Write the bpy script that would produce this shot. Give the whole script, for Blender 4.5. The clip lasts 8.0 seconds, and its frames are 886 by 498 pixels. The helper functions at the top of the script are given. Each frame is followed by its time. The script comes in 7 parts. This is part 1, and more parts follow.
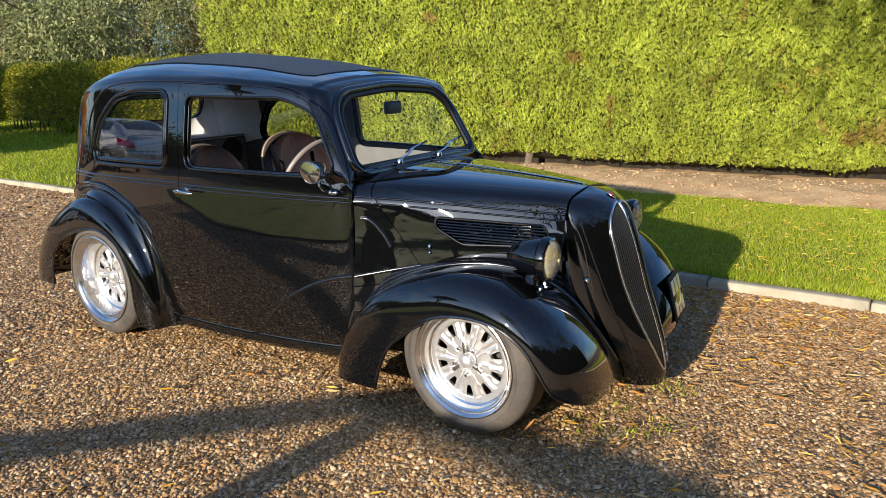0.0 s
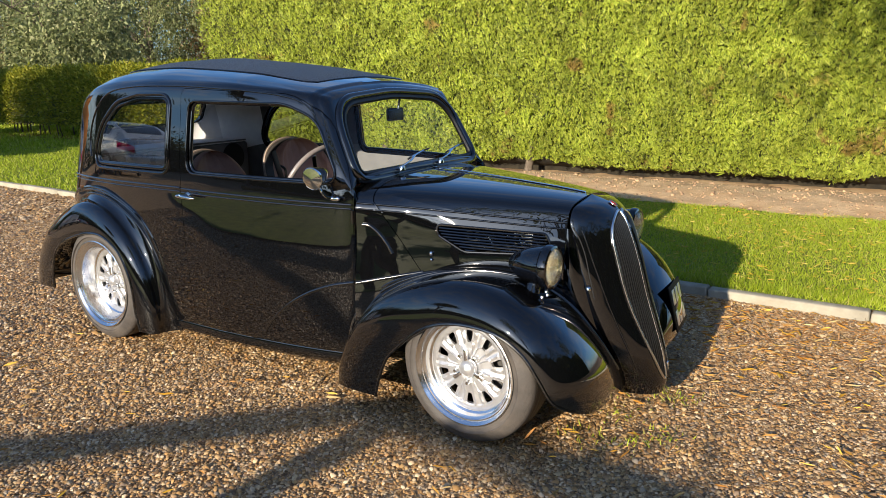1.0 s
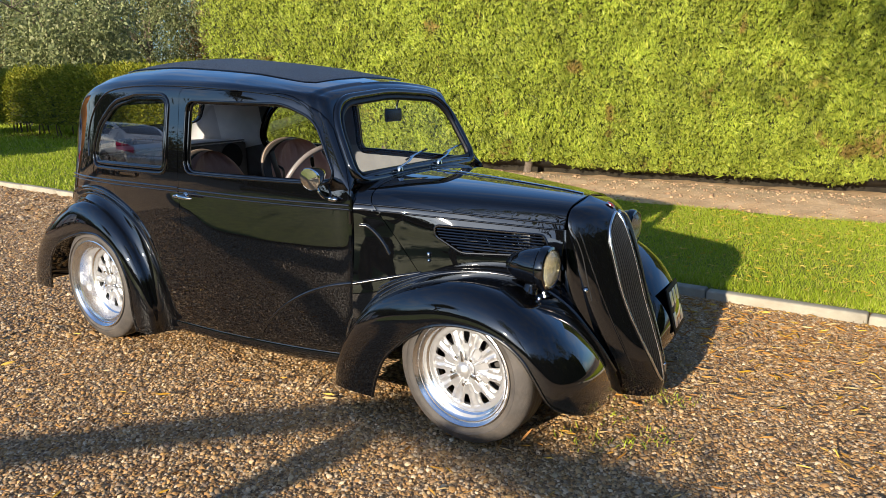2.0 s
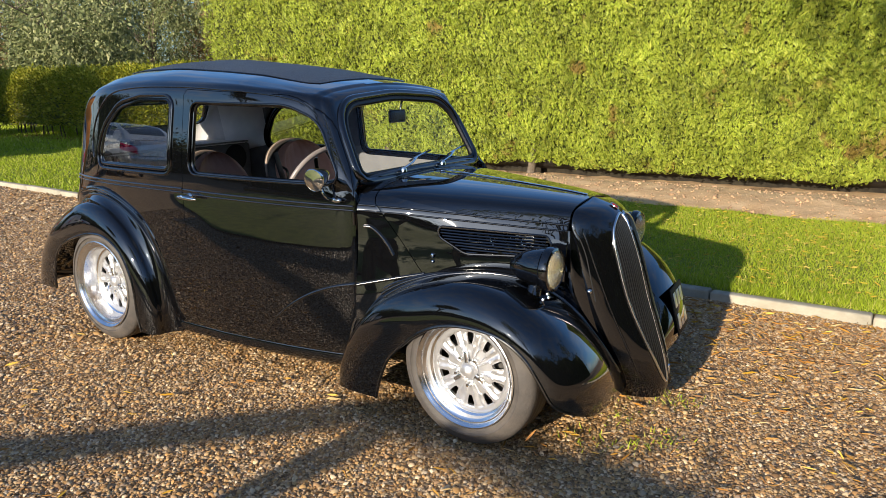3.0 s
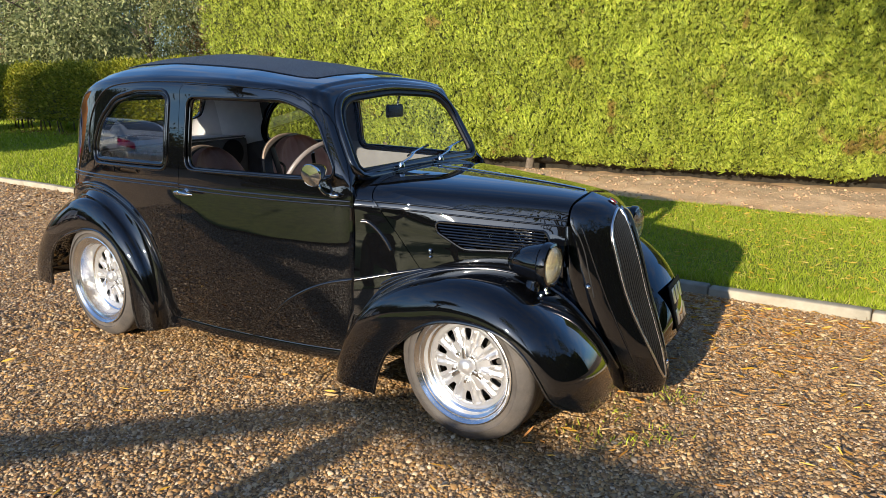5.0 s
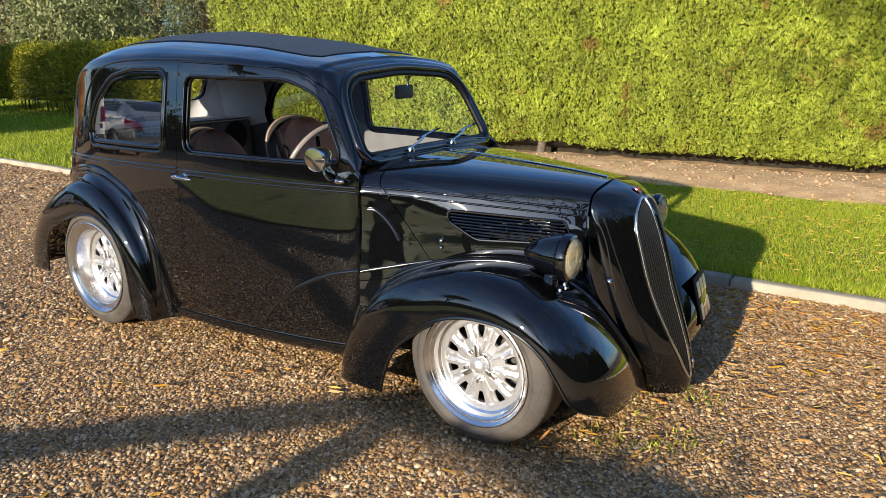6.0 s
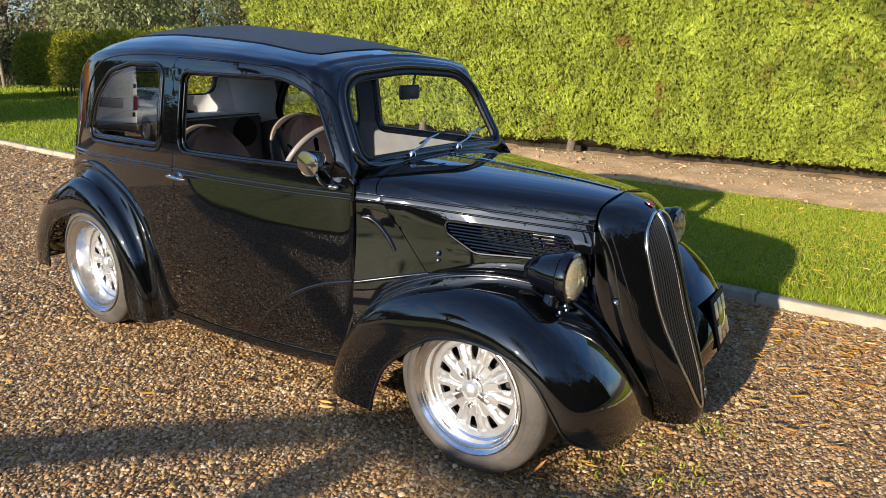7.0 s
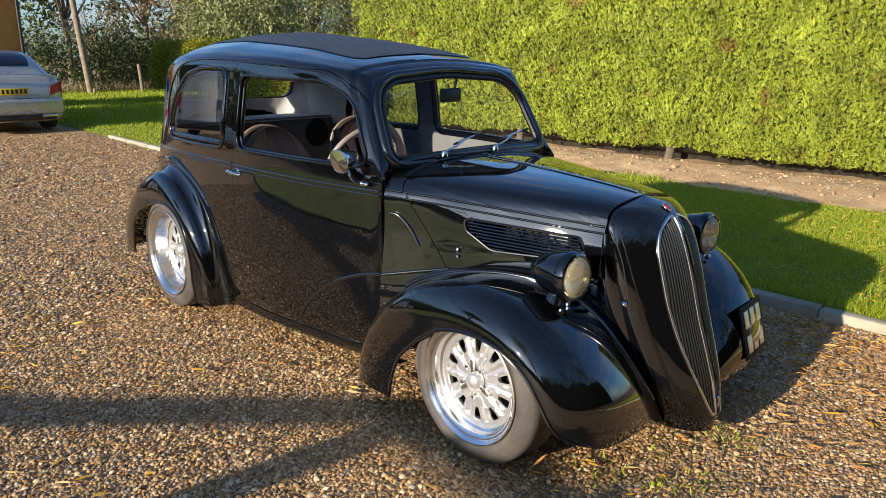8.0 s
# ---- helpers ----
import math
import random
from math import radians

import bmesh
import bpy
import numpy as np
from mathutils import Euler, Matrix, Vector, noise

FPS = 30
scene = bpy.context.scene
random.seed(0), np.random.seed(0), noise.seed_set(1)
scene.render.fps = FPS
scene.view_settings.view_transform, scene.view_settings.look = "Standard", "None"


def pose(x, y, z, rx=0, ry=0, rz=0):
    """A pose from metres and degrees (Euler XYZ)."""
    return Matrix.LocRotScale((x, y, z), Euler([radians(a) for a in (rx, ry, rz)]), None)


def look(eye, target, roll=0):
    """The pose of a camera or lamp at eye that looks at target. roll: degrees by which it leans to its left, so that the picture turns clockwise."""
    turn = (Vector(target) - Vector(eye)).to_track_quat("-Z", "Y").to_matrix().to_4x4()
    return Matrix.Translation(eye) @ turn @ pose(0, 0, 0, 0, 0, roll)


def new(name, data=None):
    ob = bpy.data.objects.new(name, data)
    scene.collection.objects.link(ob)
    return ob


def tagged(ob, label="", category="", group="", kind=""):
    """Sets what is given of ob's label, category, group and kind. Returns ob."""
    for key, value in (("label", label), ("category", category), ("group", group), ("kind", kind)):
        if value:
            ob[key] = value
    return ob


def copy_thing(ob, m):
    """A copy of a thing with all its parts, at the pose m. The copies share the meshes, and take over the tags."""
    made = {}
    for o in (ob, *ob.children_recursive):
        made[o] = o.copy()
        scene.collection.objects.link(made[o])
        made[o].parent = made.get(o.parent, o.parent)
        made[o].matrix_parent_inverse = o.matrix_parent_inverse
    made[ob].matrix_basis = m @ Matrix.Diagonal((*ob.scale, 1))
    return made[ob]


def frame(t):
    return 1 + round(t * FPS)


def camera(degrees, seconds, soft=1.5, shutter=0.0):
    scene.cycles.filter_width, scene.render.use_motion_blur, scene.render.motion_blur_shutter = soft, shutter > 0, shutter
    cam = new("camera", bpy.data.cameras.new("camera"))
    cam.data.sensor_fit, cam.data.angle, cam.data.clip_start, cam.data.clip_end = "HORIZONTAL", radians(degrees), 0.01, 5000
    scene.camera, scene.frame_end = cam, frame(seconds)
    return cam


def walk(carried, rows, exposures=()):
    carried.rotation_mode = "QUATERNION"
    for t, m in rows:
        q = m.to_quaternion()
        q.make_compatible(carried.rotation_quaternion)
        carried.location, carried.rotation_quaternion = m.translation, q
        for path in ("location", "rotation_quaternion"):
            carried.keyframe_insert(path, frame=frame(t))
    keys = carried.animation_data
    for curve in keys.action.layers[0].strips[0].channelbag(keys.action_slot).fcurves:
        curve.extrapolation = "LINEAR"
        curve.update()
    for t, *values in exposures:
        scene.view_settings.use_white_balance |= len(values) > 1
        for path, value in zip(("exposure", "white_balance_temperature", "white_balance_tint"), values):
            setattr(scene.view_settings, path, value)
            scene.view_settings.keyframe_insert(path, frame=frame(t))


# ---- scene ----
cam = camera(61.7, 8.0, soft=0.6)
PATH = [
    (0, (3.723, -2.883, 1.38), (2.619, -1.284, 0.905), -1.6),
    (0.5, (3.72, -2.891, 1.39), (2.617, -1.289, 0.925), -1.4),
    (1, (3.712, -2.89, 1.385), (2.61, -1.286, 0.926), -1.1),
    (1.5, (3.717, -2.883, 1.381), (2.618, -1.276, 0.925), -0.9),
    (3, (3.715, -2.887, 1.383), (2.607, -1.285, 0.93), -0.9),
    (3.5, (3.713, -2.889, 1.384), (2.604, -1.288, 0.932), -0.9),
    (4, (3.713, -2.889, 1.385), (2.608, -1.284, 0.934), -1.0),
    (4.5, (3.717, -2.891, 1.385), (2.614, -1.285, 0.93), -0.9),
    (6, (3.595, -2.728, 1.364), (2.478, -1.148, 0.855), -0.7),
    (6.5, (3.511, -2.614, 1.386), (2.383, -1.051, 0.852), -0.3),
    (7, (3.594, -2.503, 1.388), (2.41, -0.979, 0.863), 0.2),
    (7.5, (3.819, -2.365, 1.384), (2.439, -0.997, 0.911), 0.7),
    (8, (3.926, -2.353, 1.383), (2.516, -1.029, 0.872), -0.0),
]
walk(cam, [(t, look(eye, target, roll)) for t, eye, target, roll in PATH])

# ---- world, sun, exposure ----
SUN_UP, SUN_SIDE = 15.5, 2.5          # degrees above the horizon; degrees from the -Y direction
scene.view_settings.exposure = 0.68
world = bpy.data.worlds.new("sky")
scene.world = world
world.use_nodes = True
wn = world.node_tree.nodes
wl = world.node_tree.links
sky = wn.new("ShaderNodeTexSky")
sky.sky_type = "NISHITA"
sky.sun_disc = False
sky.sun_elevation = radians(SUN_UP)
sky.sun_rotation = radians(180 - SUN_SIDE)
sky.air_density, sky.dust_density, sky.ozone_density = 1.0, 0.8, 6.0
wn["Background"].inputs["Strength"].default_value = 0.125
# thin streaks of high cloud
wc = wn.new("ShaderNodeTexCoord")
wm = wn.new("ShaderNodeMapping")
wm.inputs["Rotation"].default_value = (0.0, 0.0, 0.5)
wm.inputs["Scale"].default_value = (1.2, 4.5, 9.0)
wt = wn.new("ShaderNodeTexNoise")
wt.inputs["Scale"].default_value, wt.inputs["Detail"].default_value, wt.inputs["Roughness"].default_value = 1.6, 7.0, 0.6
wr = wn.new("ShaderNodeMapRange")
wr.inputs["From Min"].default_value, wr.inputs["From Max"].default_value, wr.inputs["To Max"].default_value = 0.46, 0.78, 0.6
wb_ = wn.new("ShaderNodeRGBToBW")
wx = wn.new("ShaderNodeMath")
wx.operation = "MULTIPLY"
wx.inputs[1].default_value = 1.9
wmix = wn.new("ShaderNodeMix")
wmix.data_type = "RGBA"
wl.new(wc.outputs["Generated"], wm.inputs["Vector"])
wl.new(wm.outputs["Vector"], wt.inputs["Vector"])
wl.new(wt.outputs["Fac"], wr.inputs["Value"])
wl.new(sky.outputs["Color"], wb_.inputs["Color"])
wl.new(wb_.outputs["Val"], wx.inputs[0])
wl.new(wr.outputs["Result"], wmix.inputs["Factor"])
wl.new(sky.outputs["Color"], wmix.inputs["A"])
wl.new(wx.outputs["Value"], wmix.inputs["B"])
wl.new(wmix.outputs["Result"], wn["Background"].inputs["Color"])

sun = new("sun", bpy.data.lights.new("sun", "SUN"))
sun.data.energy = 5.0
sun.data.angle = radians(0.53)
sun.data.color = (1.0, 0.88, 0.71)
_sd = Vector((math.sin(radians(SUN_SIDE)), -math.cos(radians(SUN_SIDE)), math.tan(radians(SUN_UP))))
sun.matrix_world = look(_sd * 30, (0, 0, 0))

# ---- materials ----
def mat(name, color, rough=0.5, metal=0.0, color2=None, scale=8.0, detail=6.0, bump=0.0, bump_scale=60.0, spec=0.5,
        coat=0.0, coat_rough=0.02, rand=0.0, rough_var=0.0, trans=0.0, sheen=0.0, sss=0.0, stops=(0.35, 0.65), island=0.0,
        dirt=None, dirt_scale=2.0, dirt_amount=0.5):
    """A Principled material: two colours mixed by noise, fine bump, optional random tint and coarse stains."""
    m = bpy.data.materials.new(name)
    m.use_nodes = True
    nt = m.node_tree
    n, l = nt.nodes, nt.links
    b = n["Principled BSDF"]
    b.inputs["Roughness"].default_value = rough
    b.inputs["Metallic"].default_value = metal
    b.inputs["Specular IOR Level"].default_value = spec
    b.inputs["Coat Weight"].default_value = coat
    b.inputs["Coat Roughness"].default_value = coat_rough
    b.inputs["Sheen Weight"].default_value = sheen
    b.inputs["Transmission Weight"].default_value = trans
    b.inputs["Base Color"].default_value = (*color, 1)
    co = n.new("ShaderNodeTexCoord")
    out = None
    if color2 or rough_var or dirt:
        t = n.new("ShaderNodeTexNoise")
        t.inputs["Scale"].default_value = scale
        t.inputs["Detail"].default_value = detail
        l.new(co.outputs["Object"], t.inputs["Vector"])
        r = n.new("ShaderNodeValToRGB")
        r.color_ramp.elements[0].position, r.color_ramp.elements[1].position = stops
        r.color_ramp.elements[0].color = (*color, 1)
        r.color_ramp.elements[1].color = (*(color2 or color), 1)
        l.new(t.outputs["Fac"], r.inputs["Fac"])
        out = r.outputs["Color"]
        if rough_var:
            mr = n.new("ShaderNodeMapRange")
            mr.inputs["To Min"].default_value = max(0.0, rough - rough_var)
            mr.inputs["To Max"].default_value = min(1.0, rough + rough_var)
            l.new(t.outputs["Fac"], mr.inputs["Value"])
            l.new(mr.outputs["Result"], b.inputs["Roughness"])
    if dirt:
        t2 = n.new("ShaderNodeTexNoise")
        t2.inputs["Scale"].default_value = dirt_scale
        t2.inputs["Detail"].default_value = 8.0
        t2.inputs["Roughness"].default_value = 0.65
        l.new(co.outputs["Object"], t2.inputs["Vector"])
        mr = n.new("ShaderNodeMapRange")
        mr.inputs["From Min"].default_value, mr.inputs["From Max"].default_value = 0.45, 0.7
        mr.inputs["To Max"].default_value = dirt_amount
        l.new(t2.outputs["Fac"], mr.inputs["Value"])
        mx = n.new("ShaderNodeMix")
        mx.data_type = "RGBA"
        l.new(mr.outputs["Result"], mx.inputs["Factor"])
        l.new(out, mx.inputs["A"])
        mx.inputs["B"].default_value = (*dirt, 1)
        out = mx.outputs["Result"]
    if rand or island:
        hs = n.new("ShaderNodeHueSaturation")
        if out:
            l.new(out, hs.inputs["Color"])
        else:
            hs.inputs["Color"].default_value = (*color, 1)
        if island:
            src = n.new("ShaderNodeNewGeometry").outputs["Random Per Island"]
        else:
            src = n.new("ShaderNodeObjectInfo").outputs["Random"]
        k = island or rand
        mr = n.new("ShaderNodeMapRange")
        mr.inputs["To Min"].default_value, mr.inputs["To Max"].default_value = 1 - k, 1 + k
        l.new(src, mr.inputs["Value"])
        l.new(mr.outputs["Result"], hs.inputs["Value"])
        out = hs.outputs["Color"]
    if out:
        l.new(out, b.inputs["Base Color"])
    if bump:
        t3 = n.new("ShaderNodeTexNoise")
        t3.inputs["Scale"].default_value = bump_scale
        t3.inputs["Detail"].default_value = 5.0
        l.new(co.outputs["Object"], t3.inputs["Vector"])
        bp = n.new("ShaderNodeBump")
        bp.inputs["Strength"].default_value = bump
        bp.inputs["Distance"].default_value = 0.01
        l.new(t3.outputs["Fac"], bp.inputs["Height"])
        l.new(bp.outputs["Normal"], b.inputs["Normal"])
    return m


def leaf_mat(name, stops, rough=0.55, trans=0.35, big=None, big_scale=0.7, big_amount=0.8, vary=0.0):
    """Leaves: a ramp of colours taken at random for each leaf, some light through them, and coarse patches of another colour."""
    m = bpy.data.materials.new(name)
    m.use_nodes = True
    nt = m.node_tree
    n, l = nt.nodes, nt.links
    b = n["Principled BSDF"]
    b.inputs["Roughness"].default_value = rough
    b.inputs["Specular IOR Level"].default_value = 0.3
    g = n.new("ShaderNodeNewGeometry")
    r = n.new("ShaderNodeValToRGB")
    r.color_ramp.elements[0].color = (*stops[0], 1)
    r.color_ramp.elements[1].color = (*stops[-1], 1)
    for i, c in enumerate(stops[1:-1]):
        e = r.color_ramp.elements.new((i + 1) / (len(stops) - 1))
        e.color = (*c, 1)
    l.new(g.outputs["Random Per Island"], r.inputs["Fac"])
    out = r.outputs["Color"]
    if big:
        co = n.new("ShaderNodeTexCoord")
        t = n.new("ShaderNodeTexNoise")
        t.inputs["Scale"].default_value = big_scale
        t.inputs["Detail"].default_value = 4.0
        l.new(co.outputs["Object"], t.inputs["Vector"])
        mr = n.new("ShaderNodeMapRange")
        mr.inputs["From Min"].default_value, mr.inputs["From Max"].default_value = 0.64, 0.70
        mr.inputs["To Max"].default_value = big_amount
        l.new(t.outputs["Fac"], mr.inputs["Value"])
        mx = n.new("ShaderNodeMix")
        mx.data_type = "RGBA"
        l.new(mr.outputs["Result"], mx.inputs["Factor"])
        l.new(out, mx.inputs["A"])
        mx.inputs["B"].default_value = (*big, 1)
        out = mx.outputs["Result"]
    if vary:
        co2 = n.new("ShaderNodeTexCoord")
        t2 = n.new("ShaderNodeTexNoise")
        t2.inputs["Scale"].default_value = vary
        t2.inputs["Detail"].default_value = 6.0
        l.new(co2.outputs["Object"], t2.inputs["Vector"])
        m2 = n.new("ShaderNodeMapRange")
        m2.inputs["From Min"].default_value, m2.inputs["From Max"].default_value = 0.3, 0.7
        m2.inputs["To Min"].default_value, m2.inputs["To Max"].default_value = 0.65, 1.4
        l.new(t2.outputs["Fac"], m2.inputs["Value"])
        h2 = n.new("ShaderNodeHueSaturation")
        l.new(out, h2.inputs["Color"])
        l.new(m2.outputs["Result"], h2.inputs["Value"])
        out = h2.outputs["Color"]
    l.new(out, b.inputs["Base Color"])
    if trans:
        tr = n.new("ShaderNodeBsdfTranslucent")
        l.new(out, tr.inputs["Color"])
        ms = n.new("ShaderNodeMixShader")
        ms.inputs["Fac"].default_value = trans
        l.new(b.outputs["BSDF"], ms.inputs[1])
        l.new(tr.outputs["BSDF"], ms.inputs[2])
        l.new(ms.outputs["Shader"], n["Material Output"].inputs["Surface"])
    return m


def glass_mat(name, tint=(0.95, 0.97, 0.96), rough=0.0, face_on=0.022):
    """Thin clear glass: straight-through light with a mirror coat that grows at glancing angles."""
    m = bpy.data.materials.new(name)
    m.use_nodes = True
    n, l = m.node_tree.nodes, m.node_tree.links
    n.remove(n["Principled BSDF"])
    tr = n.new("ShaderNodeBsdfTransparent")
    tr.inputs["Color"].default_value = (*tint, 1)
    gl = n.new("ShaderNodeBsdfGlossy")
    gl.inputs["Roughness"].default_value = rough
    lw = n.new("ShaderNodeLayerWeight")
    lw.inputs["Blend"].default_value = 0.5
    pw = n.new("ShaderNodeMath")
    pw.operation = "POWER"
    pw.inputs[1].default_value = 5.0
    l.new(lw.outputs["Facing"], pw.inputs[0])
    mr = n.new("ShaderNodeMapRange")
    mr.inputs["To Min"].default_value, mr.inputs["To Max"].default_value = face_on, 1.0
    l.new(pw.outputs["Value"], mr.inputs["Value"])
    ms = n.new("ShaderNodeMixShader")
    l.new(mr.outputs["Result"], ms.inputs["Fac"])
    l.new(tr.outputs["BSDF"], ms.inputs[1])
    l.new(gl.outputs["BSDF"], ms.inputs[2])
    l.new(ms.outputs["Shader"], n["Material Output"].inputs["Surface"])
    return m


M_PAINT = mat("black_paint", (0.0022, 0.0023, 0.0028), 0.025, rough_var=0.012, scale=3.0, spec=0.62, coat=1.0, coat_rough=0.008)
M_BRIGHT = mat("bright_trim", (0.86, 0.86, 0.85), 0.18, 1.0, rough_var=0.05, scale=30)
M_BEAD = mat("black_beading", (0.0025, 0.0025, 0.003), 0.20, spec=0.9, coat=1.0, coat_rough=0.06)
M_TRIM = mat("black_rubber", (0.006, 0.006, 0.006), 0.32, bump=0.1, bump_scale=200)
M_UNDER = mat("underside_black", (0.01, 0.01, 0.01), 0.8)
M_FABRIC = mat("roof_vinyl", (0.034, 0.038, 0.046), 0.42, color2=(0.046, 0.051, 0.060), scale=14, bump=0.35, bump_scale=900, rough_var=0.08)
M_CHROME = mat("chrome", (0.82, 0.82, 0.80), 0.06, 1.0, rough_var=0.03, scale=20)
M_ALLOY = mat("cast_alloy", (0.70, 0.70, 0.71), 0.34, 0.8, color2=(0.60, 0.60, 0.61), scale=30, bump=0.08, bump_scale=300, rough_var=0.06)
M_POLISH = mat("polished_alloy", (0.90, 0.90, 0.90), 0.20, 1.0, rough_var=0.08, scale=14, bump=0.05, bump_scale=60)
M_TYRE = mat("tyre_rubber", (0.060, 0.053, 0.048), 0.7, color2=(0.090, 0.079, 0.070), scale=10, bump=0.2, bump_scale=90, dirt=(0.14, 0.115, 0.092), dirt_scale=9, dirt_amount=0.5)
M_GLASS = glass_mat("window_glass")
M_SIDEGLASS = glass_mat("coated_side_glass", (0.80, 0.82, 0.82), 0.0, 0.42)
M_LENS = mat("lamp_lens", (0.88, 0.82, 0.58), 0.2, 0.0, trans=0.75, coat=0.3)
M_REFLECTOR = mat("lamp_reflector", (0.85, 0.83, 0.76), 0.12, 1.0)
M_LEATHER = mat("brown_leather", (0.48, 0.26, 0.20), 0.36, color2=(0.55, 0.32, 0.25), scale=12, bump=0.35, bump_scale=140)
M_SEATBACK = mat("dark_seat_shell", (0.045, 0.040, 0.038), 0.42, bump=0.15, bump_scale=160)
M_PIPING = mat("pale_piping", (0.42, 0.33, 0.27), 0.5)
M_RIMGREY = mat("pale_grey_rim", (0.27, 0.235, 0.22), 0.3, color2=(0.22, 0.19, 0.18), scale=30)
# grey cloth with sunlight put into its colour
M_HEADLINE_LIT = mat("grey_headlining_lit", (0.86, 0.86, 0.86), 0.85, color2=(0.80, 0.80, 0.81), scale=16, bump=0.2, bump_scale=400)
M_CARD = mat("dark_trim_card", (0.105, 0.105, 0.11), 0.7, color2=(0.13, 0.13, 0.137), scale=20, bump=0.2, bump_scale=400)
M_GREYCARD = mat("grey_trim_card", (0.20, 0.20, 0.203), 0.7, color2=(0.17, 0.17, 0.175), scale=10, bump=0.15, bump_scale=300)
M_WOOD = mat("varnished_wood", (0.16, 0.05, 0.02), 0.25, color2=(0.27, 0.10, 0.04), scale=18, coat=0.6)
M_RED = mat("red_enamel", (0.35, 0.02, 0.02), 0.25, coat=0.5)
M_PLATE = mat("black_plate", (0.010, 0.010, 0.010), 0.6, spec=0.25)
M_SILVERMARK = mat("silver_mark", (0.75, 0.75, 0.74), 0.3, 0.6)

# ---- builders ----
def empty(name, at=(0, 0, 0), label="", category="", group="", kind=""):
    e = new(name)
    e.location = at
    return tagged(e, label, category, group, kind)


def fast_mesh(name, verts, faces):
    """A mesh from numpy arrays: verts (n, 3), faces (m, 3 or 4)."""
    verts = np.asarray(verts, dtype=np.float32)
    faces = np.asarray(faces, dtype=np.int32)
    k = faces.shape[1]
    me = bpy.data.meshes.new(name)
    me.vertices.add(len(verts))
    me.vertices.foreach_set("co", verts.ravel())
    me.loops.add(faces.size)
    me.loops.foreach_set("vertex_index", faces.ravel())
    me.polygons.add(len(faces))
    me.polygons.foreach_set("loop_start", np.arange(0, faces.size, k, dtype=np.int32))
    me.update(calc_edges=True)
    return me


def smooth(me, angle=None):
    me.polygons.foreach_set("use_smooth", [True] * len(me.polygons))
    if angle:
        me.set_sharp_from_angle(angle=radians(angle))
    return me


def part(name, data, material, parent=None, label="", smooth_angle=40):
    """Links a bmesh or mesh as one mesh object under a thing or a part."""
    if isinstance(data, bmesh.types.BMesh):
        me = bpy.data.meshes.new(name)
        data.normal_update()
        data.to_mesh(me)
        data.free()
    else:
        me = data
    if smooth_angle:
        smooth(me, smooth_angle)
    if not me.materials:
        me.materials.append(material)
    ob = new(name, me)
    if parent:
        ob.parent = parent
        ob.matrix_parent_inverse = Matrix.Translation(-parent_origin(parent))
    if label:
        tagged(ob, label)
    return ob


def parent_origin(ob):
    """Where an empty stands in the world; meshes carry world coordinates themselves."""
    return Vector(ob.location) if ob.type == "EMPTY" else Vector((0, 0, 0))


def curve_at(xs, ys, x):
    """A smooth curve through the points (xs, ys), with limited overshoot."""
    xs, ys, x = np.asarray(xs, float), np.asarray(ys, float), np.asarray(x, float)
    d = np.diff(ys) / np.diff(xs)
    s = np.empty_like(ys)
    s[0], s[-1] = d[0], d[-1]
    for i in range(1, len(ys) - 1):
        s[i] = 0 if d[i - 1] * d[i] <= 0 else 2 * d[i - 1] * d[i] / (d[i - 1] + d[i])
    i = np.clip(np.searchsorted(xs, x) - 1, 0, len(xs) - 2)
    h = xs[i + 1] - xs[i]
    u = np.clip((x - xs[i]) / h, 0, 1)
    return ((1 + 2 * u) * (1 - u) ** 2 * ys[i] + u * (1 - u) ** 2 * h * s[i] + u * u * (3 - 2 * u) * ys[i + 1] + u * u * (u - 1) * h * s[i + 1])


def spline(points, n, closed=False):
    """n points along a Catmull-Rom curve through the given points."""
    p = np.asarray(points, float)
    if closed:
        p = np.vstack([p[-1], p, p[0], p[1]])
    else:
        p = np.vstack([2 * p[0] - p[1], p, 2 * p[-1] - p[-2]])
    m = len(p) - 3
    dense = []
    for i in range(m):
        a, b, c, d = p[i:i + 4]
        u = np.linspace(0, 1, 24, endpoint=False)[:, None]
        dense.append(0.5 * ((2 * b) + (c - a) * u + (2 * a - 5 * b + 4 * c - d) * u ** 2 + (3 * b - a - 3 * c + d) * u ** 3))
    dense = np.vstack(dense + [p[-2][None]])
    s = np.r_[0, np.cumsum(np.linalg.norm(np.diff(dense, axis=0), axis=1))]
    q = np.linspace(0, s[-1], n + 1 if closed else n)
    if closed:
        q = q[:-1]
    return np.stack([np.interp(q, s, dense[:, k]) for k in range(p.shape[1])], 1)


def grid_mesh(name, g, close_u=False, close_v=False):
    """A mesh from a grid of points (rows, cols, 3)."""
    g = np.asarray(g)
    r, c = g.shape[:2]
    i = np.arange(r if close_v else r - 1)
    j = np.arange(c if close_u else c - 1)
    i, j = np.meshgrid(i, j, indexing="ij")
    i2, j2 = (i + 1) % r, (j + 1) % c
    f = np.stack([i * c + j, i * c + j2, i2 * c + j2, i2 * c + j], -1).reshape(-1, 4)
    return fast_mesh(name, g.reshape(-1, 3), f)


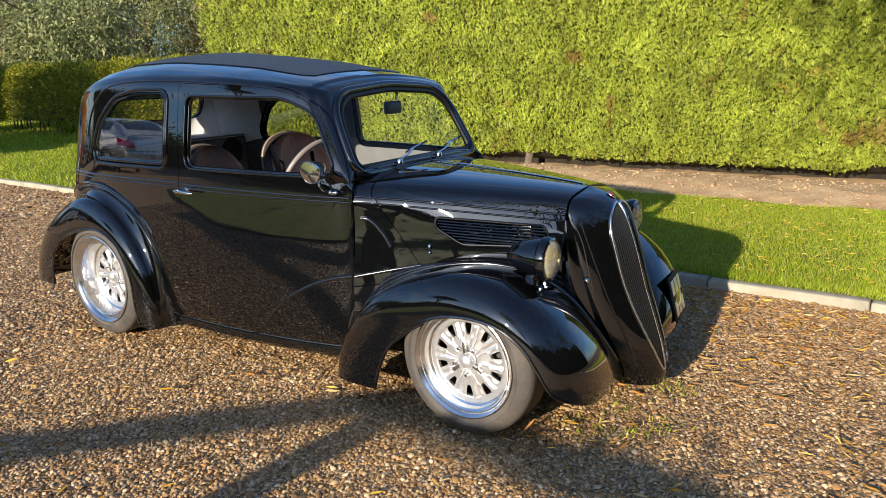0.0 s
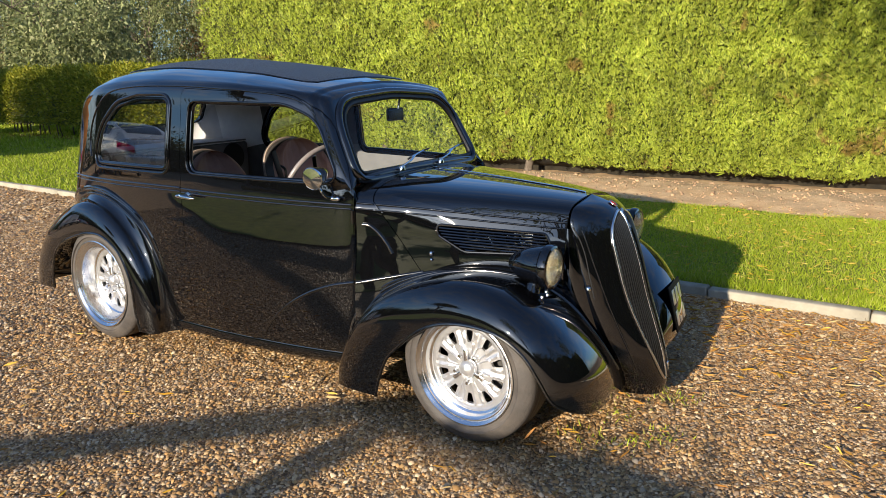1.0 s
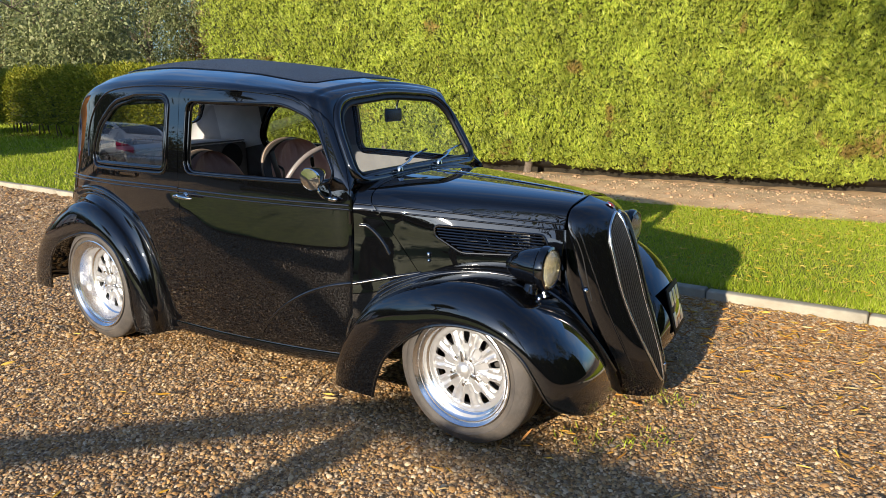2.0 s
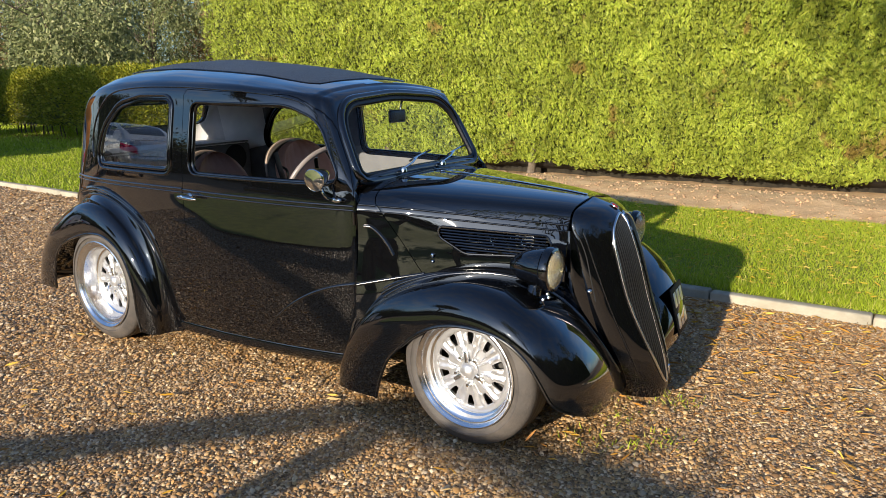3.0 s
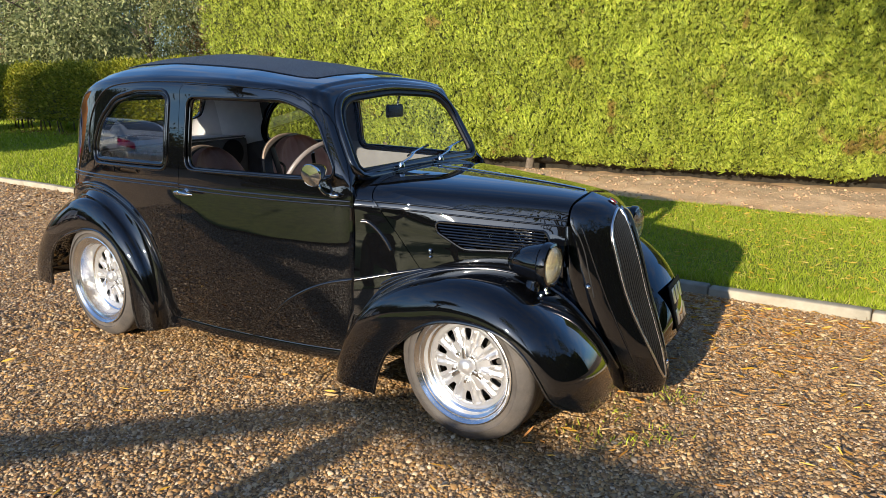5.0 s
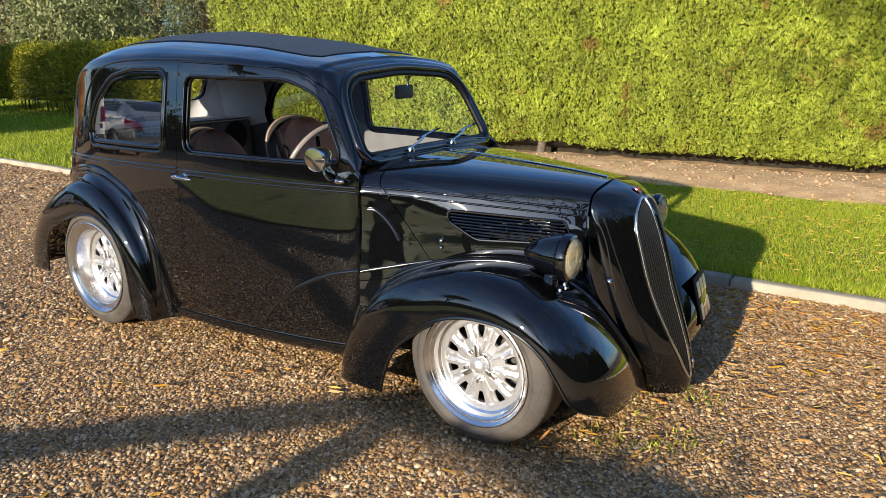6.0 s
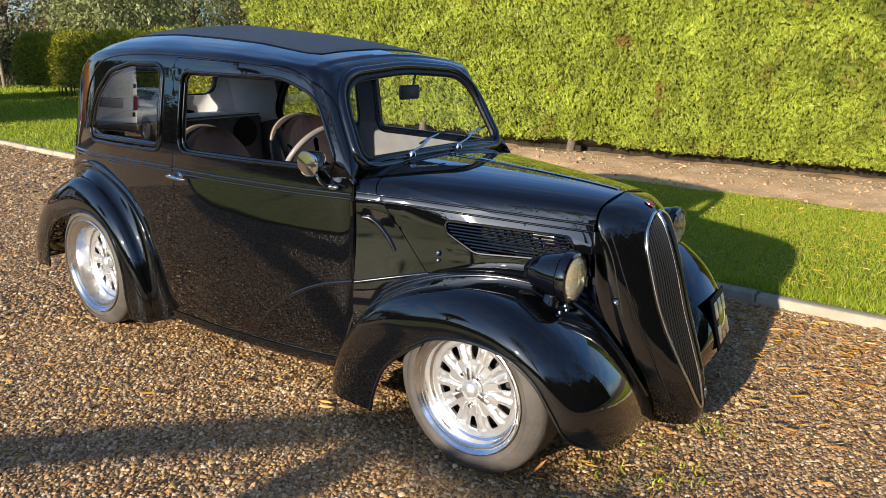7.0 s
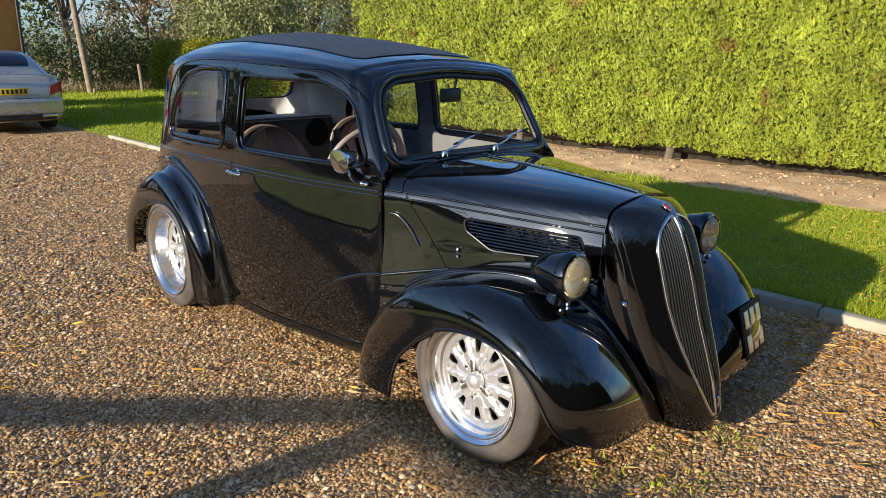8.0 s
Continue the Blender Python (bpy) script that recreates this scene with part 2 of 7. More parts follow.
def tube(name, pts, radius, sides=8, closed=False, flat=1.0):
    """A round bar along a line of points; radius may be a list."""
    p = np.asarray(pts, float)
    n = len(p)
    rad = np.broadcast_to(np.asarray(radius, float), (n,))
    t = np.roll(p, -1, 0) - np.roll(p, 1, 0) if closed else np.gradient(p, axis=0)
    t /= np.linalg.norm(t, axis=1)[:, None] + 1e-12
    ref = np.array([0, 0, 1.0]) if abs(t[0][2]) < 0.9 else np.array([1.0, 0, 0])
    rows = []
    u = np.cross(t[0], ref)
    for k in range(n):
        u = u - t[k] * (u @ t[k])
        u /= np.linalg.norm(u) + 1e-12
        v = np.cross(t[k], u)
        a = np.linspace(0, 2 * math.pi, sides, endpoint=False)[:, None]
        rows.append(p[k] + rad[k] * (np.cos(a) * u + flat * np.sin(a) * v))
    g = np.array(rows)
    me = grid_mesh(name, g, close_u=True, close_v=closed)
    if not closed:
        bm = bmesh.new()
        bm.from_mesh(me)
        bmesh.ops.holes_fill(bm, edges=[e for e in bm.edges if e.is_boundary])
        bm.to_mesh(me)
        bm.free()
    return me


def lathe(name, profile, axis="y", segs=48, at=(0, 0, 0), closed=False):
    """Turns (r, h) pairs about an axis through at."""
    pr = np.asarray(profile, float)
    a = np.linspace(0, 2 * math.pi, segs, endpoint=False)
    r, h = pr[:, 0][:, None], pr[:, 1][:, None] + 0 * a
    c, s = r * np.cos(a), r * np.sin(a)
    g = {"y": np.stack([c, h, s], -1), "x": np.stack([h, c, s], -1), "z": np.stack([c, s, h], -1)}[axis]
    return grid_mesh(name, g + np.array(at), close_u=True, close_v=closed)


def box(name, size, at=(0, 0, 0), bevel=0.0, segments=2, turn=None):
    bm = bmesh.new()
    bmesh.ops.create_cube(bm, size=1.0)
    bmesh.ops.scale(bm, vec=size, verts=bm.verts)
    if bevel:
        bmesh.ops.bevel(bm, geom=bm.edges[:], offset=bevel, segments=segments, affect="EDGES", profile=0.5)
    m = Matrix.Translation(at) @ (turn or Matrix.Identity(4))
    bmesh.ops.transform(bm, matrix=m, verts=bm.verts)
    me = bpy.data.meshes.new(name)
    bm.to_mesh(me)
    bm.free()
    return me


def joined(name, meshes):
    bm = bmesh.new()
    for me in meshes:
        bm.from_mesh(me)
        bpy.data.meshes.remove(me)
    me = bpy.data.meshes.new(name)
    bm.to_mesh(me)
    bm.free()
    return me


def mirrored(me, name=None):
    """The mesh mirrored across the plane y = 0."""
    c = me.copy()
    c.transform(Matrix.Diagonal((1, -1, 1, 1)))
    c.flip_normals()
    return c


def outline_prism(name, pts_xz, y0, y1):
    """A solid prism from a closed outline in x, z, between y0 and y1."""
    n = len(pts_xz)
    v = [(p[0], y0, p[1]) for p in pts_xz] + [(p[0], y1, p[1]) for p in pts_xz]
    f = [list(range(n)), list(range(2 * n - 1, n - 1, -1))] + [[i, i + n, (i + 1) % n + n, (i + 1) % n] for i in range(n)]
    me = bpy.data.meshes.new(name)
    me.from_pydata(v, [], f)
    bm = bmesh.new()
    bm.from_mesh(me)
    bmesh.ops.recalc_face_normals(bm, faces=bm.faces)
    bm.to_mesh(me)
    bm.free()
    return me


def cut(me, cutters, operation="DIFFERENCE", thick=0.0):
    """Applies thickness and boolean cuts, and returns the finished mesh."""
    ob = new("work", me)
    tmp = [ob]
    if thick:
        m = ob.modifiers.new("thick", "SOLIDIFY")
        m.thickness, m.offset = thick, -1.0
    for c in cutters:
        co = new("cutter", c)
        tmp.append(co)
        m = ob.modifiers.new("cut", "BOOLEAN")
        m.object, m.operation, m.solver = co, operation, "EXACT"
    dg = bpy.context.evaluated_depsgraph_get()
    out = bpy.data.meshes.new_from_object(ob.evaluated_get(dg))
    for o in tmp:
        bpy.data.objects.remove(o)
    return out


def rot_to(dirs, spin):
    """Rotation matrices (n, 3, 3) that take +z to dirs, after a spin about z."""
    d = dirs / (np.linalg.norm(dirs, axis=1)[:, None] + 1e-9)
    ref = np.where(np.abs(d[:, 2:3]) < 0.95, np.array([[0, 0, 1.0]]), np.array([[1.0, 0, 0]]))
    x = np.cross(ref, d)
    x /= np.linalg.norm(x, axis=1)[:, None]
    y = np.cross(d, x)
    c, s = np.cos(spin)[:, None], np.sin(spin)[:, None]
    return np.stack([c * x + s * y, -s * x + c * y, d], -1)


def scatter(name, tv, tf, pos, rot, scl, material, smooth_it=False, parent=None):
    """Many copies of a small template joined in one mesh."""
    tv, tf = np.asarray(tv, float), np.asarray(tf, int)
    n, k = len(pos), len(tv)
    scl = np.asarray(scl, float)
    if scl.ndim == 1:
        scl = scl[:, None]
    local = tv[None] * scl[:, None, :]
    v = np.einsum("nij,nkj->nki", rot, local) + pos[:, None, :]
    f = tf[None] + (np.arange(n) * k)[:, None, None]
    me = fast_mesh(name, v.reshape(-1, 3), f.reshape(-1, tf.shape[1]))
    if smooth_it:
        smooth(me)
    me.materials.append(material)
    ob = new(name, me)
    if parent:
        ob.parent = parent
        ob.matrix_parent_inverse = Matrix.Translation(-parent_origin(parent))
    return ob


rng = np.random.default_rng(7)


def bumpy(x, y, s, seed=0.0):
    """Smooth noise for arrays, as a sum of sines with odd angles."""
    out = 0
    for k in range(6):
        a = 1.7 * k + seed
        f = s * (1.0 + 0.63 * k)
        out = out + np.sin(f * (x * math.cos(a) + y * math.sin(a)) + 3.1 * a) / (1.0 + 0.5 * k)
    return out / 3.0


def oriented(me, c):
    """Turns the faces so that they look away from the point c."""
    n = len(me.polygons)
    a, b = np.zeros(n * 3), np.zeros(n * 3)
    me.polygons.foreach_get("normal", a)
    me.polygons.foreach_get("center", b)
    if np.sum(a.reshape(-1, 3) * (b.reshape(-1, 3) - np.array(c))) < 0:
        me.flip_normals()
    return me


def both_sides(g):
    """Joins a half grid whose last column lies on y = 0 with its mirror image."""
    m = g[:, ::-1].copy()
    m[..., 1] *= -1
    full = np.concatenate([g, m[:, 1:]], 1)
    return full

# ---- ground, lawn, kerb, hedge ----
def kerb_y(x):
    return 1.735 - 0.036 * (np.asarray(x) - 2.5)


def gravel_mat():
    m = mat("gravel", (0.24, 0.15, 0.08), 0.8, color2=(0.40, 0.28, 0.17), scale=3.0)
    n, l = m.node_tree.nodes, m.node_tree.links
    b = n["Principled BSDF"]
    co = n.new("ShaderNodeTexCoord")
    v = n.new("ShaderNodeTexVoronoi")
    v.inputs["Scale"].default_value = 60.0
    l.new(co.outputs["Object"], v.inputs["Vector"])
    sep = n.new("ShaderNodeSeparateColor")
    l.new(v.outputs["Color"], sep.inputs["Color"])
    r = n.new("ShaderNodeValToRGB")
    cs = [(0.15, 0.09, 0.048), (0.40, 0.235, 0.10), (0.27, 0.18, 0.115), (0.50, 0.315, 0.145), (0.60, 0.44, 0.27)]
    r.color_ramp.elements[0].color, r.color_ramp.elements[1].color = (*cs[0], 1), (*cs[-1], 1)
    for i in (1, 2, 3):
        r.color_ramp.elements.new(i / 4).color = (*cs[i], 1)
    l.new(sep.outputs["Red"], r.inputs["Fac"])
    l.new(r.outputs["Color"], b.inputs["Base Color"])
    bp = n.new("ShaderNodeBump")
    bp.invert = True
    bp.inputs["Strength"].default_value = 0.9
    bp.inputs["Distance"].default_value = 0.012
    l.new(v.outputs["Distance"], bp.inputs["Height"])
    l.new(bp.outputs["Normal"], b.inputs["Normal"])
    return m


M_GRAVEL = gravel_mat()
M_PEBBLE = leaf_mat("pebbles", [(0.14, 0.082, 0.042), (0.48, 0.265, 0.10), (0.26, 0.185, 0.125), (0.58, 0.36, 0.15), (0.37, 0.21, 0.08), (0.66, 0.475, 0.26), (0.19, 0.115, 0.062), (0.57, 0.32, 0.115), (0.74, 0.58, 0.38), (0.42, 0.285, 0.17)], rough=0.45, trans=0)
M_LAWN = mat("turf", (0.135, 0.18, 0.013), 0.9, color2=(0.25, 0.29, 0.028), scale=5, bump=0.5, bump_scale=120, dirt=(0.15, 0.13, 0.04), dirt_scale=1.2, dirt_amount=0.4)
M_GRASS = leaf_mat("grass_blades", [(0.205, 0.295, 0.014), (0.355, 0.455, 0.023), (0.49, 0.55, 0.045), (0.28, 0.385, 0.02), (0.62, 0.57, 0.15)], trans=0.4)
M_SOIL = mat("dry_soil", (0.58, 0.365, 0.185), 0.95, color2=(0.74, 0.51, 0.285), scale=4, bump=0.9, bump_scale=25, dirt=(0.24, 0.15, 0.085), dirt_scale=3, dirt_amount=0.5)
M_KERB = mat("concrete_edging", (0.34, 0.30, 0.225), 0.85, color2=(0.45, 0.41, 0.32), scale=9, bump=0.4, bump_scale=120, dirt=(0.24, 0.22, 0.17), dirt_scale=4, dirt_amount=0.7, rand=0.07)
M_CONIFER = leaf_mat("conifer_sprays", [(0.11, 0.16, 0.022), (0.30, 0.37, 0.04), (0.44, 0.49, 0.06), (0.19, 0.25, 0.028), (0.56, 0.57, 0.10)], trans=0.35, big=(0.30, 0.12, 0.06), big_scale=1.9, big_amount=0.6, vary=2.2)
# hollow under the hedge: dark litter and its shade in one near-black colour
M_HOLLOW_SHADE = mat("hedge_hollow_shade", (0.013, 0.010, 0.006), 0.95, color2=(0.032, 0.026, 0.014), scale=9, bump=0.9, bump_scale=40)
# the shade between leaves, put into the colour of the solid hedge cores
M_INNER_SHADE = mat("hedge_inside_shade", (0.040, 0.044, 0.012), 0.95, color2=(0.075, 0.088, 0.016), scale=6, bump=0.8, bump_scale=30)
M_BARK = mat("bark", (0.10, 0.075, 0.05), 0.9, color2=(0.19, 0.15, 0.11), scale=14, bump=0.8, bump_scale=50)
M_POLE = mat("weathered_pole", (0.20, 0.155, 0.11), 0.85, color2=(0.31, 0.25, 0.18), scale=10, bump=0.5, bump_scale=60)

def fall_away(x, y):
    """How far the ground drops from the edging towards the tall hedge."""
    return 0.034 * np.clip(y - 1.8, 0, 7.2) * np.clip((x + 11) / 5, 0, 1)


# gravel: one sheet to the horizon, dipping a little under the loose stones near the car
gx = np.r_[-300, -80, -30, np.linspace(-14, 8, 90), 30, 80, 300]
gy = np.r_[-300, -80, -30, np.linspace(-12, 14, 90), 30, 80, 300]
X, Y = np.meshgrid(gx, gy, indexing="ij")
Z = 0.006 * bumpy(X, Y, 1.3) * (np.abs(X) < 14) - 0.012 - 1.15 * fall_away(X, Y)
ground = new("ground", grid_mesh("ground", np.stack([X, Y, Z], -1)))
smooth(ground.data)
ground.data.materials.append(M_GRAVEL)
tagged(ground, "brown pea gravel driveway sheet", "ground", kind="structure")

# loose stones
OV = np.array([(1, 0, 0), (-1, 0, 0), (0, 1, 0), (0, -1, 0), (0, 0, 1), (0, 0, -1)]) * 1.15
OF = np.array([(0, 2, 4), (2, 1, 4), (1, 3, 4), (3, 0, 4), (2, 0, 5), (1, 2, 5), (3, 1, 5), (0, 3, 5)])


# a rounded pebble seen from above: an uneven hexagonal dome
_a = np.arange(6) * math.pi / 3
_k = np.array([1.05, 0.92, 1.08, 0.95, 1.02, 0.9])
DV = np.vstack([np.stack([_k * np.cos(_a), _k * np.sin(_a), np.array([-0.25, -0.15, -0.3, -0.2, -0.1, -0.25])], 1), [(0.06, -0.04, 0.85)]])
DF = np.array([(k, (k + 1) % 6, 6) for k in range(6)])


def stones(name, x0, x1, y0, y1, step, size, label, V=DV, F=DF):
    xs, ys = np.arange(x0, x1, step), np.arange(y0, y1, step)
    X, Y = np.meshgrid(xs, ys, indexing="ij")
    X = X + rng.uniform(-0.5, 0.5, X.shape) * step
    Y = Y + rng.uniform(-0.5, 0.5, Y.shape) * step
    x, y = X.ravel(), Y.ravel()
    keep = (y < kerb_y(x) - 0.01) & ~((x < 2.2) & (x > -0.55) & (np.abs(y - 0.7) < 1.05))
    keep &= ~((x < 0.1) & (y > -0.40 + 0.54 * np.maximum(-0.6 - x, 0)) & (y > -0.40))      # ground hidden behind the car
    keep &= ~((x > 1.4) & (y < -2.15 + 0.67 * (x - 1.2)))      # behind the walk
    x, y = x[keep], y[keep]
    n = len(x)
    r = size * np.exp(rng.normal(0, 0.28, n))
    z = 0.006 * bumpy(x, y, 1.3) - 0.012 + r * rng.uniform(0.15, 0.6, n)
    d = np.stack([rng.normal(0, 0.35, n), rng.normal(0, 0.35, n), np.ones(n)], 1)
    sc = np.stack([r * rng.uniform(0.9, 1.5, n), r * rng.uniform(0.75, 1.1, n), r * rng.uniform(0.55, 0.85, n)], 1)
    ob = scatter(name, V, F, np.stack([x, y, z], 1), rot_to(d, rng.uniform(0, 6.3, n)), sc, M_PEBBLE, smooth_it=True)
    return tagged(ob, label, "gravel", kind="stuff")


stones("gravel_stones", 0.1, 4.4, -2.3, 2.0, 0.0105, 0.0062, "loose rounded brown and cream gravel stones")
stones("gravel_stones", -4.0, 3.2, -4.2, -2.3, 0.019, 0.0100, "loose rounded brown and cream gravel stones")
stones("gravel_stones", -4.0, 0.1, -2.3, 2.2, 0.0138, 0.0080, "loose rounded brown and cream gravel stones")

stones("gravel_stones", -10.5, -4.0, -2.2, 2.3, 0.0225, 0.0112, "loose rounded brown and cream gravel stones")

# lawn: raised behind the edging, falling away to the bed
def soil_edge(x):
    return 5.62 - 0.05 * np.clip(np.asarray(x), -6, 4) + 0.16 * bumpy(np.asarray(x), 0 * np.asarray(x), 1.6, 4.0)


def lawn_z(x, y):
    under = 0.3 * np.clip((y - soil_edge(x) - 0.12) / 0.3, 0, 1) * np.clip((x + 11.4) / 0.3, 0, 1)      # sinks below the bare bed
    fall = np.clip(1 - (y - kerb_y(x)) / 2.6, 0, 1)
    return (0.005 + 0.032 * fall + 0.012 * bumpy(x, y, 0.9, 2.0)) * np.clip((y - kerb_y(x)) * 6 + 0.3, 0, 1) + 0.016 - fall_away(x, y) - under - 0.06 * np.clip(1 - (y - kerb_y(x)) / 0.4, 0, 1) * (x < -8.2)


lx = np.r_[np.linspace(-45, -12, 20), np.linspace(-11.5, 6, 100)]
U = np.linspace(0, 1, 72)
X = np.repeat(lx[:, None], len(U), 1)
Y = kerb_y(lx)[:, None] + 0.07 + U[None] * (14.0 - kerb_y(lx)[:, None])
Z = lawn_z(X, Y)
lawn = new("lawn", grid_mesh("lawn", np.stack([X, Y, Z], -1)))
smooth(lawn.data)
lawn.data.materials.append(M_LAWN)
tagged(lawn, "short green lawn scattered with leaves", "lawn", kind="structure")

# grass blades
def blades(name, x0, x1, y0, y1, count, h, w):
    x, y = rng.uniform(x0, x1, count), rng.uniform(y0, y1, count)
    keep = (y > kerb_y(x) + 0.075) & ((y < soil_edge(x) + 0.12 * bumpy(x, y, 5.0)) | (x < -11.3))
    x, y = x[keep], y[keep]
    n = len(x)
    z = lawn_z(x, y) - 0.002
    d = np.stack([rng.normal(0, 0.55, n), rng.normal(0, 0.55, n), np.ones(n)], 1)
    hh = h * rng.uniform(0.5, 1.4, n) * (1 + 0.35 * bumpy(x, y, 2.2, 5.0))
    sc = np.stack([np.full(n, w), np.full(n, w), hh], 1)
    tv = [(-0.5, 0, 0), (0.5, 0, 0), (0.35, 0.3, 0.55), (0.0, 1.6, 1.0)]
    ob = scatter(name, tv, [(0, 1, 2), (0, 2, 3)], np.stack([x, y, z], 1), rot_to(d, rng.uniform(0, 6.3, n)), sc, M_GRASS)
    return tagged(ob, "short mown green grass blades", "grass", kind="stuff")


blades("grass", -0.5, 5.6, 1.7, 6.4, 150000, 0.034, 0.0045)
blades("grass", -0.5, 5.6, 1.68, 1.98, 12000, 0.046, 0.0045)
blades("grass", -12.0, -0.5, 1.8, 7.0, 56000, 0.05, 0.010)
blades("grass", -26.0, -12.0, 2.2, 10.5, 34000, 0.08, 0.028)

# second lawn across the drive
U = np.linspace(0, 1, 12)
lx2 = np.linspace(-7, 2.4, 40)
edge2 = -3.22 - 0.19 * np.clip(-1.1 - lx2, 0, 9) ** 2 / (1 + 0.2 * np.clip(-1.1 - lx2, 0, 9)) - 0.10 * np.clip(lx2 + 0.6, 0, 3)
X = lx2[:, None] + 6.0 * U[None] * np.clip(lx2[:, None] / 2.4, 0, 1)
edge2 = edge2 - 0.9 * np.clip(lx2 - 0.9, 0, 9) ** 2
Y = edge2[:, None] + U[None] * (-20.0 - edge2[:, None])
far_lawn = new("lawn_across", grid_mesh("lawn_across", np.stack([X, Y, 0.02 + 0.03 * np.clip(U[None] * 8, 0, 1) + 0.01 * bumpy(X, Y, 0.9)], -1)[:, ::-1]))
smooth(far_lawn.data)
far_lawn.data.materials.append(M_LAWN)
tagged(far_lawn, "green lawn across the drive", "lawn", kind="structure")

# weeds pushing through the gravel
def weeds(spots):
    pos, n = [], 30
    for cx, cy, r in spots:
        pos.append(np.stack([cx + rng.normal(0, r, n), cy + rng.normal(0, r, n), np.full(n, -0.004)], 1))
    pos = np.vstack(pos)
    k = len(pos)
    d = np.stack([rng.normal(0, 0.7, k), rng.normal(0, 0.7, k), np.ones(k)], 1)
    sc = np.stack([np.full(k, 0.005), np.full(k, 0.005), 0.025 * rng.uniform(0.5, 1.4, k)], 1)
    ob = scatter("weeds", [(-0.5, 0, 0), (0.5, 0, 0), (0.35, 0.3, 0.55), (0.0, 1.6, 1.0)], [(0, 1, 2), (0, 2, 3)], pos, rot_to(d, rng.uniform(0, 6.3, k)), sc, M_GRASS)
    tagged(ob, "small green weeds growing through the gravel", "weeds", kind="stuff")


weeds([(2.77, 0.13, 0.05), (2.70, -0.12, 0.06), (2.82, -0.36, 0.05), (2.88, 0.12, 0.04), (2.93, -0.22, 0.05), (2.66, -0.42, 0.05)])

# bed of bare soil under the hedge
sx = np.linspace(-11.5, 6.0, 220)
U = np.linspace(0, 1, 34)
X = np.repeat(sx[:, None], len(U), 1)
Y = soil_edge(sx)[:, None] - 0.03 + U[None] * (9.0 - soil_edge(sx)[:, None])


def soil_z(x, y, u):
    """A low uneven bank that dips again under the hedge."""
    return 0.022 + 0.075 * np.sin(math.pi * np.clip(u / 0.66, 0, 1)) ** 1.4 - 0.06 * np.clip((u - 0.62) / 0.15, 0, 1) + 0.035 * bumpy(x, y, 3.0) * (0.1 + u) + 0.018 * bumpy(x, y, 9.0, 1.0) - fall_away(x, y)


Z = soil_z(X, Y, U[None])
soil = new("soil_bed", grid_mesh("soil_bed", np.stack([X, Y, Z], -1)))
smooth(soil.data)
soil.data.materials.append(M_SOIL)
tagged(soil, "strip of bare dry brown soil below the hedge", "soil", kind="structure")

M_CLOD = mat("soil_clod", (0.34, 0.21, 0.115), 0.95, color2=(0.52, 0.34, 0.19), scale=6, island=0.3)
# clods and small stones on the bare soil
n = 3600
x = rng.uniform(-6, 4.6, n)
y = soil_edge(x) + 0.03 + rng.uniform(0, 1, n) * (7.7 - soil_edge(x))
u = (y - soil_edge(x) + 0.03) / (9.0 - soil_edge(x))
z = soil_z(x, y, u)
r = 0.0075 * np.exp(rng.normal(0, 0.6, n))
ob = scatter("soil_clods", OV, OF, np.stack([x, y, z], 1), rot_to(rng.normal(0, 1, (n, 3)), rng.uniform(0, 6.3, n)), np.stack([r * 1.3, r, r * 0.8], 1), M_CLOD)
tagged(ob, "crumbled clods of dry brown soil", "soil", kind="stuff")

# concrete edging, a real step between gravel and lawn
kerb = empty("kerb", (2.5, 1.78, 0), "pale concrete lawn edging blocks in a line", "kerb", kind="structure")
_km = box("edging_block", (0.894, 0.085, 0.17), (0, 0, 0), 0.014, 3)
smooth(_km, 40)
_km.materials.append(M_KERB)
for i in range(-12, 6):
    x = 2.545 - 0.45 + 0.9 * i
    ob = new("edging_block", _km)
    ob.parent = kerb
    ob.matrix_parent_inverse = Matrix.Translation(-Vector(kerb.location))
    ob.matrix_basis = pose(x, float(kerb_y(x)) + 0.042, -0.038 + rng.uniform(-0.004, 0.004), 0, rng.uniform(-0.4, 0.4), -2.06 + rng.uniform(-0.4, 0.4))


# hedge: sprays over a dark core
def spray_template(fingers=3, seed=1):
    r = random.Random(seed)
    v, f = [], []
    for k in range(fingers):
        a = (k - (fingers - 1) / 2) * 0.30 + r.uniform(-0.1, 0.1)
        ln = 1.0 - 0.13 * abs(k - (fingers - 1) / 2) + r.uniform(-0.1, 0.1)
        w, bend = 0.072, r.uniform(-0.25, 0.35)
        dx, dz = math.sin(a), math.cos(a)
        i = len(v)
        v += [(0, 0, 0), (dx * ln * 0.5 - w * dz, 0.12 * bend, dz * ln * 0.5 + w * dx), (dx * ln * 0.5 + w * dz, 0.12 * bend, dz * ln * 0.5 - w * dx), (dx * ln, 0.45 * bend, dz * ln)]
        f += [(i, i + 2, i + 1), (i + 1, i + 2, i + 3)]
    return np.array(v), np.array(f)


def hedge_depth(x, z):
    """How far the clipped face stands forward of its plane."""
    return 0.09 * bumpy(x, z, 1.4, 3.0) + 0.06 * bumpy(x, z, 4.0, 1.0) + 0.045 * bumpy(x, z, 11.0, 2.0) - 0.05 * z - 0.12 * np.clip((0.14 - z) / 0.3, 0, 1) ** 1.5 - 0.35 * np.clip((-0.08 - z) / 0.1, 0, 1)


